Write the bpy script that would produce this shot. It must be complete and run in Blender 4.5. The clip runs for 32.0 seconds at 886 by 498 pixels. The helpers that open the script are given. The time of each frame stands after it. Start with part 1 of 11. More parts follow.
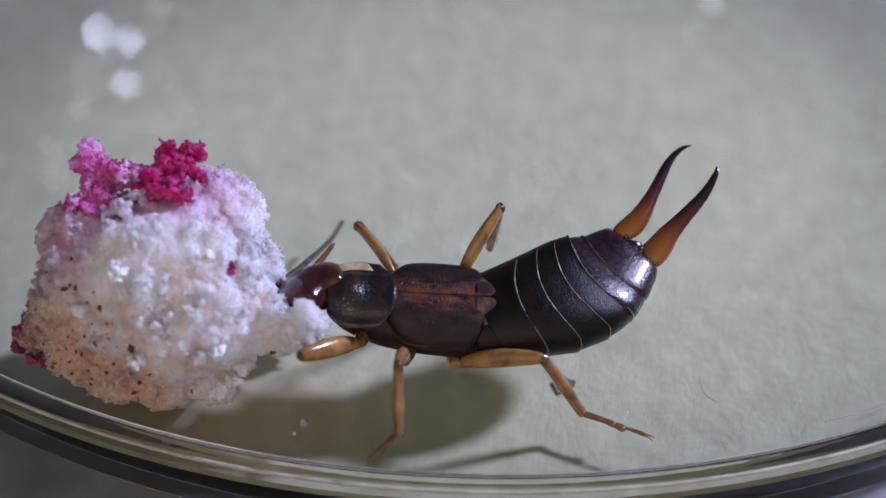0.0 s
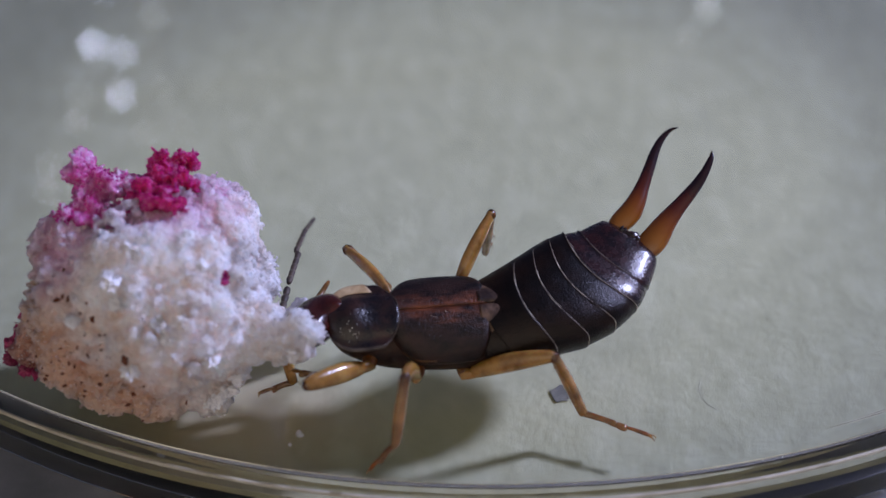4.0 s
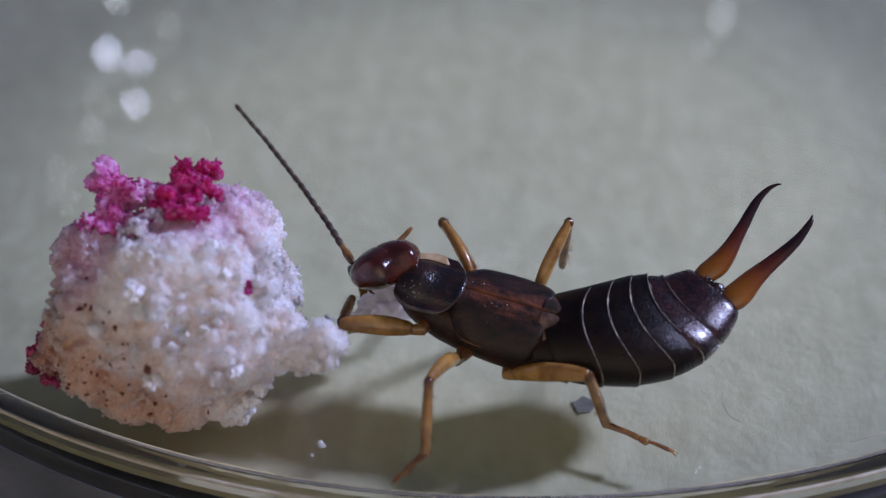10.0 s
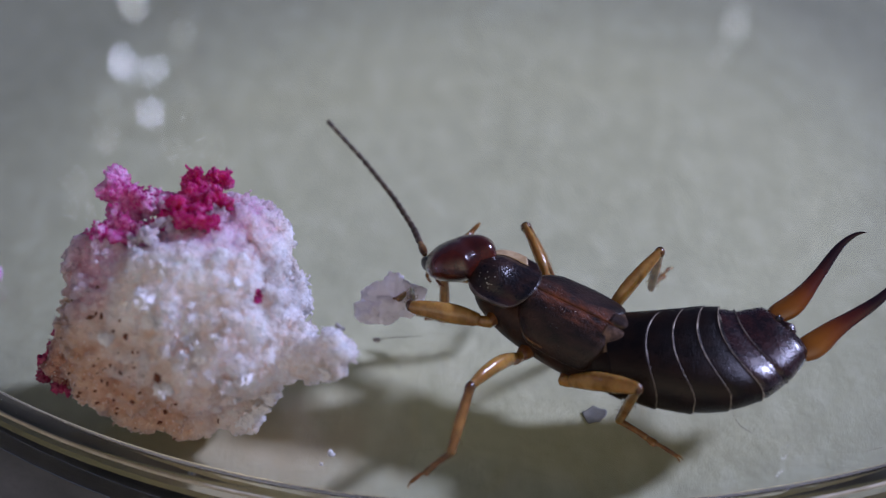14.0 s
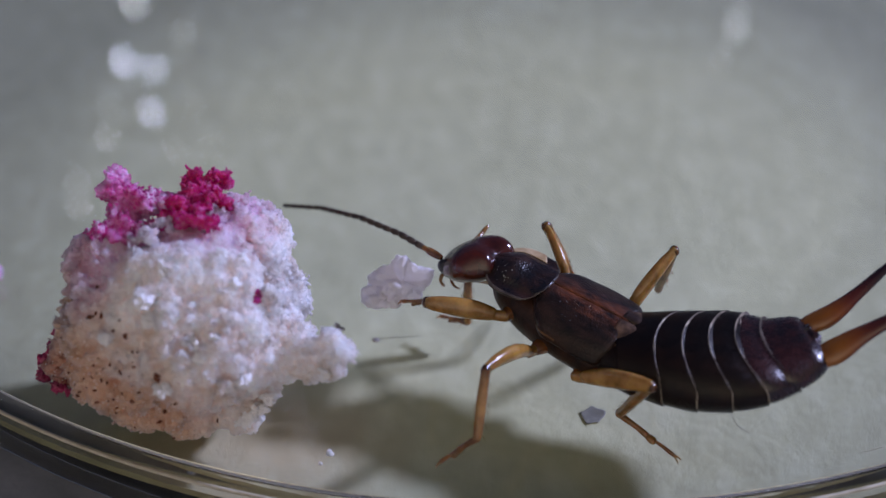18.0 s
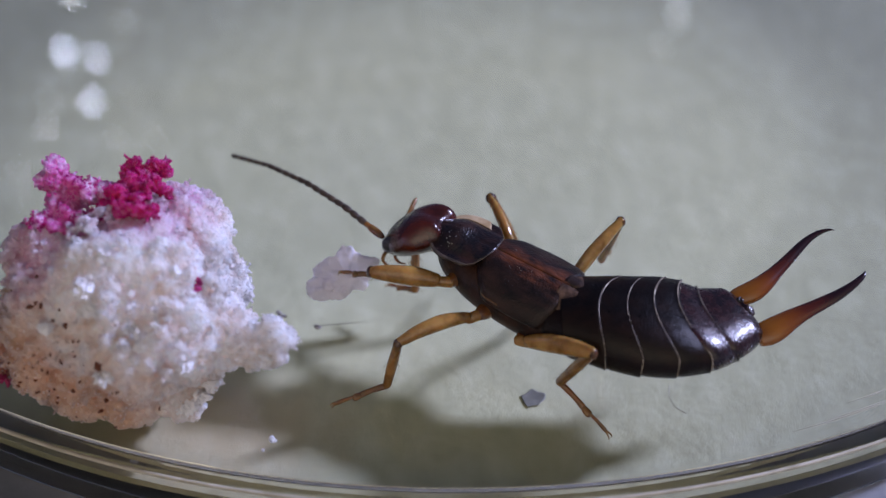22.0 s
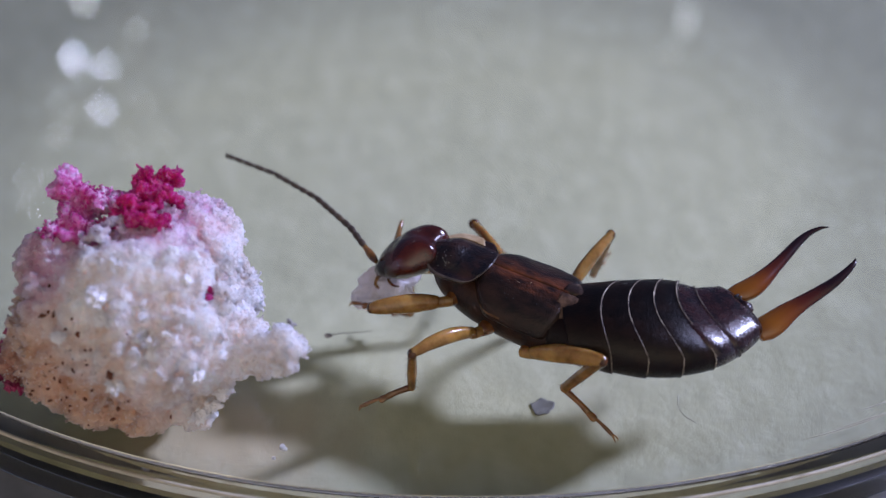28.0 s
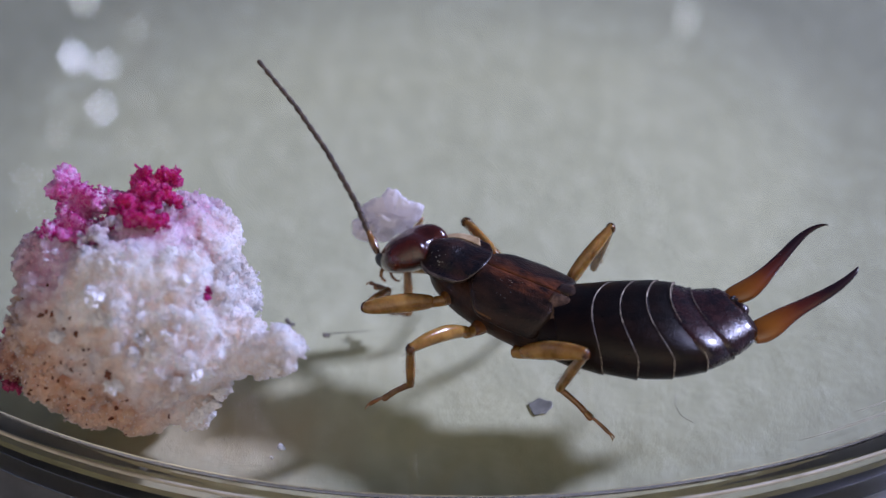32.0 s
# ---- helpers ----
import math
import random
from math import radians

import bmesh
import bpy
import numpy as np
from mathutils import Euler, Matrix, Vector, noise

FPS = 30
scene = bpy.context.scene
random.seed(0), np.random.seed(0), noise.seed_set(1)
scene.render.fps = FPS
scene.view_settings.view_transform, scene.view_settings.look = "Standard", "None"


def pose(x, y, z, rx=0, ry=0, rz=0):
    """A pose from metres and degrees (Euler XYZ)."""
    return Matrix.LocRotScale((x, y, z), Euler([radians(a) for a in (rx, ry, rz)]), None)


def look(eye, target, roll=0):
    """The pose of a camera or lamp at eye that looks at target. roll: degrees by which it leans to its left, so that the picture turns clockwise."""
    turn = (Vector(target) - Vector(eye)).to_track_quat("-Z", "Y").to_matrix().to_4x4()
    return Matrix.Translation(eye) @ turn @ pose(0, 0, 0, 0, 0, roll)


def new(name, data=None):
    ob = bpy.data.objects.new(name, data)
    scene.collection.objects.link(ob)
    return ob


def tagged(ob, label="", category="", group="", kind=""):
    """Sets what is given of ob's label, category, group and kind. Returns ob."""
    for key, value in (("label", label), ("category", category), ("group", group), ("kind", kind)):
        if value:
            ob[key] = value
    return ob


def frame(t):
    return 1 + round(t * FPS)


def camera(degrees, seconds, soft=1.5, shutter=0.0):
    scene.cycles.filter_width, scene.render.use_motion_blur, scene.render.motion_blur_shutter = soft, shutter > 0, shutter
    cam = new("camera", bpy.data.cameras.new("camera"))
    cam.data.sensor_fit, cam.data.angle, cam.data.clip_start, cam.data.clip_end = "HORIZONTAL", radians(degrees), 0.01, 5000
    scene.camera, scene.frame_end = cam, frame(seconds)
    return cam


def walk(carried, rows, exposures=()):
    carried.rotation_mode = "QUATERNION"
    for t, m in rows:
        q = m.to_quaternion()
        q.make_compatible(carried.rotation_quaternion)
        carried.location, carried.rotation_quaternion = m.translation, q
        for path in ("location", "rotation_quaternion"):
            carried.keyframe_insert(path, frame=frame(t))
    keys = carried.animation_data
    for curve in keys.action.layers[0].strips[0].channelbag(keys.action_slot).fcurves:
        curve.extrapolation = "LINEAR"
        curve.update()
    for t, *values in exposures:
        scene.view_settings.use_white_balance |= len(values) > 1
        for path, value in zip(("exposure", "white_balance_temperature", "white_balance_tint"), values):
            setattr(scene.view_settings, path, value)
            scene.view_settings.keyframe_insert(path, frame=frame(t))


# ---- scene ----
from mathutils.bvhtree import BVHTree

MM = 0.001


def at(x, y, z, rx=0, ry=0, rz=0):
    """A pose from millimetres and degrees."""
    return pose(x * MM, y * MM, z * MM, rx, ry, rz)


cam = camera(36, 32.0, soft=1.35, shutter=0.4)
cam.data.dof.use_dof = True
cam.data.dof.focus_distance = 0.0398
cam.data.dof.aperture_fstop = 54
walk(cam, [
    (0, at(-0.1, -36.25, 28.31, 51.39, 0.29, 1.33)), (0.5, at(-0.09, -36.23, 28.3, 51.33, 0.39, 1.11)), (1, at(-0.03, -36.2, 28.25, 51.31, 0.42, 0.43)), (1.5, at(-0.03, -36.14, 28.26, 51.57, 0.51, 0.39)),
    (2, at(-0.03, -36.23, 28.32, 51.77, 0.64, 0.46)), (2.5, at(0.03, -36.07, 28.47, 51.3, 1.19, 0.55)), (3, at(-0.1, -36.08, 28.13, 51.85, 0.55, 0.83)), (3.5, at(-0.08, -36.05, 28.06, 51.77, 0.53, 0.92)),
    (5.5, at(-0.12, -35.82, 27.91, 51.99, 0.57, 1.05)), (6, at(-0.2, -35.7, 27.73, 51.88, 0.5, 0.9)), (6.5, at(-0.24, -35.75, 27.75, 51.82, 0.68, 0.9)), (7, at(-0.24, -35.63, 27.59, 51.82, 0.56, 1.27)),
    (7.5, at(-0.28, -35.69, 27.69, 51.86, 0.56, 1.27)), (8, at(-0.36, -35.83, 27.81, 52.04, 0.48, 1.29)), (8.5, at(-0.38, -35.91, 27.84, 52.2, 0.49, 1.4)), (9, at(-0.37, -35.94, 27.93, 52.18, 0.58, 1.41)),
    (9.5, at(-0.47, -35.95, 27.96, 52.21, 0.53, 1.35)), (10, at(-0.42, -35.91, 27.98, 52.23, 0.64, 1.49)), (10.5, at(-0.47, -36.01, 28.06, 52.28, 0.6, 1.45)), (11, at(-0.35, -35.87, 27.97, 52.32, 0.76, 1.73)),
    (11.5, at(-0.24, -35.81, 27.9, 52.38, 0.81, 1.99)), (12, at(-0.24, -35.81, 27.92, 52.43, 0.85, 2.03)), (12.5, at(-0.22, -35.86, 27.97, 52.46, 0.89, 2.02)), (13, at(-0.3, -35.86, 27.98, 52.48, 0.85, 1.99)),
    (13.5, at(-0.23, -35.86, 27.98, 52.55, 0.97, 2.11)), (14, at(-0.29, -35.92, 28, 52.61, 0.94, 2.02)), (14.5, at(-0.25, -35.88, 28.07, 52.53, 0.97, 2.09)), (16.5, at(-0.32, -36.03, 28.1, 52.73, 0.92, 1.97)),
    (17, at(-0.28, -36.04, 28.13, 52.74, 0.93, 2.05)), (17.5, at(-0.29, -36.04, 28.09, 52.83, 0.98, 2.18)), (18, at(-0.23, -35.98, 28.09, 52.58, 0.88, 2.12)), (18.5, at(-0.23, -35.97, 28.01, 52.3, 0.47, 1.52)),
    (19, at(-0.24, -36.06, 28.04, 52.1, 0.18, 0.79)), (19.5, at(-0.07, -36.08, 28.07, 51.96, 0.06, 0.41)), (20, at(-0.09, -36.09, 28.23, 51.77, -0.05, 0.06)), (20.5, at(0.04, -36.15, 28.32, 51.78, -0, 0.07)),
    (21, at(-0.06, -36.29, 28.33, 51.96, -0.08, -0.03)), (21.5, at(-0.04, -36.28, 28.32, 51.98, -0.04, -0.04)), (22, at(-0.04, -36.27, 28.25, 52.06, -0.05, -0.01)), (22.5, at(0.01, -36.24, 28.3, 52, -0.04, 0.07)),
    (23, at(0, -36.25, 28.32, 52, -0, 0)), (23.5, at(0.03, -36.26, 28.34, 52.04, 0.1, 0.06)), (24, at(0.08, -36.29, 28.35, 52.16, 0.25, 0.26)), (24.5, at(-0.02, -36.24, 28.39, 52.1, 0.2, 0.23)),
    (25, at(-0.02, -36.24, 28.38, 52.14, 0.18, 0.25)), (25.5, at(0.01, -36.32, 28.37, 52.28, 0.27, 0.29)), (27.5, at(-0.03, -36.32, 28.46, 52.21, 0.23, 0.27)), (28, at(-0.07, -36.39, 28.42, 52.36, 0.16, 0.29)),
    (28.5, at(-0.09, -36.37, 28.38, 52.38, 0.1, 0.37)), (29, at(-0.04, -36.37, 28.41, 52.34, 0.16, 0.4)), (29.5, at(-0.06, -36.34, 28.46, 52.26, 0.18, 0.36)), (30, at(-0.11, -36.39, 28.49, 52.32, 0.08, 0.27)),
    (30.5, at(-0.07, -36.35, 28.46, 52.31, 0.13, 0.32)), (31, at(-0.07, -36.35, 28.46, 52.31, 0.13, 0.32)), (31.5, at(-0.06, -36.43, 28.53, 52.29, 0.18, 0.26)), (32, at(-0.01, -36.41, 28.48, 52.31, 0.11, 0.33)),
], exposures=[(0, 0.0), (2, -0.15), (6, -0.25), (17, -0.28), (20.2, -0.24), (21.2, -0.16), (22.3, -0.05), (24, 0.0), (32, -0.02)])

# ---- world and lights ----
world = bpy.data.worlds.new("room_light")
scene.world = world
world.use_nodes = True
wn = world.node_tree
wbg = wn.nodes["Background"]
wtc = wn.nodes.new("ShaderNodeTexCoord")
wramp = wn.nodes.new("ShaderNodeValToRGB")
wside = wn.nodes.new("ShaderNodeVectorMath")
wside.operation = "DOT_PRODUCT"
wside.inputs[1].default_value = (-0.10, -0.985, 0.12)
wn.links.new(wtc.outputs["Generated"], wside.inputs[0])
whalf = wn.nodes.new("ShaderNodeMath")
whalf.operation = "MULTIPLY_ADD"
whalf.inputs[1].default_value, whalf.inputs[2].default_value = 0.5, 0.5
wn.links.new(wside.outputs["Value"], whalf.inputs[0])
wpow = wn.nodes.new("ShaderNodeMath")
wpow.operation = "POWER"
wpow.inputs[1].default_value = 7.0
wn.links.new(whalf.outputs[0], wpow.inputs[0])
wn.links.new(wpow.outputs[0], wramp.inputs[0])
wn.links.new(wramp.outputs[0], wbg.inputs["Color"])
wramp.color_ramp.elements[0].color = (0.36, 0.48, 1.0, 1)
wramp.color_ramp.elements[1].color = (12.3, 10.4, 8.7, 1)
wbg.inputs["Strength"].default_value = 0.135

lamp_data = bpy.data.lights.new("desk_lamp", "AREA")
lamp_data.shape = "DISK"
lamp_data.size = 0.046
lamp_data.energy = 2.2
lamp_data.color = (0.825, 0.88, 1.46)
lamp = new("desk_lamp", lamp_data)
lamp.matrix_world = look((0.330, 0.118, 0.244), (0, -0.005, 0))


# ---- materials ----
def material(name, base, rough=0.5, **more):
    m = bpy.data.materials.new(name)
    m.use_nodes = True
    b = m.node_tree.nodes["Principled BSDF"]
    b.inputs["Base Color"].default_value = (*base, 1)
    b.inputs["Roughness"].default_value = rough
    for key, value in more.items():
        b.inputs[key.replace("_", " ")].default_value = value
    return m


def node(m, kind, **values):
    n = m.node_tree.nodes.new(kind)
    for key, value in values.items():
        n.inputs[key.replace("_", " ")].default_value = value
    return n


def wire(m, a, b):
    m.node_tree.links.new(a, b)


def bsdf(m):
    return m.node_tree.nodes["Principled BSDF"]


def coords(m, stretch=(1, 1, 1), turn=0.0):
    """Object coordinates in millimetres."""
    tc = m.node_tree.nodes.new("ShaderNodeTexCoord")
    mp = m.node_tree.nodes.new("ShaderNodeMapping")
    mp.inputs["Scale"].default_value = [1000 * s for s in stretch]
    mp.inputs["Rotation"].default_value[2] = turn
    wire(m, tc.outputs["Object"], mp.inputs["Vector"])
    return mp.outputs["Vector"]


def grain(m, vec, scale, detail=5.0, rough=0.6):
    n = node(m, "ShaderNodeTexNoise", Scale=scale, Detail=detail, Roughness=rough)
    wire(m, vec, n.inputs["Vector"])
    return n.outputs["Fac"]


def ramp(m, fac, stops):
    r = m.node_tree.nodes.new("ShaderNodeValToRGB")
    els = r.color_ramp.elements
    while len(els) < len(stops):
        els.new(0.5)
    for e, (p, c) in zip(els, stops):
        e.position, e.color = p, (*c, 1)
    wire(m, fac, r.inputs[0])
    return r.outputs[0]


def mix(m, fac, a, b, blend="MIX"):
    n = m.node_tree.nodes.new("ShaderNodeMix")
    n.data_type, n.blend_type = "RGBA", blend
    for sock, v in ((n.inputs[0], fac), (n.inputs[6], a), (n.inputs[7], b)):
        if isinstance(v, (int, float)):
            sock.default_value = v
        elif isinstance(v, tuple):
            sock.default_value = (*v, 1)
        else:
            wire(m, v, sock)
    return n.outputs[2]


def bump(m, height, depth_mm, strength=1.0):
    n = node(m, "ShaderNodeBump", Strength=strength, Distance=depth_mm * MM)
    wire(m, height, n.inputs["Height"])
    b = bsdf(m)
    if b.inputs["Normal"].is_linked:
        wire(m, b.inputs["Normal"].links[0].from_socket, n.inputs["Normal"])
    wire(m, n.outputs["Normal"], b.inputs["Normal"])


def math_node(m, op, a, b):
    n = m.node_tree.nodes.new("ShaderNodeMath")
    n.operation = op
    for sock, v in zip(n.inputs, (a, b)):
        if isinstance(v, (int, float)):
            sock.default_value = v
        else:
            wire(m, v, sock)
    return n.outputs[0]


def chitin(name, dark, light, rough, scale=3.0, pits=0.012, coat=0.0, streak=(1, 1, 1), pit_scale=14, ior=1.42, dust=0.0):
    """Insect shell: blotched colour, fine pits, a waxy gloss."""
    m = material(name, dark, rough, Coat_Weight=coat, Coat_Roughness=0.18, IOR=ior)
    v = coords(m, streak)
    f = grain(m, v, scale, 6, 0.62)
    wire(m, ramp(m, f, [(0.38, dark), (0.66, light)]), bsdf(m).inputs["Base Color"])
    if dust:
        d = node(m, "ShaderNodeTexVoronoi", Scale=9.0)
        wire(m, coords(m), d.inputs["Vector"])
        spots = math_node(m, "LESS_THAN", math_node(m, "ADD", d.outputs["Distance"], math_node(m, "MULTIPLY", grain(m, coords(m), 0.9, 2), 0.62)), dust)
        base = bsdf(m).inputs["Base Color"].links[0].from_socket
        wire(m, mix(m, spots, base, (0.62, 0.60, 0.56)), bsdf(m).inputs["Base Color"])
    p = node(m, "ShaderNodeTexVoronoi", Scale=pit_scale)
    wire(m, coords(m), p.inputs["Vector"])
    bump(m, p.outputs["Distance"], pits)
    r2 = grain(m, v, scale * 4)
    wire(m, ramp(m, r2, [(0.2, (rough * 0.75,) * 3), (0.8, (min(1, rough * 1.35),) * 3)]), bsdf(m).inputs["Roughness"])
    return m


shell_dark = chitin("abdomen_shell", (0.003, 0.0016, 0.0010), (0.010, 0.0040, 0.0018), 0.32, 1.6, 0.009, 0.0, (1, 1, 1), 24, 1.31)
shell_tail = chitin("tail_shell", (0.006, 0.002, 0.002), (0.030, 0.006, 0.004), 0.26, 1.4, 0.009, 0.5, (1, 1, 1), 18, 1.45)
shell_thorax = chitin("thorax_shell", (0.008, 0.004, 0.003), (0.042, 0.017, 0.009), 0.42, 2.0, 0.008, 0.0, (1, 1, 1), 14, 1.33)
shell_elytra = chitin("elytra_shell", (0.007, 0.0035, 0.003), (0.108, 0.038, 0.018), 0.36, 1.8, 0.014, 0.0, (0.6, 1.2, 1), 22, 1.37, 0.335)
# the inner half of each wing cover is redder, the outer flank darker
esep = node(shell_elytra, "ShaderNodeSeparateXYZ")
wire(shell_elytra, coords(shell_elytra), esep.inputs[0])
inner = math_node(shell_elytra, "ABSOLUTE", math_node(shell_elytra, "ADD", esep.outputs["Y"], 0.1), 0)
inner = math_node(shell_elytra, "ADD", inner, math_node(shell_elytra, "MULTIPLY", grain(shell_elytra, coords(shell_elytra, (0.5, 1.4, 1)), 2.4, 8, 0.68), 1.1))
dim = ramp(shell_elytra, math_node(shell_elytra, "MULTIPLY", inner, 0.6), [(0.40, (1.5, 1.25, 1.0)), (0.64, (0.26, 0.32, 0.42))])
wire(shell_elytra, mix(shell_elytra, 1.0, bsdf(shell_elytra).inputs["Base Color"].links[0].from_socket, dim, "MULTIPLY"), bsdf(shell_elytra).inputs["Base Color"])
shell_prono = chitin("pronotum_shell", (0.005, 0.004, 0.005), (0.034, 0.014, 0.009), 0.30, 1.7, 0.012, 0.25, (1, 1, 1), 14, 1.4, 0.33)
shell_margin = chitin("pronotum_margin", (0.33, 0.22, 0.11), (0.55, 0.42, 0.25), 0.42, 2.5, 0.004)
shell_head = chitin("head_shell", (0.015, 0.003, 0.003), (0.080, 0.012, 0.005), 0.22, 1.0, 0.005, 0.5)
shell_wing = chitin("wing_tip", (0.020, 0.011, 0.008), (0.17, 0.10, 0.06), 0.36, 1.6, 0.008)
shell_edge = chitin("elytra_edge", (0.08, 0.036, 0.014), (0.22, 0.11, 0.045), 0.38, 3, 0.004)
shell_rim = chitin("pronotum_rim", (0.035, 0.026, 0.018), (0.10, 0.076, 0.054), 0.40, 3, 0.003)
pale_line = material("membrane_line", (0.36, 0.31, 0.23), 0.4)
wire(pale_line, ramp(pale_line, grain(pale_line, coords(pale_line), 2.2, 5), [(0.34, (0.03, 0.02, 0.016)), (0.52, (0.22, 0.18, 0.13)), (0.7, (0.60, 0.54, 0.42))]), bsdf(pale_line).inputs["Base Color"])
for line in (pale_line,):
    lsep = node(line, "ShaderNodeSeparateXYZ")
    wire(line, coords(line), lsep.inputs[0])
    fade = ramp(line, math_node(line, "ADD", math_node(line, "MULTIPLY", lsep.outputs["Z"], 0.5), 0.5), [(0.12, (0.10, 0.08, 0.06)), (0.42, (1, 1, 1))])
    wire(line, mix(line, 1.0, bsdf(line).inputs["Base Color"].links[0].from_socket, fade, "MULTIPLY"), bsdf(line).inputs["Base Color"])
for shell in (shell_dark, shell_tail):
    lsep = node(shell, "ShaderNodeSeparateXYZ")
    wire(shell, coords(shell), lsep.inputs[0])
    under = math_node(shell, "ADD", lsep.outputs["Z"], math_node(shell, "MULTIPLY", grain(shell, coords(shell), 1.8, 4), 0.3))
    amber_low = ramp(shell, math_node(shell, "ADD", math_node(shell, "MULTIPLY", under, 0.5), 0.6), [(0.29, (1, 1, 1)), (0.45, (0, 0, 0))])
    wire(shell, mix(shell, amber_low, bsdf(shell).inputs["Base Color"].links[0].from_socket, (0.14, 0.062, 0.022)), bsdf(shell).inputs["Base Color"])
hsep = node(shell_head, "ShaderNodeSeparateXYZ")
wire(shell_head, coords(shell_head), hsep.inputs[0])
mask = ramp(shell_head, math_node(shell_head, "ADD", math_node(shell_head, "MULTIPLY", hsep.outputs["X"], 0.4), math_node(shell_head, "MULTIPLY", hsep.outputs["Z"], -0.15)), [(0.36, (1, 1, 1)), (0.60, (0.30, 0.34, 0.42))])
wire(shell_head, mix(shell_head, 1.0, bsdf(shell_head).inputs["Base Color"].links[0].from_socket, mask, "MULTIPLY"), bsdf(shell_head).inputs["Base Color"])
eye_mat = chitin("eye", (0.006, 0.005, 0.006), (0.014, 0.010, 0.010), 0.3, 4, 0.012, 0.3, (1, 1, 1), 28)


def amber(name, dark, light, rough=0.2):
    m = chitin(name, dark, light, rough, 1.4, 0.004, 0.45)
    b = bsdf(m)
    b.inputs["Subsurface Weight"].default_value = 0.4
    b.inputs["Subsurface Radius"].default_value = (1.0, 0.42, 0.12)
    b.inputs["Subsurface Scale"].default_value = 0.0005
    return m


leg_amber = amber("leg_amber", (0.17, 0.082, 0.016), (0.38, 0.215, 0.058))
leg_brown = amber("leg_brown", (0.13, 0.062, 0.018), (0.30, 0.162, 0.050))
# the knee is darker than the shank
ksep = node(leg_brown, "ShaderNodeSeparateXYZ")
wire(leg_brown, coords(leg_brown), ksep.inputs[0])
knee = ramp(leg_brown, ksep.outputs["X"], [(0.02, (0.30, 0.22, 0.16)), (0.28, (1, 1, 1))])
wire(leg_brown, mix(leg_brown, 1.0, bsdf(leg_brown).inputs["Base Color"].links[0].from_socket, knee, "MULTIPLY"), bsdf(leg_brown).inputs["Base Color"])
coxa_brown = amber("coxa_brown", (0.10, 0.038, 0.012), (0.22, 0.10, 0.03))
leg_tarsus = amber("tarsus_brown", (0.10, 0.048, 0.016), (0.22, 0.115, 0.038))

antenna_mat = material("antenna", (0.04, 0.026, 0.016), 0.6)
av = coords(antenna_mat)
wire(antenna_mat, ramp(antenna_mat, grain(antenna_mat, av, 4), [(0.3, (0.022, 0.014, 0.010)), (0.75, (0.095, 0.062, 0.036))]), bsdf(antenna_mat).inputs["Base Color"])

# forceps: amber at the root, nearly black red towards the tip
forceps_mat = material("forceps_shell", (0.2, 0.06, 0.01), 0.25, Coat_Weight=0.3)
fs = node(forceps_mat, "ShaderNodeSeparateXYZ")
wire(forceps_mat, coords(forceps_mat), fs.inputs[0])
fz = math_node(forceps_mat, "MULTIPLY", math_node(forceps_mat, "ADD", fs.outputs["X"], 0.15), -0.29)
fz = math_node(forceps_mat, "ADD", fz, math_node(forceps_mat, "MULTIPLY", math_node(forceps_mat, "SUBTRACT", grain(forceps_mat, coords(forceps_mat), 1.2), 0.5), 0.22))
wire(forceps_mat, ramp(forceps_mat, fz, [(0.0, (0.23, 0.080, 0.007)), (0.18, (0.155, 0.040, 0.005)), (0.33, (0.080, 0.014, 0.006)), (0.64, (0.015, 0.0035, 0.0045))]), bsdf(forceps_mat).inputs["Base Color"])

# bread crumb
bread_mat = material("bread", (0.80, 0.74, 0.70), 0.62, Specular_IOR_Level=0.35, Subsurface_Weight=0.95, Subsurface_Scale=0.0021)
bsdf(bread_mat).inputs["Subsurface Radius"].default_value = (1.0, 0.84, 0.76)
def crumb_space(m):
    """Millimetres from the foot of the crumb, the same for all its pieces."""
    g = m.node_tree.nodes.new("ShaderNodeNewGeometry")
    mp = m.node_tree.nodes.new("ShaderNodeMapping")
    mp.inputs["Scale"].default_value = (1000, 1000, 1000)
    mp.inputs["Location"].default_value = (9.3, 5.2, 0)
    wire(m, g.outputs["Position"], mp.inputs["Vector"])
    return mp.outputs["Vector"]


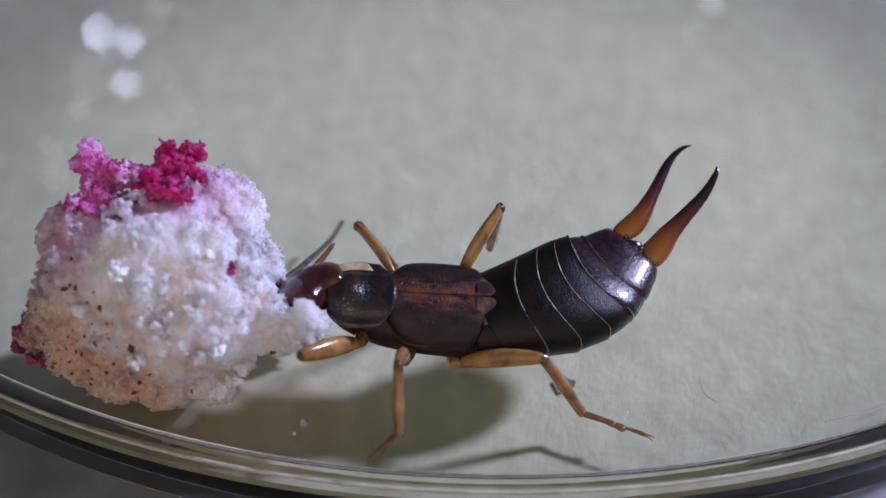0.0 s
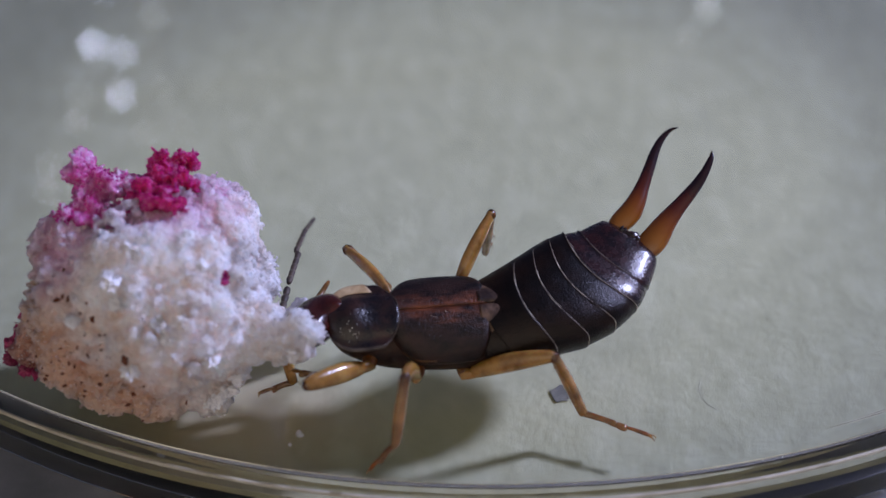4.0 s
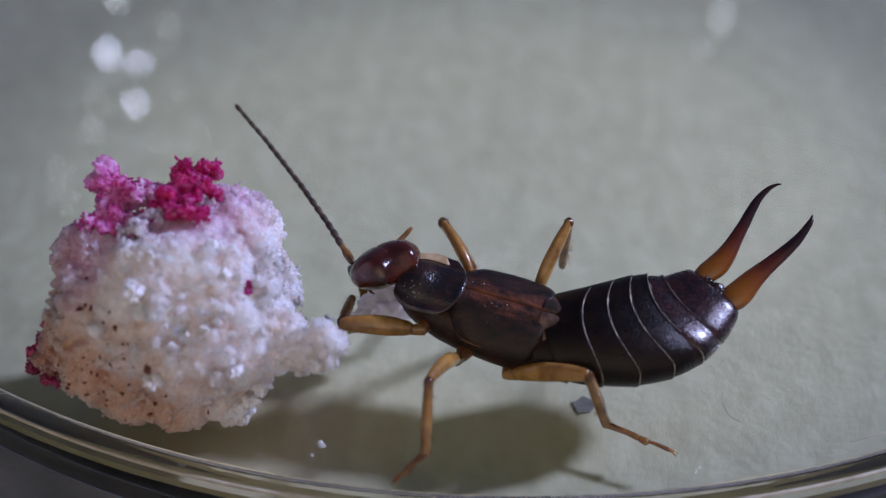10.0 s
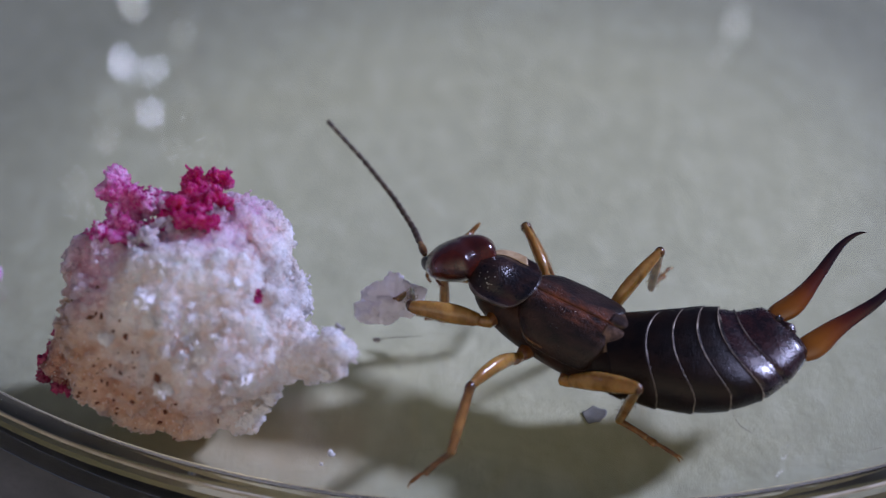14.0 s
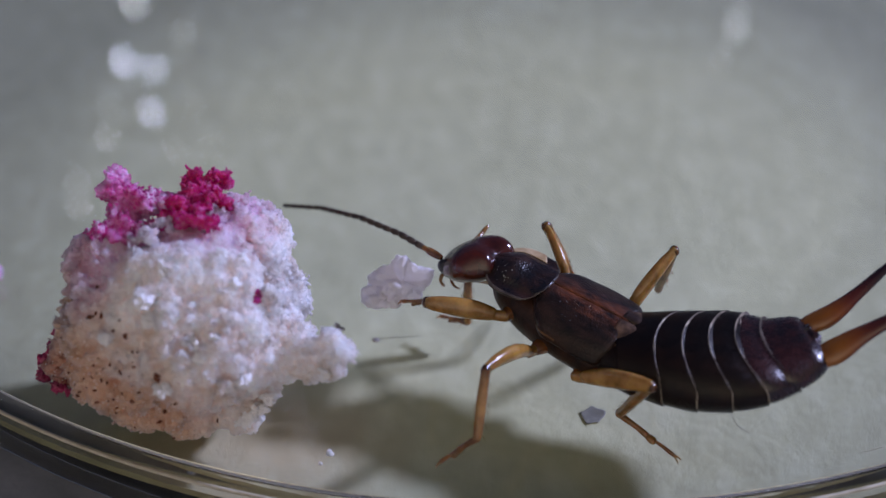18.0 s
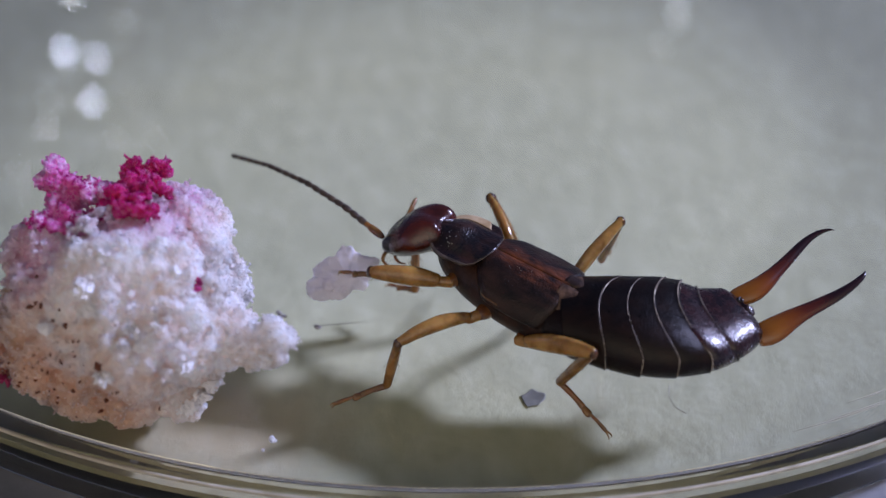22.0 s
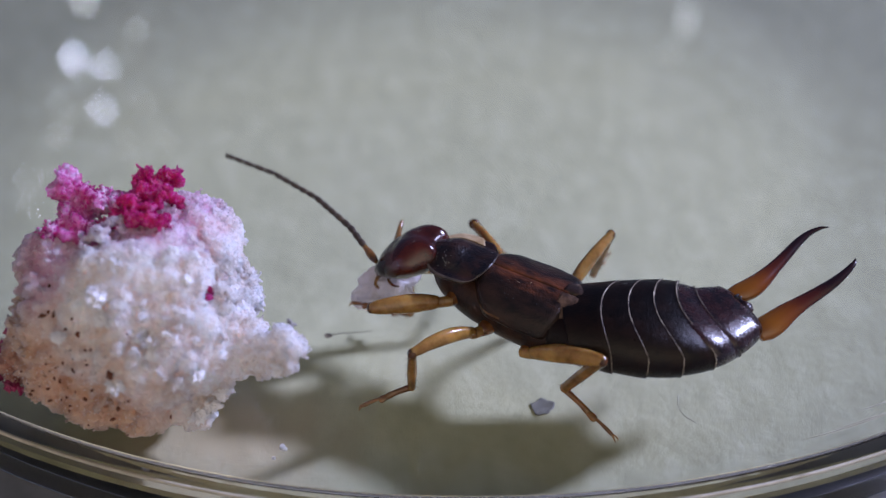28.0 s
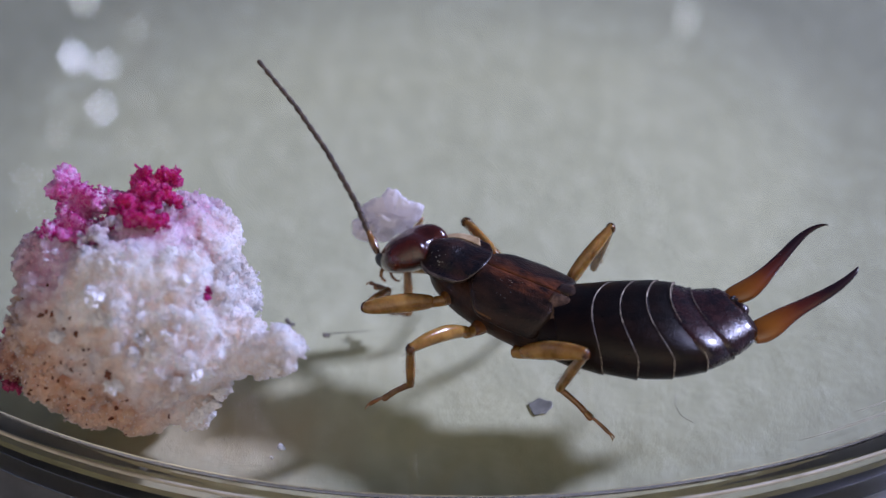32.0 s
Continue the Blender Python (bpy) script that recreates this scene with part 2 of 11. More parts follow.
def bread_colour(m, bv):
    """White crumb, peach-brown towards one foot, left side shaded by tint, raspberry in the crown."""
    white = ramp(m, grain(m, bv, 1.1, 6), [(0.32, (0.76, 0.63, 0.53)), (0.47, (0.85, 0.79, 0.76)), (0.62, (0.95, 0.94, 0.955))])
    sep = node(m, "ShaderNodeSeparateXYZ")
    wire(m, bv, sep.inputs[0])
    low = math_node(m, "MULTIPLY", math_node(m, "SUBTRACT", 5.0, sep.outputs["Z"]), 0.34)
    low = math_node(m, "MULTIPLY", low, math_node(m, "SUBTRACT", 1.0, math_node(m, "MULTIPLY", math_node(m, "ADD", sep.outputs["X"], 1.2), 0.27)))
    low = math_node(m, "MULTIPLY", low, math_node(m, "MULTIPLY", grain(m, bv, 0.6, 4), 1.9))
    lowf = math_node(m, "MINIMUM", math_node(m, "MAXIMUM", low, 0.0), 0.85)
    # the left side's shade, away from the lamp, is mixed in as tan
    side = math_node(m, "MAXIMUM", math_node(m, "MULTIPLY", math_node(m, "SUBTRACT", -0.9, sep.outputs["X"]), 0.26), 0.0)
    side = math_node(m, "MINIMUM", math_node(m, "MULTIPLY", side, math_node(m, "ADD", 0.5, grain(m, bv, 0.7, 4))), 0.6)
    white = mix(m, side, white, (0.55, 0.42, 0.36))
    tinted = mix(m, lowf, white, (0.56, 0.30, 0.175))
    wash = 0.0
    for place, reach, much in (((0.9, 0.2, 5.7), 2.5, 0.46), ((-1.7, 0.2, 5.1), 2.0, 0.36), ((-2.2, -1.6, 5.0), 1.7, 0.42)):
        away = m.node_tree.nodes.new("ShaderNodeVectorMath")
        away.operation = "DISTANCE"
        wire(m, bv, away.inputs[0])
        away.inputs[1].default_value = place
        near = math_node(m, "MULTIPLY", math_node(m, "SUBTRACT", reach, away.outputs["Value"]), much)
        wash = math_node(m, "ADD", wash, math_node(m, "MAXIMUM", near, 0.0))
    high = math_node(m, "MULTIPLY", wash, math_node(m, "MULTIPLY", grain(m, bv, 0.9, 5), 1.9))
    highf = math_node(m, "MINIMUM", high, 0.5)
    # left foot: dark raspberry stain, with the shade there tinted in too
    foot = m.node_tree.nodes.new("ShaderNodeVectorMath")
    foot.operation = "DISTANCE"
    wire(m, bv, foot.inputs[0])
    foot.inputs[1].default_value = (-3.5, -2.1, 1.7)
    foot_stain_shade = math_node(m, "MULTIPLY", math_node(m, "SUBTRACT", 1.5, foot.outputs["Value"]), math_node(m, "ADD", 0.2, grain(m, bv, 1.0, 5)))
    foot_stain_shade = math_node(m, "MINIMUM", math_node(m, "MAXIMUM", foot_stain_shade, 0.0), 0.75)
    tinted = mix(m, foot_stain_shade, tinted, (0.20, 0.055, 0.06))
    return mix(m, highf, tinted, (0.74, 0.24, 0.55))


def crystal(name, rough=0.25, glow=0.6):
    """Thin translucent shards: half of their light goes through them."""
    m = material(name, (0.9, 0.9, 0.9), rough)
    out = m.node_tree.nodes["Material Output"]
    thru = m.node_tree.nodes.new("ShaderNodeBsdfTranslucent")
    both = m.node_tree.nodes.new("ShaderNodeMixShader")
    both.inputs[0].default_value = glow
    wire(m, bsdf(m).outputs[0], both.inputs[1])
    wire(m, thru.outputs[0], both.inputs[2])
    wire(m, both.outputs[0], out.inputs["Surface"])
    return m, thru.inputs["Color"]


bv = crumb_space(bread_mat)
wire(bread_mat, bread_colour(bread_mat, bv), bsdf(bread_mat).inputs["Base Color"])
bump(bread_mat, grain(bread_mat, bv, 4.0, 8, 0.72), 0.10)
bcell = node(bread_mat, "ShaderNodeTexVoronoi", Scale=9.0)
wire(bread_mat, bv, bcell.inputs["Vector"])
bump(bread_mat, bcell.outputs["Distance"], 0.05)

flake_mat = material("white_flake", (0.90, 0.895, 0.91), 0.85, Specular_IOR_Level=0.2, Subsurface_Weight=0.15, Subsurface_Scale=0.0003)
bsdf(flake_mat).inputs["Subsurface Radius"].default_value = (1.0, 0.9, 0.86)
bump(flake_mat, grain(flake_mat, crumb_space(flake_mat), 6, 6, 0.7), 0.08)
grain_mat, grain_thru = crystal("bread_grain")
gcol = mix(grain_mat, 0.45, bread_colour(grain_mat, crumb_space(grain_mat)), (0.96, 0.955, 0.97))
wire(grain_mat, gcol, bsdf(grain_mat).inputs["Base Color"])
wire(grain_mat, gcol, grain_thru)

pink_mat = material("pink_sugar", (0.55, 0.03, 0.18), 0.32, Subsurface_Weight=0.95, Subsurface_Scale=0.0009)
bsdf(pink_mat).inputs["Subsurface Radius"].default_value = (1.0, 0.5, 0.75)
pv = crumb_space(pink_mat)
wire(pink_mat, ramp(pink_mat, grain(pink_mat, pv, 0.9, 6), [(0.30, (0.64, 0.06, 0.32)), (0.47, (0.78, 0.22, 0.53)), (0.62, (0.92, 0.62, 0.84))]), bsdf(pink_mat).inputs["Base Color"])
bump(pink_mat, grain(pink_mat, pv, 5, 7, 0.7), 0.14)
deep_pink_mat = material("deep_pink_sugar", (0.45, 0.008, 0.07), 0.32, Subsurface_Weight=0.95, Subsurface_Scale=0.0009)
bsdf(deep_pink_mat).inputs["Subsurface Radius"].default_value = (1.0, 0.3, 0.40)
dv = crumb_space(deep_pink_mat)
wire(deep_pink_mat, ramp(deep_pink_mat, grain(deep_pink_mat, dv, 1.2, 6), [(0.30, (0.44, 0.008, 0.11)), (0.54, (0.64, 0.03, 0.22)), (0.75, (0.82, 0.25, 0.48))]), bsdf(deep_pink_mat).inputs["Base Color"])
bump(deep_pink_mat, grain(deep_pink_mat, dv, 5, 7, 0.7), 0.14)

# raspberry sugar darkened by colour for the shade at the left foot
shaded_raspberry = material("shaded_raspberry", (0.2, 0.01, 0.05), 0.45)
wire(shaded_raspberry, ramp(shaded_raspberry, grain(shaded_raspberry, crumb_space(shaded_raspberry), 2.0, 5), [(0.3, (0.10, 0.006, 0.03)), (0.55, (0.30, 0.02, 0.09)), (0.75, (0.55, 0.25, 0.32))]), bsdf(shaded_raspberry).inputs["Base Color"])
shard_pink, shard_pink_thru = crystal("pink_shard", 0.18, 0.7)
spc = ramp(shard_pink, grain(shard_pink, crumb_space(shard_pink), 1.3, 5), [(0.32, (0.62, 0.03, 0.30)), (0.50, (0.80, 0.15, 0.52)), (0.68, (0.92, 0.60, 0.86))])
wire(shard_pink, spc, bsdf(shard_pink).inputs["Base Color"])
wire(shard_pink, spc, shard_pink_thru)
shard_deep, shard_deep_thru = crystal("raspberry_shard", 0.18, 0.7)
sdc = ramp(shard_deep, grain(shard_deep, crumb_space(shard_deep), 1.4, 5), [(0.30, (0.62, 0.02, 0.24)), (0.54, (0.76, 0.06, 0.36)), (0.74, (0.88, 0.40, 0.68))])
wire(shard_deep, sdc, bsdf(shard_deep).inputs["Base Color"])
wire(shard_deep, sdc, shard_deep_thru)

fleck_brown = material("toasted_fleck", (0.13, 0.035, 0.012), 0.5)
morsel_mat, morsel_thru = crystal("moist_crumb", 0.5, 0.45)
mv = coords(morsel_mat)
mcol = ramp(morsel_mat, grain(morsel_mat, mv, 1.2, 5), [(0.3, (0.86, 0.83, 0.85)), (0.7, (0.94, 0.92, 0.95))])
wire(morsel_mat, mcol, bsdf(morsel_mat).inputs["Base Color"])
wire(morsel_mat, mcol, morsel_thru)
bump(morsel_mat, grain(morsel_mat, mv, 4, 7), 0.1)
fleck_mat = material("dried_fleck", (0.20, 0.19, 0.185), 0.5)
wire(fleck_mat, ramp(fleck_mat, grain(fleck_mat, coords(fleck_mat), 2.5, 6), [(0.3, (0.13, 0.125, 0.105)), (0.7, (0.25, 0.24, 0.21))]), bsdf(fleck_mat).inputs["Base Color"])
speck_mat = material("grey_speck", (0.30, 0.29, 0.30), 0.6)
wire(speck_mat, ramp(speck_mat, grain(speck_mat, coords(speck_mat), 4, 5), [(0.3, (0.24, 0.225, 0.21)), (0.7, (0.42, 0.40, 0.38))]), bsdf(speck_mat).inputs["Base Color"])
# blue-white of a lamp reflection, given as plain colour
glint_mat = material("pale_blue_glint", (0.62, 0.72, 0.95), 0.2)
wire(glint_mat, ramp(glint_mat, grain(glint_mat, coords(glint_mat), 6, 3), [(0.4, (0.30, 0.42, 0.90)), (0.6, (0.85, 0.88, 0.92))]), bsdf(glint_mat).inputs["Base Color"])
hair_mat = material("fibre", (0.22, 0.21, 0.19), 0.6)

# paper under the dish: soft fibres, faint wavy embossing
paper_mat = material("paper", (0.62, 0.63, 0.54), 0.75)
ppv = coords(paper_mat)
wide = grain(paper_mat, coords(paper_mat, (0.5, 0.16, 1), 0.12), 0.55, 4)
fine = grain(paper_mat, ppv, 3.2, 7, 0.66)
pcol = ramp(paper_mat, wide, [(0.32, (0.475, 0.458, 0.268)), (0.5, (0.545, 0.528, 0.320)), (0.68, (0.605, 0.588, 0.390))])
soft = grain(paper_mat, coords(paper_mat, (1, 0.6, 1), 0.1), 1.1, 5, 0.55)
pcol = mix(paper_mat, 0.65, pcol, ramp(paper_mat, soft, [(0.35, (0.445, 0.430, 0.262)), (0.52, (0.540, 0.524, 0.324)), (0.68, (0.680, 0.668, 0.452))]))
pcol = mix(paper_mat, 0.35, pcol, ramp(paper_mat, fine, [(0.25, (0.413, 0.402, 0.261)), (0.6, (0.606, 0.599, 0.406))]))
# light falling off outwards in a ring, put into the paper colour
psep = node(paper_mat, "ShaderNodeSeparateXYZ")
wire(paper_mat, ppv, psep.inputs[0])
pdx = math_node(paper_mat, "ADD", psep.outputs["X"], 0.4)
pdy = math_node(paper_mat, "SUBTRACT", psep.outputs["Y"], 5.0)
pr = math_node(paper_mat, "SQRT", math_node(paper_mat, "ADD", math_node(paper_mat, "MULTIPLY", pdx, pdx), math_node(paper_mat, "MULTIPLY", pdy, pdy)), 0)
pr = math_node(paper_mat, "ADD", pr, math_node(paper_mat, "MULTIPLY", wide, 1.6))
ring = ramp(paper_mat, math_node(paper_mat, "MULTIPLY", pr, 0.044), [(0.40, (1, 1, 1)), (0.54, (0.96, 0.96, 0.96)), (0.70, (0.80, 0.81, 0.83)), (0.95, (0.56, 0.57, 0.60))])
pcol = mix(paper_mat, 1.0, pcol, ring, "MULTIPLY")
# pale band with a darker outer edge: the dish edge's reflection, painted in
rdx = math_node(paper_mat, "ADD", psep.outputs["X"], 1.2)
rdy = math_node(paper_mat, "SUBTRACT", psep.outputs["Y"], 11.5)
rr = math_node(paper_mat, "SQRT", math_node(paper_mat, "ADD", math_node(paper_mat, "MULTIPLY", rdx, rdx), math_node(paper_mat, "MULTIPLY", rdy, rdy)), 0)
rr = math_node(paper_mat, "ADD", rr, math_node(paper_mat, "MULTIPLY", math_node(paper_mat, "SUBTRACT", soft, 0.5), 1.5))
band = ramp(paper_mat, math_node(paper_mat, "MULTIPLY", rr, 0.04), [(0.50, (1, 1, 1)), (0.585, (1.06, 1.06, 1.065)), (0.615, (1.06, 1.06, 1.065)), (0.665, (0.965, 0.965, 0.965)), (0.75, (1.0, 1.0, 1.0))])
pcol = mix(paper_mat, 1.0, pcol, band, "MULTIPLY")
# warm brown tint of the shadow beside the crumb, painted into the paper
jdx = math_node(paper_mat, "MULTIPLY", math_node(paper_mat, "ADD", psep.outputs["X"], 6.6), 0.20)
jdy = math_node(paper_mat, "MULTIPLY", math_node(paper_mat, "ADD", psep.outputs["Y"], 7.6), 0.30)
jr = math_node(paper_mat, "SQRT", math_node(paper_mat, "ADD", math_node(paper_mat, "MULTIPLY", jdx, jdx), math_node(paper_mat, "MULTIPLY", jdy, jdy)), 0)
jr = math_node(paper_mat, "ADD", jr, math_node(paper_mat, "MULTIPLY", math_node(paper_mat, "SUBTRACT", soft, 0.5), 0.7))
warm_shade = ramp(paper_mat, jr, [(0.25, (0.5, 0.5, 0.5)), (0.95, (0, 0, 0))])
pcol = mix(paper_mat, warm_shade, pcol, (0.54, 0.40, 0.25))
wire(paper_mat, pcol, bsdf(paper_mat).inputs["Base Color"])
emboss = grain(paper_mat, coords(paper_mat, (1, 0.42, 1), 0.1), 0.8, 3, 0.5)
bump(paper_mat, emboss, 0.05)
bump(paper_mat, grain(paper_mat, ppv, 1.5, 4, 0.5), 0.025)
bump(paper_mat, fine, 0.035)

# clear plastic
sheet_mat = bpy.data.materials.new("clear_sheet")
sheet_mat.use_nodes = True
sheet_mat.node_tree.nodes.remove(sheet_mat.node_tree.nodes["Principled BSDF"])
sout = sheet_mat.node_tree.nodes["Material Output"]
str_ = node(sheet_mat, "ShaderNodeBsdfTransparent", Color=(0.97, 0.985, 0.97, 1))
sgl = node(sheet_mat, "ShaderNodeBsdfGlossy", Roughness=0.02)
slw = node(sheet_mat, "ShaderNodeLayerWeight", Blend=0.5)
sfr = math_node(sheet_mat, "ADD", math_node(sheet_mat, "MULTIPLY", math_node(sheet_mat, "POWER", slw.outputs["Facing"], 4.0), 0.7), 0.035)
smx = sheet_mat.node_tree.nodes.new("ShaderNodeMixShader")
wire(sheet_mat, sfr, smx.inputs[0])
wire(sheet_mat, str_.outputs[0], smx.inputs[1])
wire(sheet_mat, sgl.outputs[0], smx.inputs[2])
wire(sheet_mat, smx.outputs[0], sout.inputs["Surface"])

glass_mat = material("dish_glass", (0.82, 0.82, 0.74), 0.02, Transmission_Weight=1.0, IOR=1.47)

# pale colour for light caught in the rim's edge and its glints
rim_light_mat = material("rim_light", (0.60, 0.57, 0.45), 0.35)
wire(rim_light_mat, ramp(rim_light_mat, grain(rim_light_mat, coords(rim_light_mat), 1.2, 4), [(0.3, (0.32, 0.29, 0.20)), (0.7, (0.56, 0.53, 0.43))]), bsdf(rim_light_mat).inputs["Base Color"])
table_mat = material("dark_table", (0.05, 0.055, 0.065), 0.35)
wire(table_mat, ramp(table_mat, grain(table_mat, coords(table_mat), 0.4, 5), [(0.3, (0.15, 0.158, 0.168)), (0.7, (0.26, 0.27, 0.29))]), bsdf(table_mat).inputs["Base Color"])
bump(table_mat, grain(table_mat, coords(table_mat), 2.5, 5), 0.02)

led_mat = bpy.data.materials.new("led_glow")
led_mat.use_nodes = True
bsdf(led_mat).inputs["Emission Color"].default_value = (0.66, 0.74, 1.0, 1)
bsdf(led_mat).inputs["Emission Strength"].default_value = 24
led_dim_mat = bpy.data.materials.new("led_glow_dim")
led_dim_mat.use_nodes = True
bsdf(led_dim_mat).inputs["Emission Color"].default_value = (0.86, 0.91, 1.0, 1)
bsdf(led_dim_mat).inputs["Emission Strength"].default_value = 13
led_faint_mat = bpy.data.materials.new("led_glow_faint")
led_faint_mat.use_nodes = True
bsdf(led_faint_mat).inputs["Emission Color"].default_value = (0.86, 0.91, 1.0, 1)
bsdf(led_faint_mat).inputs["Emission Strength"].default_value = 5
housing_mat = material("lamp_housing", (0.05, 0.05, 0.06), 0.5)


# ---- mesh helpers: all shapes are drawn in millimetres ----
def mesh_of(bm, name, mat, smooth=True):
    bmesh.ops.recalc_face_normals(bm, faces=bm.faces)
    bmesh.ops.scale(bm, vec=(MM, MM, MM), verts=bm.verts)
    me = bpy.data.meshes.new(name)
    bm.to_mesh(me)
    bm.free()
    me.materials.append(mat)
    if smooth:
        me.shade_smooth()
    return me


def part(name, bm, mat, parent=None, label="", m=None, smooth=True):
    ob = new(name, mesh_of(bm, name, mat, smooth))
    if parent:
        ob.parent = parent
    if m is not None:
        ob.matrix_basis = m
    if label:
        tagged(ob, label)
    return ob


def rings(bm, loops, close=True):
    """Skin a row of loops of points; caps the two ends."""
    rows = [[bm.verts.new(p) for p in loop] for loop in loops]
    n = len(rows[0])
    for a, b in zip(rows, rows[1:]):
        for i in range(n):
            bm.faces.new((a[i], a[(i + 1) % n], b[(i + 1) % n], b[i]))
    if close:
        bm.faces.new(rows[0][::-1])
        bm.faces.new(rows[-1])
    return rows


def oval(x, w, top, low, n=28, power=2.3, cy=0.0):
    """A flattened superellipse across the body at x: half width w, from low to top."""
    out = []
    for i in range(n):
        a = 2 * math.pi * i / n
        c, s = math.cos(a), math.sin(a)
        y = cy + w * math.copysign(abs(c) ** (2 / power), c)
        h = (top - low) / 2
        z = (top + low) / 2 + h * math.copysign(abs(s) ** (2 / power), s)
        out.append((x, y, z))
    return out


def loft(spec, n=28, power=2.3):
    """spec: rows of x, half width, top, low."""
    bm = bmesh.new()
    rings(bm, [oval(*row[:4], n=n, power=power) for row in spec])
    return bm


def blend_rows(spec, steps=4):
    """Smooth rows between the given ones."""
    pts = np.array(spec, float)
    out = []
    for i in range(len(pts) - 1):
        p0, p1, p2, p3 = pts[max(i - 1, 0)], pts[i], pts[i + 1], pts[min(i + 2, len(pts) - 1)]
        for k in range(steps):
            u = k / steps
            out.append(0.5 * ((2 * p1) + (p2 - p0) * u + (2 * p0 - 5 * p1 + 4 * p2 - p3) * u * u + (3 * p1 - p0 - 3 * p2 + p3) * u ** 3))
    out.append(pts[-1])
    return [tuple(r) for r in out]


def tube(path, n=14, flat=1.0, steps=4):
    """A round limb along rows of x, y, z, radius."""
    rows = [np.array(r) for r in blend_rows(path, steps)]
    bm = bmesh.new()
    loops = []
    for i, r in enumerate(rows):
        d = Vector(rows[min(i + 1, len(rows) - 1)][:3] - rows[max(i - 1, 0)][:3]).normalized()
        side = d.cross(Vector((0, 0, 1)))
        side = side.normalized() if side.length > 0.05 else Vector((0, 1, 0))
        up = side.cross(d)
        c = Vector(r[:3])
        rad = max(r[3], 0.004)
        loops.append([c + side * rad * flat * math.cos(2 * math.pi * k / n) + up * rad * math.sin(2 * math.pi * k / n) for k in range(n)])
    rings(bm, loops)
    return bm


def add(bm, other):
    """Join another bmesh into bm."""
    me = bpy.data.meshes.new("joined")
    other.to_mesh(me)
    other.free()
    bm.from_mesh(me)
    bpy.data.meshes.remove(me)
    return bm


def sheet(point, nu, nv, thick):
    """A shell plate: point(u, v) gives its outer face, thick its depth downwards."""
    bm = bmesh.new()
    top = [[bm.verts.new(point(i / nu, j / nv)) for j in range(nv + 1)] for i in range(nu + 1)]
    low = [[bm.verts.new(Vector(v.co) - Vector((0, 0, thick))) for v in row] for row in top]
    for i in range(nu):
        for j in range(nv):
            bm.faces.new((top[i][j], top[i + 1][j], top[i + 1][j + 1], top[i][j + 1]))
            bm.faces.new((low[i][j + 1], low[i + 1][j + 1], low[i + 1][j], low[i][j]))
    for i in range(nu):
        for j in (0, nv):
            bm.faces.new((top[i][j], low[i][j], low[i + 1][j], top[i + 1][j]))
    for j in range(nv):
        for i in (0, nu):
            bm.faces.new((top[i][j], top[i][j + 1], low[i][j + 1], low[i][j]))
    return bm


def lump(centre, radii, seed, rough=0.22, scale=0.9, level=4, turn=0.0, steps=0.22, fine=0.28):
    """A ragged crumb-like lump."""
    bm = bmesh.new()
    bmesh.ops.create_icosphere(bm, subdivisions=level, radius=1.0)
    off = Vector((seed * 7.3, seed * 3.1, seed * 5.7))
    rot = Matrix.Rotation(turn, 3, "Y")
    for v in bm.verts:
        d = v.co.normalized()
        p = rot @ Vector((d.x * radii[0], d.y * radii[1], d.z * radii[2]))
        q = p * scale + off
        f = noise.fractal(q, 0.75, 2.1, 6)
        cell = noise.cell(q * 3.1)
        pore = max(0.0, noise.noise(q * 1.9 + Vector((9, 4, 2))) - 0.12)
        f += fine * noise.fractal(q * 3.7, 0.6, 2.2, 4)
        v.co = Vector(centre) + p * (1 + rough * f + rough * steps * (cell - 0.5)) - p.normalized() * pore * rough * 2.4
    return bm


# ---- the dish, its paper and the table ----
def lathe(profile, n, centre):
    """Turn a closed profile of (radius, z) about the dish's axis."""
    bm = bmesh.new()
    cols = [[bm.verts.new((centre[0] + r * math.cos(2 * math.pi * k / n), centre[1] + r * math.sin(2 * math.pi * k / n), z)) for r, z in profile] for k in range(n)]
    m = len(profile)
    for k in range(n):
        a, b = cols[k], cols[(k + 1) % n]
        for i in range(m):
            bm.faces.new((a[i], b[i], b[(i + 1) % m], a[(i + 1) % m]))
    return bm


DISH = (0.4, 19.7)


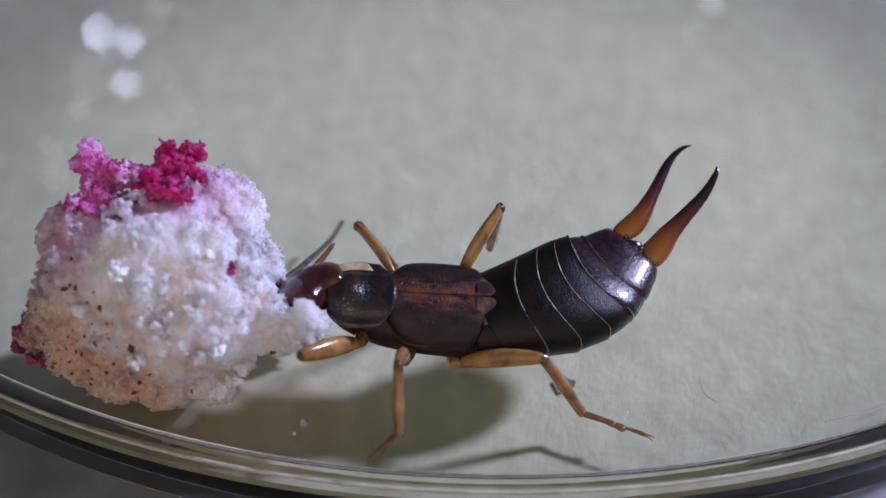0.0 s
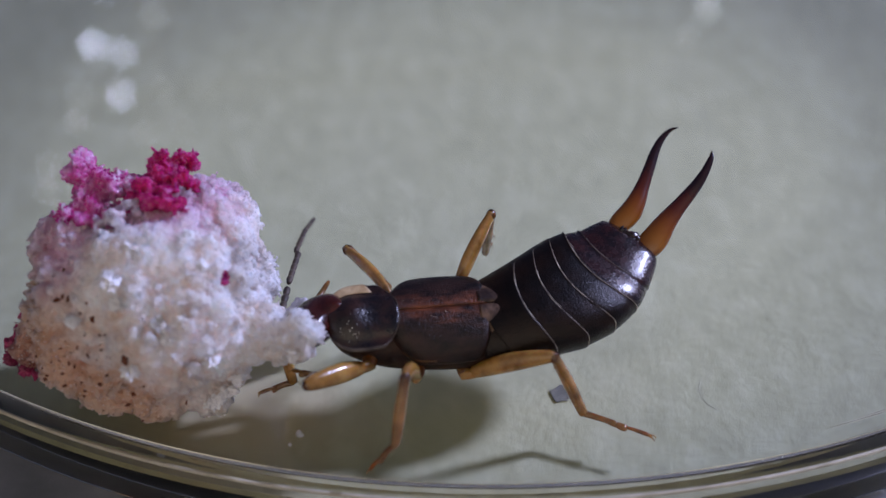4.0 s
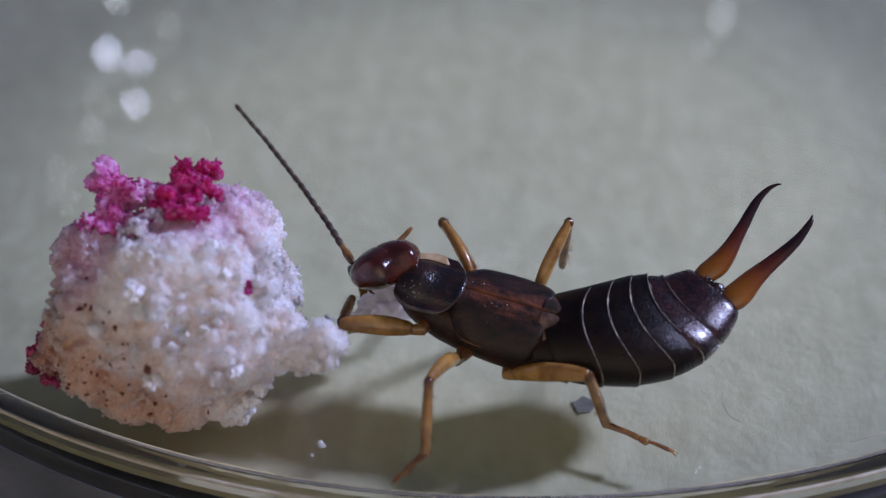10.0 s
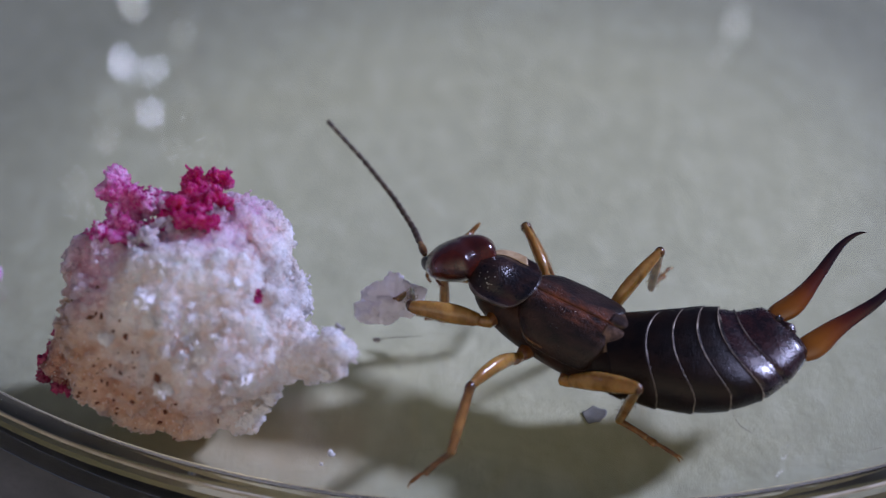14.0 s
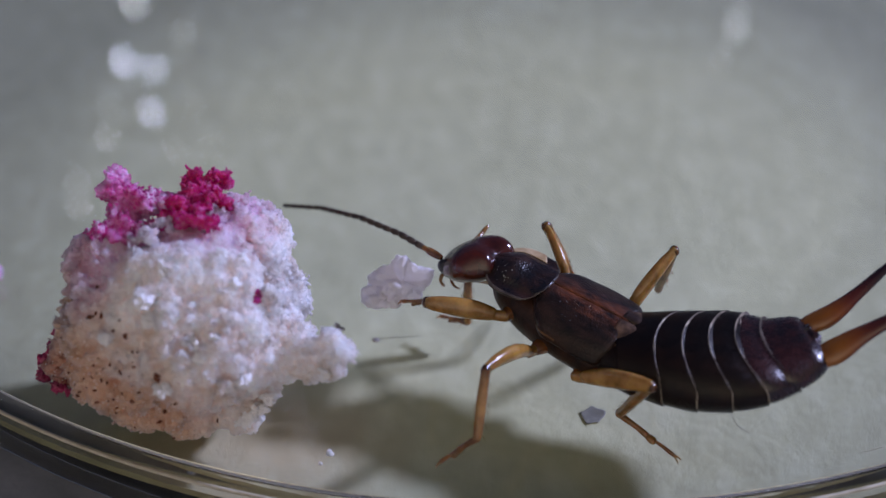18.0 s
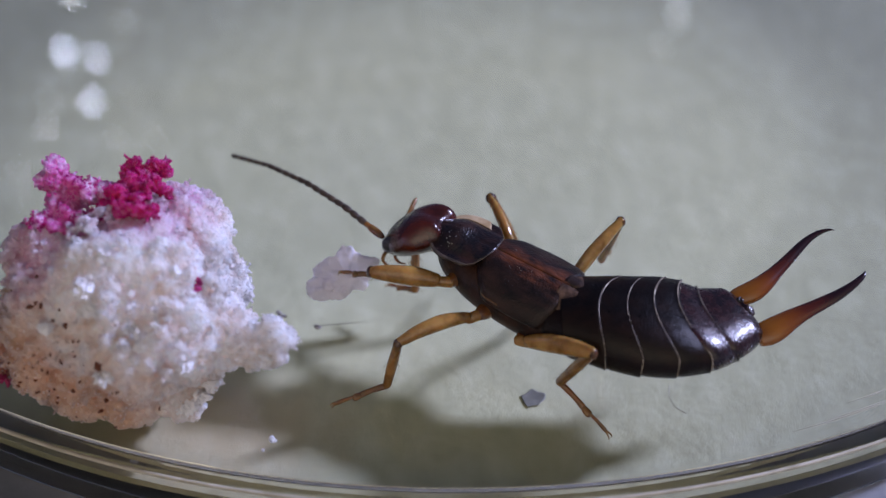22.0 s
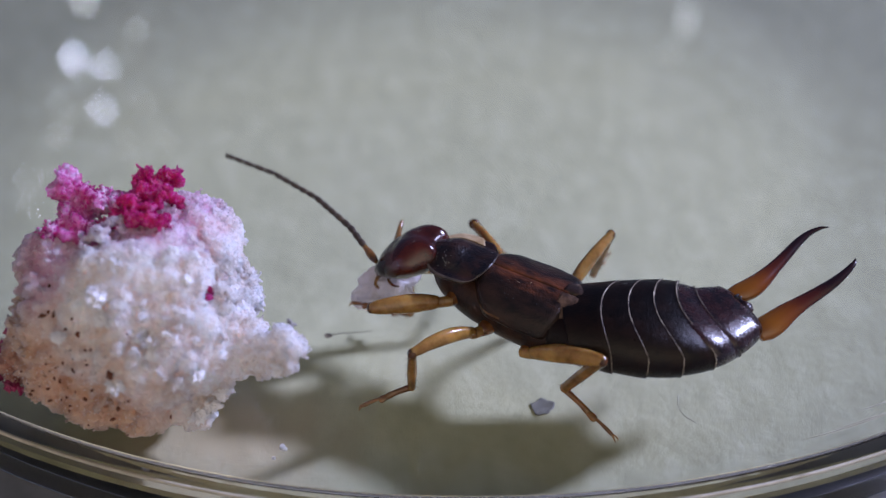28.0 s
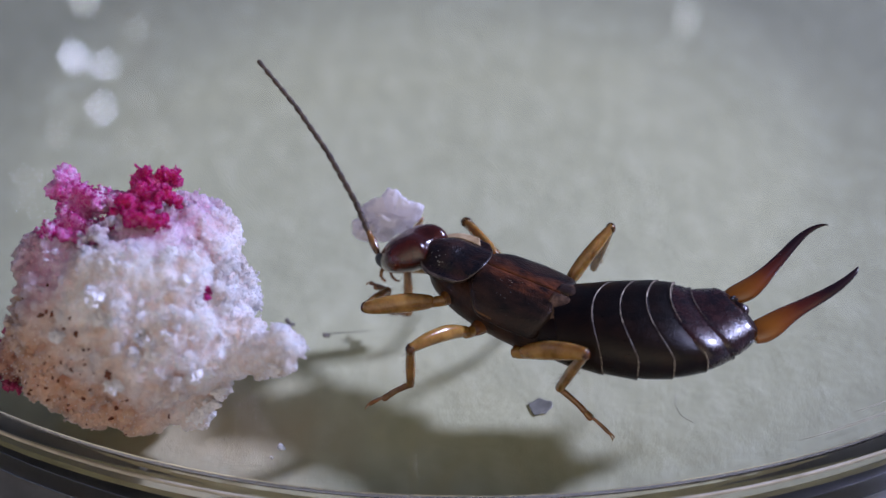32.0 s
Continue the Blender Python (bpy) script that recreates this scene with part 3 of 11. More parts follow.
def build_dish():
    table = part("table", lathe([(0.0005, -2.4), (600, -2.4), (600, -24), (0.0005, -24)], 96, DISH), table_mat, smooth=False)
    tagged(table, "dark slate-grey table top under the dish", "table", kind="structure")
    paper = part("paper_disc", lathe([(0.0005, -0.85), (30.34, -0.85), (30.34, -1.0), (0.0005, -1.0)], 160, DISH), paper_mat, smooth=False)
    tagged(paper, "off-white embossed paper disc lying under a clear dish", "paper")
    dish = tagged(new("petri_dish"), "shallow round clear dish with a rounded rim", "dish")
    part("floor_sheet", lathe([(0.0005, 0.0), (30.33, 0.0), (30.33, -0.3), (0.0005, -0.3)], 160, DISH), sheet_mat, dish, "clear glossy base", smooth=False).visible_shadow = False
    rim = [(30.35, -0.80), (30.35, -0.20), (30.42, 0.0), (30.55, 0.06), (30.90, 0.06), (31.05, 0.0), (31.12, -0.12), (31.05, -0.8), (30.85, -2.2), (30.62, -2.2), (30.62, -0.80)]
    part("rim", lathe(rim, 600, DISH), glass_mat, dish, "thick rounded glass rim")
    # added pale ring that draws the light caught by the outer wall
    edge = [(31.10 + 0.06 * math.cos(a), 0.0 + 0.06 * math.sin(a)) for a in (math.pi / 6 * k for k in range(12))]
    part("outer_bead", lathe(edge, 600, DISH), rim_light_mat, dish, "pale added ring for the light caught along the outer edge")
    # glints inside the rim, drawn as thin pale arcs
    for r, a0, a1 in ((29.88, -71.2, -64.6), (29.82, -69.0, -63.6), (29.45, -67.0, -62.8)):
        arc = [(DISH[0] + r * math.cos(math.radians(a0 + (a1 - a0) * k / 10)), DISH[1] + r * math.sin(math.radians(a0 + (a1 - a0) * k / 10)), 0.012, 0.003 + 0.011 * math.sin(math.pi * k / 10)) for k in range(11)]
        part("scratch", tube(arc, 6, steps=2), rim_light_mat, dish, "bright fine line drawn as a glint beside the rim")
    return dish


build_dish()


def build_led_lamp():
    """A small cluster of lamps behind the dish that mirrors in its base."""
    lamp_thing = tagged(new("lamp_cluster"), "cluster of small white lamps above the table", "lamp")
    for x, z, wide, tall, glow in ((-71.5, 100.6, 0.8, 2.0, led_mat), (-65.9, 102.2, 0.8, 1.3, led_mat), (-68.0, 111.7, 0.8, 1.5, led_mat), (-75.8, 110.5, 0.8, 0.5, led_faint_mat), (-59.8, 111.0, 0.7, 0.6, led_faint_mat), (-77.6, 117.6, 1.0, 0.25, led_dim_mat),
                                   (-64.3, 119.8, 0.9, 0.7, led_faint_mat), (-57.0, 119.7, 1.0, 0.6, led_faint_mat), (-85.5, 127.9, 0.8, 0.5, led_dim_mat), (-86.0, 134.7, 0.9, 0.4, led_dim_mat), (-67.7, 88.5, 0.8, 1.2, led_dim_mat), (-59.2, 94.3, 0.7, 0.7, led_faint_mat), (43.6, 92.0, 0.6, 3.0, led_faint_mat), (41.3, 99.8, 0.4, 1.2, led_faint_mat)):
        bm = bmesh.new()
        bmesh.ops.create_uvsphere(bm, u_segments=16, v_segments=10, radius=1.0)
        bmesh.ops.scale(bm, vec=(wide, 0.6, tall), verts=bm.verts)
        part("bulb", bm, glow, lamp_thing, m=at(x, 190, z))
    part("stand", tube([(-66, 215, -2.4, 4), (-66, 215, 60, 3), (-66, 212, 118, 3), (-68, 205, 125, 3)], 12), housing_mat, lamp_thing, "dark lamp stand")
    part("crossbar", tube([(-82, 205, 122, 2), (-40, 212, 122, 2), (46, 215, 118, 2)], 12), housing_mat, lamp_thing, "dark lamp bar")
    return lamp_thing


build_led_lamp()


# ---- the bread crumb ----
CRUMB = (-9.3, -5.2)


def clump_meshes(name, mat, count, rough, seed, fine=0.35):
    """A few ragged clumps, to be shared by many pieces."""
    return [mesh_of(lump((0, 0, 0), (1, 0.85, 0.8), seed + k, rough, 1.15, 4, 0, 0.15, fine), name, mat) for k in range(count)]


def piece(name, mesh, parent, place, size, rnd):
    ob = new(name, mesh)
    ob.parent = parent
    turn = Euler([rnd.uniform(0, 6.28) for _ in range(3)])
    ob.matrix_basis = Matrix.LocRotScale([c * MM for c in place], turn, [size * rnd.uniform(0.8, 1.2) for _ in range(3)])
    return ob


def crust(centre, radii, seed, level):
    """Soft crumb: shallow flakes and pores over a lobed body, one continuous skin."""
    bm = bmesh.new()
    bmesh.ops.create_icosphere(bm, subdivisions=level, radius=1.0)
    off = Vector((seed * 4.7, seed * 2.3, seed * 6.1))
    c = Vector(centre)
    for v in bm.verts:
        d = v.co.normalized()
        p = Vector((d.x * radii[0], d.y * radii[1], d.z * radii[2]))
        q = p + off
        lobe = noise.fractal(q * 0.45, 0.9, 2.0, 3)
        dist, _ = noise.voronoi(q * 1.25 + 0.35 * noise.noise_vector(q * 1.7))
        dist2, _ = noise.voronoi(q * 3.4)
        flake = (0.42 - dist[0]) * 0.29 + (0.4 - dist2[0]) * 0.15
        pore = max(0.0, noise.noise(q * 1.15 + Vector((9, 4, 2))) - 0.20) * 0.45
        fine = noise.fractal(q * 7.0, 0.5, 2.2, 3) * 0.07
        v.co = c + p * (1 + 0.11 * lobe) + d * (flake + fine - pore)
    return bm


def grown(name, bm, voxel, mat, parent, fray, label=""):
    """Grow the pieces of bm together into one skin and fray it a little."""
    rough_ob = new(name, mesh_of(bm, name, mat))
    mod = rough_ob.modifiers.new("grow", "REMESH")
    mod.mode, mod.voxel_size = "VOXEL", voxel * MM
    me = bpy.data.meshes.new_from_object(rough_ob.evaluated_get(bpy.context.evaluated_depsgraph_get()))
    bpy.data.objects.remove(rough_ob)
    count = len(me.vertices)
    co, no = np.empty(count * 3), np.empty(count * 3)
    me.vertices.foreach_get("co", co)
    me.vertices.foreach_get("normal", no)
    co, no = co.reshape(-1, 3), no.reshape(-1, 3)
    push = np.array([noise.fractal(Vector(p) * 5500, 0.6, 2.1, 3) for p in co])
    co += no * (push * fray * MM)[:, None]
    me.vertices.foreach_set("co", co.ravel())
    me.shade_smooth()
    ob = new(name, me)
    ob.parent = parent
    if label:
        tagged(ob, label)
    return ob


def shards(name, ob, count, sizes, stretch, mat, parent, label, seed, low=-9.0, high=99.0, keep=None):
    """Small angular crystals standing out of the faces of ob, joined into one mesh."""
    rnd = random.Random(seed)
    me = ob.data
    polys = len(me.polygons)
    verts, faces = [], []
    done = 0
    while done < count:
        f = me.polygons[rnd.randrange(polys)]
        done += 1
        if not low * MM < f.center.z < high * MM or (keep and rnd.random() > keep(f.center)):
            continue
        axis = (f.normal + Vector([rnd.gauss(0, 0.55) for _ in range(3)])).normalized()
        side = axis.orthogonal().normalized()
        side = Matrix.Rotation(rnd.uniform(0, 6.28), 3, axis) @ side
        over = axis.cross(side)
        s = rnd.uniform(*sizes) * MM
        h = s * rnd.uniform(0.6, stretch)
        base = f.center - axis * s * 0.3
        n = len(verts)
        k = rnd.choice((3, 4, 4, 5))
        for i in range(k):
            a = 6.283 * i / k + rnd.uniform(-0.4, 0.4)
            verts.append(base + (side * math.cos(a) + over * math.sin(a) * rnd.uniform(0.4, 1.0)) * s)
        tilt = side * rnd.uniform(-0.5, 0.5) * s
        for i in range(k):
            a = 6.283 * i / k + rnd.uniform(-0.4, 0.4)
            verts.append(base + axis * h * rnd.uniform(0.75, 1.1) + tilt + (side * math.cos(a) + over * math.sin(a) * 0.7) * s * rnd.uniform(0.25, 0.8))
        for i in range(k):
            j = (i + 1) % k
            faces.append((n + i, n + j, n + k + j, n + k + i))
        faces.append(tuple(n + k + i for i in range(k)))
    mesh = bpy.data.meshes.new(name)
    mesh.from_pydata([tuple(v) for v in verts], [], faces)
    mesh.materials.append(mat)
    out = new(name, mesh)
    out.parent = parent
    return tagged(out, label, kind="stuff")


HEART = Vector((0.19, -1.24, 3.0))
ACROSS, UPRIGHT, FRONT = Vector((1, 0.035, -0.015)), Vector((-0.01, 0.61, 0.793)), Vector((0.224, -0.743, 0.63))


def crumb_point(a, b, v):
    """A place in the crumb: a to the side, b up its sloping face, v out of that face."""
    p = HEART + ACROSS * a + UPRIGHT * b + FRONT * v
    return Vector((p.x, p.y, max(p.z, 0.06)))


# side, up, out and radius of the lobes that make up the crumb
LOBES = ((0.45, 0.0, 0.0, 3.0), (-1.2, -0.4, 0.0, 2.35), (-2.05, 1.25, 0.2, 1.32), (1.55, 1.95, 0.2, 1.45), (-2.1, -1.55, 0.5, 1.15), (0.1, -2.3, 0.1, 1.2), (1.6, -2.6, 0.2, 0.72), (-1.15, -2.35, 0.3, 0.9), (-3.25, -1.3, -0.2, 0.72), (0.2, 1.3, 0.6, 1.35))
TONGUE = ((2.85, -1.05, 0.7, 0.72), (2.75, -0.25, 0.6, 0.50), (3.2, -0.65, 1.0, 0.42), (2.75, -1.55, 0.7, 0.40), (2.3, -2.1, 0.5, 0.40), (3.45, -1.0, 1.4, 0.46), (4.05, -0.72, 1.9, 0.31), (4.0, -1.38, 1.9, 0.34), (3.45, -1.45, 1.3, 0.38), (4.35, -1.05, 2.0, 0.27), (3.0, -0.6, 0.9, 0.40), (3.75, -1.05, 1.7, 0.40))


def build_crumb():
    crumb = tagged(new("bread_crumb"), "ragged white bread crumb with a pink sugared crown", "bread")
    crumb.matrix_basis = at(CRUMB[0], CRUMB[1], 0)
    rnd = random.Random(11)
    bm = bmesh.new()
    for k, (a, b, v, r) in enumerate(LOBES + TONGUE):
        add(bm, crust(crumb_point(a, b, v), (r, r, r), 1 + k, 6 if r > 2 else 5))
    # soft granules all over the lobes and the tongue
    for k, (a, b, v, r) in enumerate(LOBES + TONGUE):
        c = crumb_point(a, b, v)
        for n in range(int(20 + 75 * r * r)):
            d = Vector([rnd.gauss(0, 1) for _ in range(3)]).normalized()
            size = rnd.choice((0.06, 0.08, 0.10, 0.12, 0.15, 0.20))
            p = c + d * (r * rnd.uniform(0.97, 1.045) - 0.26 * size)
            if p.z < 0.15 or (d.y > 0.75 and p.z < 4):
                continue
            add(bm, lump(p, (size * rnd.uniform(0.8, 1.5), size, size * rnd.uniform(0.7, 1.2)), 100 + n, 0.32, 0.7 / size, 3, rnd.uniform(0, 3), 0.0, 0.25))
    for vert in bm.verts:
        vert.co.z = max(vert.co.z, 0.02 + 0.02 * noise.noise(vert.co * 2))
    body = grown("crumb_body", bm, 0.045, bread_mat, crumb, 0.06)

    def glassy(c):
        q = c / MM - HEART
        return min(1.0, max(0.15, 0.35 + 0.16 * q.dot(ACROSS) + 0.20 * q.dot(UPRIGHT)))
    shards("crumb_grain", body, 30000, (0.016, 0.048), 2.0, grain_mat, crumb, "small glassy bread grains", 5, 0.1, 99.0, glassy)
    # an open pink arch with a knob, and a raspberry block leaning on it
    rnd = random.Random(31)

    def heap(nodes, count):
        bm = bmesh.new()
        for a, b, v, size in nodes:
            for _ in range(count):
                q = crumb_point(a + rnd.gauss(0, 0.07), b - 0.20 + rnd.gauss(0, 0.07), v + rnd.uniform(-0.28, 0.28))
                r = size * rnd.uniform(0.5, 1.1)
                add(bm, lump(q, (r, r * rnd.uniform(0.7, 1.2), r), rnd.randint(1, 999), 0.42, 0.75 / r, 3, rnd.uniform(0, 3), 0.0, 0.25))
        return bm
    bm = heap(((-2.0, 4.02, 0.5, 0.24), (-1.78, 4.12, 0.5, 0.18), (-2.18, 3.75, 0.5, 0.22), (-1.85, 3.70, 0.5, 0.24), (-1.5, 3.62, 0.5, 0.24), (-1.2, 3.5, 0.5, 0.24), (-1.38, 3.25, 0.5, 0.24), (-1.55, 2.95, 0.6, 0.24), (-1.7, 2.65, 0.7, 0.26), (-1.9, 3.1, 0.5, 0.24), (-1.95, 2.85, 0.6, 0.22), (-2.05, 3.4, 0.5, 0.22), (-0.95, 3.2, 0.6, 0.20), (-0.5, 3.15, 0.7, 0.18), (-1.95, 2.45, 0.8, 0.28),
               (-2.1, 2.62, 0.6, 0.22), (-1.6, 2.35, 0.9, 0.24), (-1.3, 2.42, 0.8, 0.22), (-1.0, 2.50, 0.8, 0.18), (-0.9, 3.55, 0.5, 0.20), (-0.62, 3.50, 0.5, 0.20), (-0.38, 3.42, 0.5, 0.20), (-2.35, 2.42, 0.8, 0.2), (-1.9, 2.3, 1.0, 0.22), (-1.5, 2.28, 1.1, 0.2), (-2.6, 2.5, 0.6, 0.16), (-1.15, 2.3, 1.1, 0.18)), 6)
    arch = grown("pink_arch", bm, 0.032, pink_mat, crumb, 0.035, "translucent pink sugar arch")
    bm = heap(((0.08, 3.85, 0.4, 0.22), (0.30, 4.05, 0.4, 0.20), (0.50, 3.85, 0.4, 0.22), (0.88, 4.02, 0.3, 0.20), (1.10, 4.02, 0.3, 0.18), (0.80, 3.70, 0.5, 0.26), (0.32, 3.60, 0.6, 0.26), (0.0, 3.45, 0.7, 0.26), (0.48, 3.38, 0.8, 0.28), (0.88, 3.38, 0.8, 0.24),
               (-0.16, 3.12, 1.0, 0.26), (0.24, 3.05, 1.2, 0.28), (0.56, 3.05, 1.3, 0.24), (-0.48, 2.80, 1.1, 0.22), (-0.08, 2.78, 1.4, 0.24), (0.32, 2.74, 1.6, 0.22), (0.64, 2.66, 1.7, 0.18), (-0.80, 2.62, 1.0, 0.20), (1.15, 3.30, 0.9, 0.14)), 6)
    block = grown("pink_block", bm, 0.032, deep_pink_mat, crumb, 0.035, "deep raspberry pink sugar")
    shards("sugar_crystal", arch, 2600, (0.02, 0.06), 1.8, shard_pink, crumb, "pink translucent sugar crystals", 6)
    shards("sugar_crystal", block, 2600, (0.02, 0.06), 1.8, shard_deep, crumb, "raspberry sugar crystals", 7)
    deeps = clump_meshes("deep_pink_clump", shaded_raspberry, 5, 0.55, 60, 0.5)
    for a, b, v, size in ((-3.95, -1.35, -0.1, 0.32), (-4.0, -1.7, 0.0, 0.28), (-3.75, -0.9, -0.3, 0.22), (-3.65, -0.5, -0.4, 0.16), (-3.6, -2.0, 0.1, 0.24), (-3.3, -2.2, 0.3, 0.14)):
        piece("pink_clump", rnd.choice(deeps), crumb, crumb_point(a, b, v), size, rnd)
    return crumb


crumb = build_crumb()


def surface_of(thing):
    """A search tree over all pieces of a thing, in its own space and in metres."""
    verts, faces = [], []
    for ob in thing.children:
        n = len(verts)
        verts += [ob.matrix_basis @ v.co for v in ob.data.vertices]
        faces += [[n + i for i in f.vertices] for f in ob.data.polygons]
    return BVHTree.FromPolygons(verts, faces)


def dress_crumb():
    """Brown toasted flecks, raspberry spots and loose white flakes, set on the crumb's surface."""
    tree = surface_of(crumb)
    rnd = random.Random(23)

    def face(a, b):
        hit, _, _, _ = tree.ray_cast(crumb_point(a, b, 0) * MM + FRONT * 0.02, -FRONT)
        return None if hit is None else hit / MM
    flecks = [mesh_of(lump((0, 0, 0), (1, 0.8, 0.5), 80 + k, 0.7, 1.4, 3, 0, 0, 0.3), "brown_fleck", fleck_brown) for k in range(4)]
    marks = [(-2.57, -0.08, 0.12), (-2.42, 0.02, 0.08), (-2.25, -0.02, 0.09), (-1.6, -0.56, 0.10), (-2.1, -0.65, 0.08), (-0.72, -1.7, 0.13), (-1.45, -2.4, 0.09), (-2.95, -2.25, 0.08), (-0.55, -2.65, 0.09), (-0.25, -2.4, 0.08), (0.93, -2.97, 0.06), (-0.3, -3.5, 0.05), (-0.72, -3.0, 0.09)]
    marks += [(rnd.gauss(-2.0, 0.75), rnd.gauss(-1.5, 0.85), rnd.choice((0.03, 0.035, 0.04, 0.05, 0.06))) for _ in range(46)]
    for k, (a, b, size) in enumerate(marks):
        p = face(a, b)
        if p is not None:
            piece("brown_fleck", flecks[k % 4], crumb, p, size, rnd)
    spots = [mesh_of(lump((0, 0, 0), (1, 0.8, 1), 41 + k, 0.3, 1.4, 3), "pink_spot", deep_pink_mat) for k in range(2)]
    for k, (a, b, size) in enumerate(((1.93, 0.42, 0.15), (1.99, 0.58, 0.13))):
        p = face(a, b)
        if p is not None:
            piece("pink_spot", spots[k % 2], crumb, p, size, rnd)
    flakes = [mesh_of(lump((0, 0, 0), (1, 0.7, 0.9), 90 + k, 0.6, 1.3, 4, 0, 0.2, 0.4), "white_flake", flake_mat) for k in range(4)]
    for a, b, size in ((0.16, -0.65, 0.30), (0.4, -1.15, 0.20), (0.35, -0.85, 0.22), (-0.6, -2.0, 0.26), (-1.05, 0.32, 0.26), (-0.95, -0.15, 0.24), (-2.1, -0.65, 0.2), (0.8, -0.6, 0.14), (2.05, -2.65, 0.30), (1.8, -2.9, 0.26), (2.35, -2.3, 0.2), (1.55, -2.95, 0.2), (1.6, -1.8, 0.2), (-0.6, 1.2, 0.2), (1.3, 0.8, 0.2), (1.0, 1.6, 0.2), (3.8, -1.6, 0.3), (3.9, -2.0, 0.24)):
        p = face(a, b)
        if p is not None:
            piece("white_flake", rnd.choice(flakes), crumb, p, size, rnd)


dress_crumb()


# ---- scraps on the dish floor ----
def scrap(name, x, y, radii, seed, mat, label, category="crumb", rough=0.4):
    ob = part(name, lump((0, 0, radii[2] * 0.75), radii, seed, rough, 1.6, 3), mat, m=at(x, y, 0))
    return tagged(ob, label, category)


def flake(x, y, radius, mat, label):
    """A thin curled flake with a ragged outline."""
    rnd = random.Random(4)
    bm = bmesh.new()
    rim = []
    for k in range(22):
        a = 2 * math.pi * k / 22
        q = radius * (1 + 0.16 * math.sin(2 * a + 0.6) + 0.10 * math.sin(5 * a) + rnd.uniform(-0.17, 0.15))
        rim.append((q * math.cos(a), q * math.sin(a)))
    loops = []
    for f, lift in ((0.02, 0.02), (0.5, 0.022), (0.85, 0.035), (1.0, 0.05)):
        loops.append([bm.verts.new((f * u, f * v, lift + 0.004 * f * u / radius)) for u, v in rim])
    for f, lift in ((1.0, 0.035), (0.85, 0.02), (0.5, 0.008), (0.02, 0.006)):
        loops.append([bm.verts.new((f * u, f * v, lift + 0.004 * f * u / radius)) for u, v in rim])
    for la, lb in zip(loops, loops[1:]):
        for k in range(22):
            bm.faces.new((la[k], la[(k + 1) % 22], lb[(k + 1) % 22], lb[k]))
    bm.faces.new(loops[0])
    bm.faces.new(list(reversed(loops[-1])))
    return tagged(part("dried_flake", bm, mat, m=at(x, y, -0.85)), label, "flake")


flake(2.74, -6.36, 0.36, fleck_mat, "thin pale dried flake on the paper under the dish")
scrap("dried_flake", -5.10, -3.60, (0.15, 0.16, 0.05), 52, speck_mat, "small grey speck lying on the dish floor", "flake")
scrap("dried_flake", -3.93, -4.05, (0.13, 0.10, 0.04), 53, speck_mat, "tiny grey speck beside a fine fibre", "flake")
scrap("sugar_grain", -4.84, -8.95, (0.10, 0.10, 0.09), 54, bread_mat, "tiny white sugar grain on the dish floor", "grain")
scrap("sugar_grain", -5.10, -9.35, (0.07, 0.07, 0.06), 55, bread_mat, "tiny white sugar grain near the rim", "grain")
scrap("sugar_grain", -16.78, -1.05, (0.26, 0.26, 0.22), 56, pink_mat, "small raspberry pink sugar crumb on the dish floor", "grain")
# added lump in place of a lamp's reflection below the rim
chip = part("glass_chip", lump((0, 0, 0.10), (0.13, 0.10, 0.14), 57, 0.3, 2.0, 3), glint_mat, m=at(-9.33, -8.64, -2.4))
tagged(chip, "tiny pale blue lump added as a lamp glint beside the dish", "chip")
fib = part("fibre", tube([(0, 0, 0.03, 0.009), (0.35, 0.05, 0.05, 0.012), (0.8, 0.1, 0.04, 0.012), (1.3, 0.15, 0.05, 0.008)], 6), hair_mat, m=at(-3.85, -4.0, 0))
tagged(fib, "fine dark fibre lying on the dish floor", "fibre")
fib = part("fibre", tube([(0, 0, 0.03, 0.012), (-0.08, -0.45, 0.05, 0.008), (0.05, -0.9, 0.04, 0.008), (0.35, -1.2, 0.05, 0.008)], 6), hair_mat, m=at(6.75, -6.7, 0))
tagged(fib, "curled fine fibre lying on the dish floor", "fibre")


# ---- the earwig ----
earwig = tagged(new("earwig"), "glossy dark brown earwig with amber legs and curved forceps", "insect")


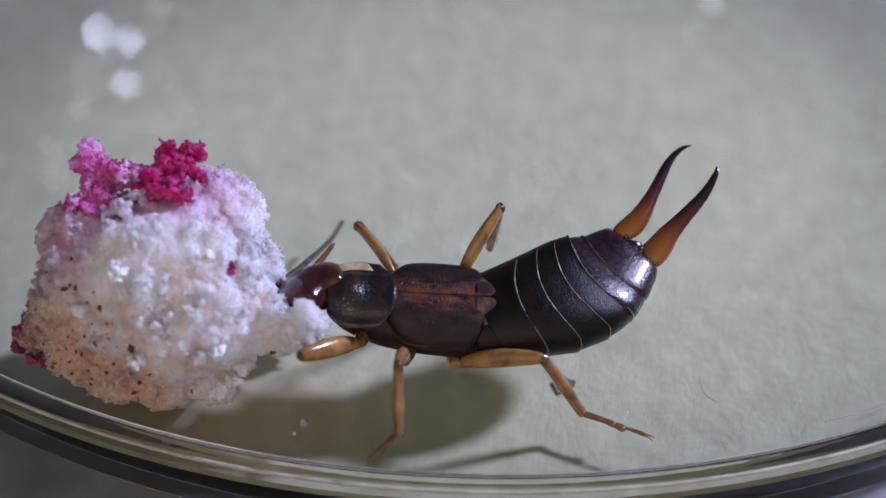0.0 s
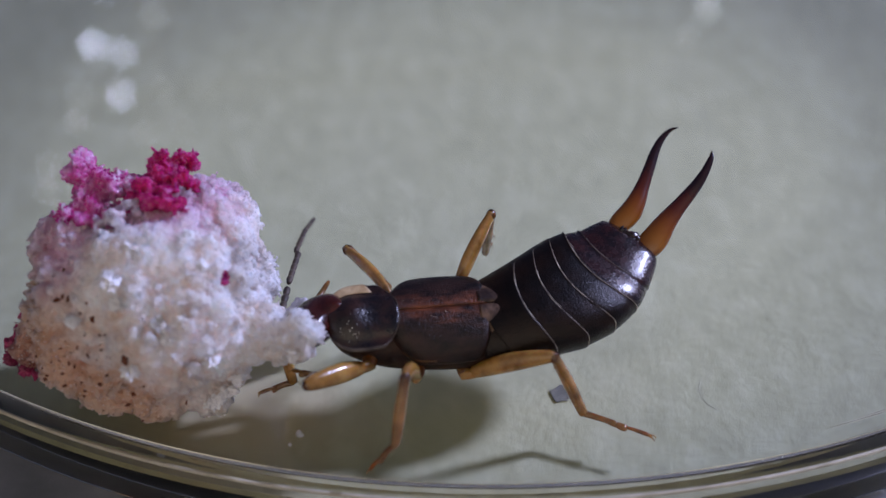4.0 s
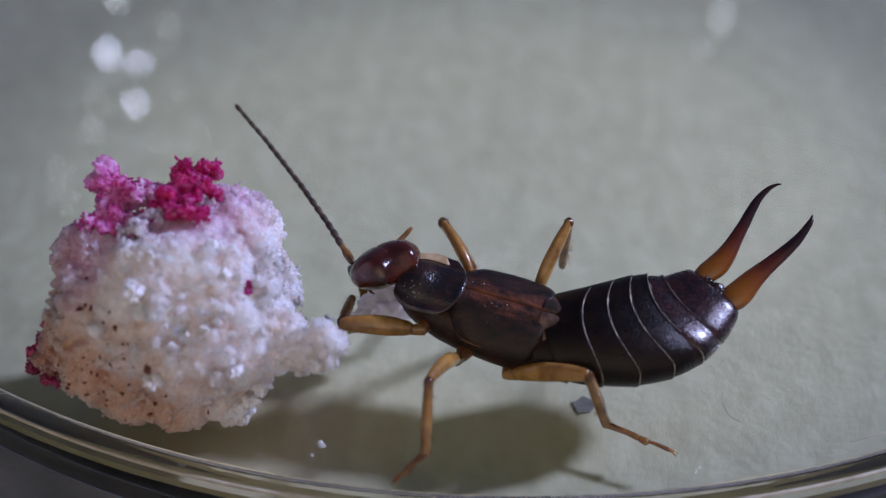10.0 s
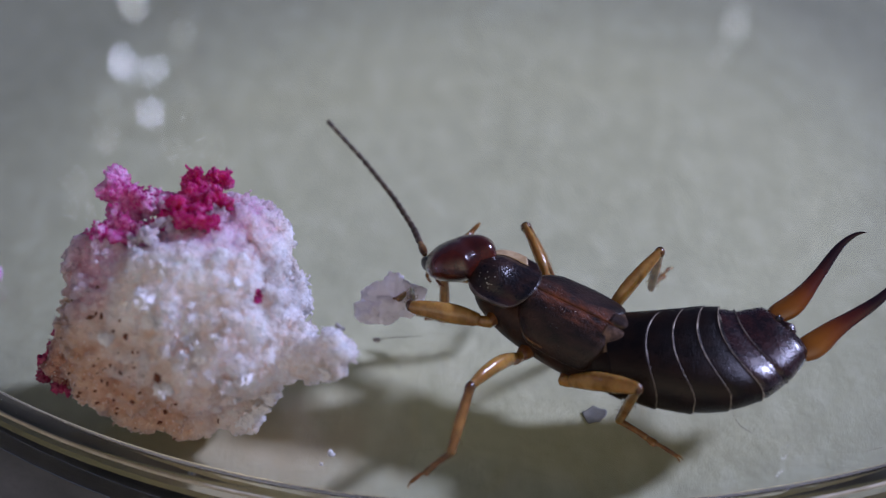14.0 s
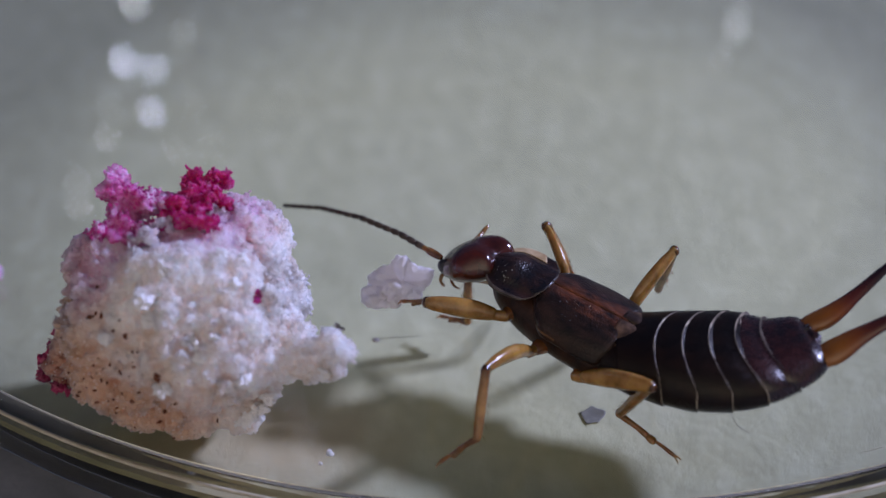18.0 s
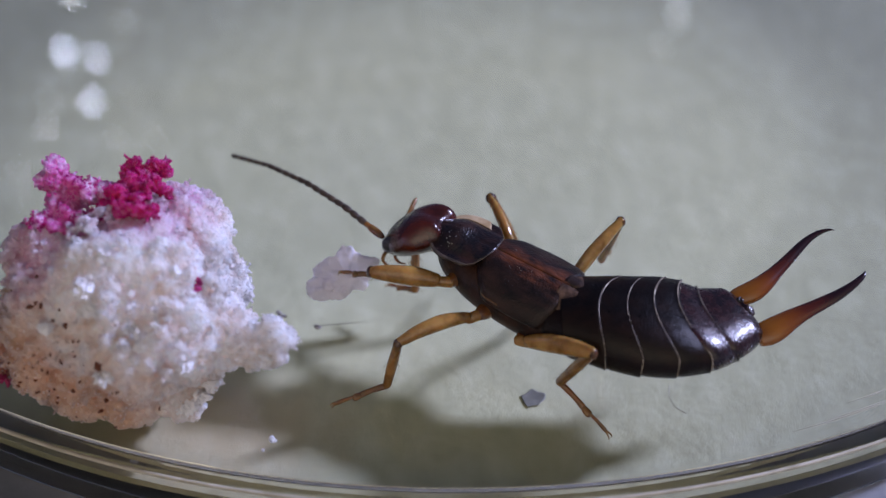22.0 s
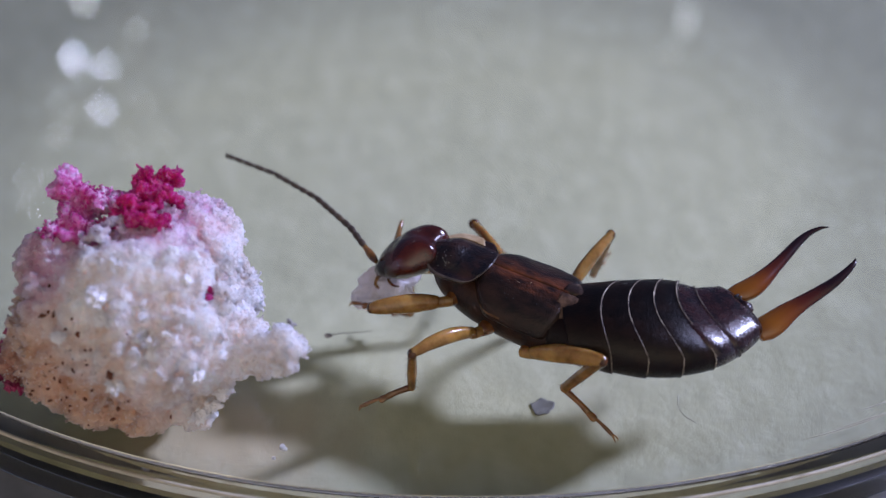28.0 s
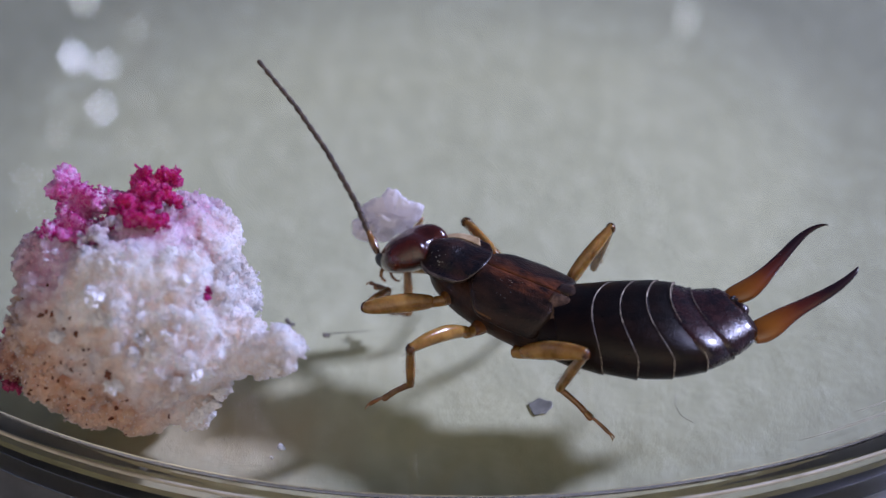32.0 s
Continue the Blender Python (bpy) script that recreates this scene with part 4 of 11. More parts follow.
def build_thorax():
    spec = blend_rows([(1.72, 0.30, 0.35, -0.25), (1.45, 0.55, 0.5, -0.5), (0.9, 0.78, 0.55, -0.82), (0.2, 0.98, 0.55, -1.0), (-0.8, 1.12, 0.5, -1.12), (-1.8, 1.2, 0.45, -1.12), (-2.7, 1.18, 0.4, -1.0), (-3.1, 0.95, 0.3, -0.7)], 4)
    part("thorax", loft(spec), shell_thorax, earwig)

    def shield(u, v):
        y = (v - 0.5) * 2
        back = 0.50 * (1 - abs(y) ** 2.4)
        x = 1.84 - (1.42 + back) * u
        w = 0.56 + 0.49 * (1 - (1 - u) ** 5) - 0.06 * u ** 3
        lip = 0.09 * abs(y) ** 6
        dome = 0.22 * math.exp(-((u - 0.30) / 0.24) ** 2) * max(0.0, 1 - abs(y) * 1.15) ** 0.7 + 0.05 * u
        hollow = 0.06 * math.exp(-((abs(y) - 0.72) / 0.14) ** 2)
        groove = 0.025 * math.exp(-(y / 0.05) ** 2)
        return Vector((x, y * w - 0.06, 0.90 + dome + lip * 0.5 - hollow - groove - 0.24 * y * y))
    part("pronotum", sheet(shield, 26, 34, 0.07), shell_prono, earwig, "black-brown saddle-shaped shield")
    for side in (0, 1):
        def edge(u, v, s=side):
            q = 0.14 * v if s == 0 else 0.955 + 0.045 * v
            p = shield(0.03 + (0.72 if s == 0 else 0.95) * u, q)
            return p + Vector((0, (-0.02 if s == 0 else 0.02), 0.030 - 0.022 * v if s == 0 else 0.010))
        part("pronotum_edge", sheet(edge, 18, 5, 0.035), shell_margin if side == 0 else shell_rim, earwig, "pale translucent side edge")
    rear = tube([tuple(shield(1.0, k / 10) + Vector((-0.008, 0, 0.0))) + (0.014,) for k in range(11)], 8)
    part("pronotum_hem", rear, shell_rim, earwig, "thin pale hind edge")
    part("prothorax", loft(blend_rows([(1.66, 0.34, 0.62, -0.30), (1.35, 0.62, 0.72, -0.62), (0.85, 0.74, 0.74, -0.78), (0.35, 0.66, 0.70, -0.62)], 4)), shell_thorax, earwig, "brown neck ring under the shield")
    for side in (-1, 1):
        def cover(u, v, s=side):
            shoulder = 1 - 0.42 * max(0.0, 1 - u / 0.26) ** 2.2
            tail = 1 - 0.22 * max(0.0, (u - 0.82) / 0.18) ** 2
            w = (1.28 + 0.11 * math.sin(math.pi * u * 0.95)) * shoulder * (0.5 + 0.5 * tail)
            front = 0.34 - 0.34 * v ** 2.2
            x = front - (3.0 + front - 0.34) * u + 0.34 * max(0.0, v - 0.25) ** 1.5 * max(0.0, (u - 0.7) / 0.3) ** 2
            a = v * 1.42
            y = w * math.sin(a)
            z = 0.93 - 0.12 * u - 0.92 * (1 - math.cos(a)) * (0.85 + 0.15 * tail) - 0.025 * math.exp(-(v / 0.05) ** 2)
            z -= 0.22 * max(0.0, 1 - u / 0.10) ** 2 + 0.10 * max(0.0, (u - 0.93) / 0.07) ** 2
            z += 0.012 * math.sin(9 * v + 2 * u) + 0.02 * noise.noise(Vector((u * 4, v * 3, s * 3.0)))
            return Vector((x, s * (0.012 + y) - 0.10, z))
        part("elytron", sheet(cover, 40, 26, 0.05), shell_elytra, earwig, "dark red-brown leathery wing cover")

        def hem(u, v, s=side):
            p = cover(0.03 + 0.36 * u, 0.90 + 0.03 * v, s)
            return p + Vector((0, s * 0.010, 0.006))
        part("elytron_edge", sheet(hem, 18, 3, 0.03), shell_edge, earwig, "amber line along the lower edge")

        def tip(u, v, s=side):
            end = 1 - 0.14 * v ** 3
            x = -2.35 - 1.06 * u * end
            y = 0.98 * v * (1 - 0.16 * max(0.0, u - 0.6) ** 1.5 * 2.5)
            z = 0.85 - 0.07 * u - 0.56 * v ** 2.2 - 0.05 * math.exp(-(v / 0.07) ** 2)
            return Vector((x, s * (0.02 + y) - 0.12, z))
        part("wing_tip", sheet(tip, 14, 12, 0.06), shell_wing, earwig, "buff folded wing tip")


build_thorax()


def build_coxae():
    """The hip joints between the trunk and the legs."""
    for x, y, z, r in ((0.82, 1.0, -0.12, 0.21), (-0.46, 1.36, -0.44, 0.21), (-1.85, 1.28, -0.72, 0.23), (1.08, -0.95, -0.4, 0.26), (-0.18, -1.2, -0.6, 0.27), (-1.85, -1.15, -0.65, 0.28)):
        s = math.copysign(1, y)
        part("coxa", tube([(x - 0.10, y - 0.75 * s, z - 0.10, r * 1.25), (x - 0.06, y - 0.42 * s, z - 0.06, r * 1.3), (x - 0.02, y - 0.15 * s, z - 0.02, r * 1.05), (x, y + 0.03 * s, z, r * 0.72)], 14), coxa_brown, earwig, "amber-brown hip joint")


build_coxae()


def build_head():
    spec = blend_rows([(-0.12, 0.34, 0.20, -0.26), (0.05, 0.72, 0.40, -0.46), (0.35, 1.02, 0.56, -0.58), (0.75, 1.08, 0.60, -0.62), (1.15, 0.98, 0.52, -0.62), (1.55, 0.80, 0.38, -0.58), (1.85, 0.60, 0.20, -0.52), (2.12, 0.40, 0.0, -0.46), (2.22, 0.26, -0.12, -0.42)], 4)
    bm = loft(spec, 48, 2.1)
    # two round temples at the back, a furrow between them
    for v in bm.verts:
        x, y, z = v.co
        back = max(0.0, 1 - max(0.0, x) / 0.9)
        v.co.x -= 0.24 * back * math.exp(-((abs(y) - 0.55) / 0.32) ** 2)
        v.co.z += 0.05 * back * math.exp(-((abs(y) - 0.50) / 0.30) ** 2) * (1 if z > 0 else 0)
        if z > 0 and x < 1.3:
            v.co.z -= 0.03 * math.exp(-(y / 0.09) ** 2)
        if z > 0:
            v.co.z -= 0.05 * math.exp(-((x - 1.12) / 0.09) ** 2) * math.exp(-(y / 0.6) ** 2)
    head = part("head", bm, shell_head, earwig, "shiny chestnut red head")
    for s in (-1, 1):
        bm = bmesh.new()
        bmesh.ops.create_icosphere(bm, subdivisions=3, radius=0.26)
        bmesh.ops.scale(bm, vec=(1.25, 0.42, 1.0), verts=bm.verts)
        part("eye", bm, eye_mat, head, "black compound eye", at(1.42, s * 0.745, 0.02))
        part("palp", tube([(0, 0, 0, 0.06), (0.22, 0.05 * s, -0.10, 0.065), (0.42, 0.06 * s, -0.32, 0.055), (0.36, 0.02 * s, -0.52, 0.035)], 10), leg_brown, head, "amber feeler of the mouth", at(1.95, s * 0.28, -0.30))
        part("palp", tube([(0, 0, 0, 0.05), (0.10, 0.04 * s, -0.16, 0.05), (0.02, 0.05 * s, -0.36, 0.04), (-0.14, 0.02 * s, -0.44, 0.025)], 10), leg_brown, head, "amber feeler of the mouth", at(1.75, s * 0.30, -0.42))
        part("mandible", tube([(0, 0, 0, 0.13), (0.22, -0.02 * s, -0.03, 0.12), (0.38, -0.10 * s, -0.06, 0.06), (0.45, -0.18 * s, -0.06, 0.01)], 10), shell_head, head, "dark biting jaw", at(1.88, s * 0.24, -0.28))
    part("antenna_stub", tube([(0, 0, 0, 0.08), (0.14, -0.26, 0.04, 0.11), (0.20, -0.52, 0.09, 0.095), (0.24, -0.76, 0.16, 0.08), (0.22, -0.98, 0.26, 0.065), (0.20, -1.08, 0.30, 0.03)], 10), leg_brown, head, "short stump of the broken antenna", at(1.55, -0.55, 0.12))
    return head


head = build_head()

FLAG = 1.75


def build_flagellum(k):
    """One stiff stretch of the antenna, made of beads."""
    bm = bmesh.new()
    count = 5
    for i in range(count):
        r = 0.105 - 0.010 * k - 0.001 * i
        a, b = FLAG * i / count, FLAG * (i + 1) / count
        if k == 0 and i < 2:
            continue
        add(bm, tube([(a, 0, 0, r * 0.62), (a + (b - a) * 0.25, 0, 0, r * 0.9), (a + (b - a) * 0.75, 0, 0, r * 1.08), (b + 0.01, 0, 0, r * 0.68)], 9, steps=2))
    ob = part("flagellum", bm, antenna_mat, earwig, "dark beaded antenna")
    if k == 0:
        part("scape", tube([(-0.05, 0, 0, 0.07), (0.12, 0, 0, 0.115), (0.42, 0, 0, 0.125), (0.56, 0, 0, 0.09), (0.72, 0, 0, 0.085)], 10), leg_brown, ob, "amber root joint")
    return ob


flagella = [build_flagellum(k) for k in range(4)]

SEG = (0.75, 0.75, 0.75, 0.75, 0.75, 0.75, 0.9)
WIDE = (1.24, 1.40, 1.56, 1.68, 1.70, 1.60, 1.36, 0.98)
TOPS = (0.54, 0.71, 0.87, 0.89, 0.86, 0.75, 0.55, 0.30)
LOWS = (-1.02, -0.99, -0.96, -0.93, -0.88, -0.80, -0.68)
PINCERS = (((-0.9, -0.5, 0.03), ((-0.70, -0.50, -0.02, 0.26), (-1.05, -0.50, 0.06, 0.33), (-1.42, -0.44, 0.16, 0.35), (-1.85, -0.48, 0.28, 0.29), (-2.35, -0.60, 0.41, 0.215), (-2.87, -0.74, 0.55, 0.175), (-3.40, -0.90, 0.69, 0.145), (-3.83, -0.98, 0.81, 0.110), (-4.18, -0.96, 0.905, 0.078), (-4.40, -0.87, 0.965, 0.045), (-4.50, -0.77, 0.99, 0.012))),
           ((-0.85, 0.58, 0.02), ((-0.66, 0.58, -0.04, 0.30), (-0.92, 0.60, 0.02, 0.40), (-1.25, 0.64, 0.115, 0.40), (-1.76, 0.64, 0.26, 0.32), (-2.28, 0.69, 0.41, 0.245), (-2.80, 0.75, 0.55, 0.205), (-3.30, 0.79, 0.69, 0.165), (-3.74, 0.765, 0.80, 0.124), (-4.10, 0.70, 0.89, 0.085), (-4.25, 0.63, 0.93, 0.04), (-4.31, 0.59, 0.94, 0.01))))


def bow_forward(bm, wide, last=False):
    """The back edges of the rings run forward over the back, and lag at the flanks."""
    for v in bm.verts:
        x, y, z = v.co
        lift = max(0.0, 1 - (y / wide) ** 2) * min(1.0, max(0.0, (z + 0.35) / 0.5))
        if last:
            lift *= min(1.0, max(0.0, 1 + x / 0.6))
        v.co.x += 0.60 * lift
    return bm


def build_segment(i):
    """A ring of the abdomen that tucks under the one before it."""
    L, w0, w1 = SEG[i], WIDE[i], WIDE[i + 1]
    t0, t1 = TOPS[i], TOPS[i + 1]
    b0 = LOWS[i]
    last = i == 6
    rows = [(0.30, w0 * 0.95, t0 - 0.06, b0 + 0.05), (0.05, w0 * 0.996, t0 - 0.004, b0 + 0.0), (-L * 0.5, (w0 + w1) / 2 * 1.01, (t0 + t1) / 2 + 0.015, b0 - 0.01)]
    if last:
        rows += [(-L * 0.74, w1 * 1.10, t1 + 0.04, b0 + 0.06), (-L * 0.93, w1 * 0.97, t1 - 0.06, b0 + 0.16), (-L * 1.01, w1 * 0.80, t1 - 0.20, b0 + 0.28)]
    else:
        rows += [(-L * 0.92, w1 * 1.010, t1 + 0.012, b0 - 0.005), (-L - 0.03, w1 * 1.011, t1 + 0.012, b0 - 0.005)]
    bm = bow_forward(loft(blend_rows(rows, 4), 48, 2.35), 1.62, last) if i else loft(blend_rows(rows, 4), 48, 2.35)
    if last:
        # dents and wrinkles over the blunt end
        for v in bm.verts:
            if v.co.z > -0.3 and v.co.x < -0.35:
                v.co.z += 0.05 * noise.noise(v.co * 2.6) + 0.02 * noise.noise(v.co * 7.0)
                v.co.z -= 0.10 * math.exp(-((v.co.x + 0.78) / 0.16) ** 2) * math.exp(-(v.co.y / 0.28) ** 2)
    seg = part("abdomen_segment", bm, shell_tail if i >= 5 else shell_dark, earwig, "glossy red-black last abdomen ring" if last else "")
    if 1 <= i < 6:
        x = -L - 0.033
        bm = bmesh.new()
        rings(bm, [oval(x + dx, w1 * k, t1 + 0.012 + dz, b0 - 0.005 - dz, 48, 2.35) for dx, k, dz in ((0.014, 1.008, -0.002), (0.010, 1.0135, 0.003), (-0.006, 1.0135, 0.003), (-0.010, 1.002, -0.008))])
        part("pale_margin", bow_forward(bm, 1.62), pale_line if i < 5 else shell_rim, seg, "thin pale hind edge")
    if last:
        for hinge, path in PINCERS:
            local = [(x - hinge[0], y - hinge[1], z - hinge[2], r / 1.45) for x, y, z, r in path]
            pincer = part("pincer", tube(local, 18, 1.45, 4), forceps_mat, seg, "amber to black curved pincer", at(*hinge))
            pincers.append(pincer)
        bm = lump((-L * 0.98, 0.02, 0.06), (0.16, 0.26, 0.18), 61, 0.35, 3, 3)
        add(bm, lump((-L * 0.93, -0.28, 0.20), (0.12, 0.10, 0.10), 62, 0.35, 3, 3))
        add(bm, lump((-L * 0.93, 0.30, 0.20), (0.12, 0.10, 0.10), 63, 0.35, 3, 3))
        part("tail_plate", bm, shell_tail, seg, "small knobbed plate between the pincers")
    return seg


pincers = []
segments = [build_segment(i) for i in range(7)]

LEGS = {"1": (2.3, 1.6, 1.1), "2": (2.45, 1.95, 1.75), "3": (2.75, 2.55, 2.15)}


def build_leg(kind, slim=1.0):
    F, T, S = LEGS[kind]
    big = {"1": 1.12, "2": 0.88, "3": 1.06}[kind] * slim
    bow = {"1": 0.02, "2": 0.15, "3": 0.06}[kind]
    femur = part("femur", tube([(-0.12, 0, 0, 0.15), (0.10, 0, 0, 0.175), (0.28, 0, -0.01, 0.165), (0.42, 0, bow * 0.5, 0.20 * big), (F * 0.45, 0, 0.02 + bow, 0.27 * big), (F * 0.75, 0, 0.01 + bow * 0.7, 0.24 * big), (F * 0.95, 0, 0, 0.18 * big), (F + 0.05, 0, 0, 0.12)], 16, 0.8), leg_amber, earwig)
    tibia = part("tibia", tube([(-0.08, 0, 0, 0.10), (0.06, 0, 0, 0.175), (0.25, 0, 0.01, 0.155), (T * 0.5, 0, 0.02, 0.175), (T * 0.85, 0, 0, 0.155), (T, 0, 0, 0.14), (T + 0.05, 0, 0, 0.07)], 14, 0.85), leg_brown, earwig)
    bm = bmesh.new()
    rnd = random.Random(int(kind))
    for i in range(26):
        x, a = T * rnd.uniform(0.15, 0.98), rnd.uniform(0, 6.28)
        c, s = math.cos(a), math.sin(a)
        add(bm, tube([(x, 0.11 * c, 0.10 * s, 0.007), (x + 0.10, 0.20 * c, 0.19 * s, 0.006), (x + 0.19, 0.25 * c, 0.24 * s, 0.002)], 4, 1, 1))
    part("bristles", bm, leg_tarsus, tibia, "fine amber bristles")
    bm = tube([(-0.04, 0, 0, 0.07), (0.05, 0, 0, 0.10), (S * 0.30, 0, 0.02, 0.085), (S * 0.44, 0, 0, 0.10), (S * 0.47, 0, 0, 0.06)], 12, 0.9, 3)
    add(bm, tube([(S * 0.45, 0, 0, 0.06), (S * 0.50, 0, -0.01, 0.09), (S * 0.58, 0, -0.02, 0.10), (S * 0.61, 0, -0.01, 0.05)], 12, 1.3, 3))
    add(bm, tube([(S * 0.58, 0, 0.01, 0.04), (S * 0.7, 0, 0.03, 0.055), (S * 0.86, 0, 0.02, 0.065), (S * 0.90, 0, 0.01, 0.05)], 12, 0.9, 3))
    tarsus = part("tarsus", bm, leg_tarsus, earwig)
    for s in (-1, 1):
        part("claw", tube([(S * 0.88, 0, 0.01, 0.032), (S * 0.94, 0.05 * s, 0.02, 0.026), (S * 0.99, 0.08 * s, -0.02, 0.016), (S * 1.0, 0.07 * s, -0.08, 0.005)], 8, 1, 3), leg_brown, tarsus, "tiny brown claw")
    return femur, tibia, tarsus


legs = {side + k: build_leg(k, 0.80 if side == "R" else 1.0) for k in "123" for side in "LR"}

# ---- the morsel in its jaws ----
bm = lump((0.05, 0, 0.10), (0.86, 0.42, 0.84), 71, 0.34, 1.1, 5, 0, 0.1, 0.4)
add(bm, lump((-0.55, 0.05, -0.52), (0.60, 0.38, 0.48), 72, 0.36, 1.2, 5, 0, 0.1, 0.4))
morsel = tagged(part("bread_morsel", bm, morsel_mat), "pale moist bread morsel held at the jaws", "bread")


def motions():
    walk(earwig, [
        (0, at(-2.38, -6.86, 2.59, -20.8, -3.8, -177.7)), (0.5, at(-2.32, -6.8, 2.61, -20.7, -3.5, -178.8)), (1, at(-2.27, -6.79, 2.65, -20.7, -2.9, -179.1)), (1.5, at(-2.25, -6.86, 2.67, -20.6, -1.9, -179.4)),
        (2, at(-2.37, -7.06, 2.69, -20.5, 0.2, -179.3)), (2.5, at(-2.53, -7.21, 2.67, -20.5, 0.3, -177.8)), (3, at(-2.3, -7.17, 2.6, -20.3, -0.1, -174.5)), (3.5, at(-2.13, -7.26, 2.56, -20.1, -1, -171.9)),
        (5.5, at(-2.3, -7.19, 2.52, -16.3, 0.2, -168.6)), (6, at(-1.63, -7.05, 2.51, -15.6, -2.3, -169.5)), (6.5, at(-1.61, -6.81, 2.54, -15.7, -2.6, -178)), (7, at(-1.54, -6.36, 2.55, -15.5, -4.3, 176.1)),
        (7.5, at(-1.52, -6.39, 2.56, -15.4, -3.6, 174.9)), (8, at(-1.52, -6.38, 2.6, -14.9, -2.3, 173)), (8.5, at(-1.47, -6.21, 2.63, -14.5, -2.5, 169.9)), (9, at(-1.33, -6, 2.64, -14, -3.8, 168.2)),
        (9.5, at(-1.14, -5.99, 2.65, -13.7, -4.6, 166.2)), (10, at(-1, -5.96, 2.62, -12.7, -5.6, 164.2)), (10.5, at(-0.89, -5.93, 2.58, -12.1, -5.4, 162.9)), (11, at(-0.43, -6.01, 2.52, -11.2, -5.4, 160.7)),
        (11.5, at(-0.21, -6.01, 2.45, -10.6, -6.1, 160.3)), (12, at(0.29, -5.69, 2.48, -9.7, -7.5, 156.4)), (12.5, at(0.4, -5.64, 2.49, -9.1, -7.5, 154.6)), (13, at(0.53, -5.59, 2.47, -8.4, -7.2, 153.6)),
        (13.5, at(0.55, -5.55, 2.46, -7.9, -7.1, 154.2)), (14, at(0.75, -5.37, 2.46, -7.3, -8.5, 152.7)), (14.5, at(0.78, -5.39, 2.47, -6.5, -8.3, 152.8)), (16.5, at(1, -5.5, 2.52, -4.9, -5.9, 150.1)),
        (17, at(1.11, -5.47, 2.57, -4.2, -5.3, 148.9)), (17.5, at(1.15, -5.44, 2.59, -3.6, -4.5, 147.7)), (18, at(1.28, -5.33, 2.57, -2.9, -4.3, 146.8)), (18.5, at(1.2, -5.34, 2.56, -1.8, -3.5, 148.4)),
        (19, at(1.24, -5.37, 2.65, -2.5, -2.9, 148.4)), (19.5, at(1.37, -5.33, 2.81, -2.9, -2.9, 146.6)), (20, at(1.48, -5.22, 2.9, -2.9, -2.5, 145.3)), (20.5, at(1.6, -5.06, 2.98, -3.1, -3.3, 144.8)),
        (21, at(1.64, -4.97, 3.01, -3.1, -3.8, 145)), (21.5, at(1.52, -4.98, 3.02, -3.1, -3.2, 145.6)), (22, at(1.41, -5.03, 3.05, -3.1, -3.4, 145.3)), (22.5, at(1.4, -4.98, 2.95, -2.9, -3.5, 146.7)),
        (23, at(1.33, -4.93, 2.89, -2.5, -3.5, 147.9)), (23.5, at(1.33, -4.89, 2.85, -2.5, -3.5, 147.7)), (24, at(1.23, -5.05, 2.83, -2.7, -2.5, 149.4)), (24.5, at(1.17, -5.11, 2.81, -2.8, -1.7, 149.8)),
        (25, at(1.15, -5.09, 2.78, -2.8, -1.3, 149.8)), (25.5, at(1.13, -5.14, 2.76, -2.9, -0.3, 150.5)), (27.5, at(1.13, -4.86, 2.74, -2.7, -1.6, 150.3)), (28, at(1.07, -5.01, 2.78, -3.1, -1, 150.6)),
        (28.5, at(1.04, -4.99, 2.81, -3.2, -1, 149.5)), (29, at(0.98, -5.1, 2.84, -3.3, -0.7, 149.9)), (29.5, at(1.01, -5.07, 2.86, -3.4, -1.6, 148.9)), (30, at(1, -5.07, 2.86, -3.5, -0.8, 148.8)),
        (30.5, at(0.99, -5.13, 2.89, -3.5, -0.6, 148.5)), (31, at(0.95, -5.16, 2.86, -3.6, -0.1, 149.1)), (31.5, at(0.94, -5.19, 2.9, -3.6, 0.6, 148.7)), (32, at(0.96, -5.15, 2.9, -3.6, 0.5, 148.2)),
    ])
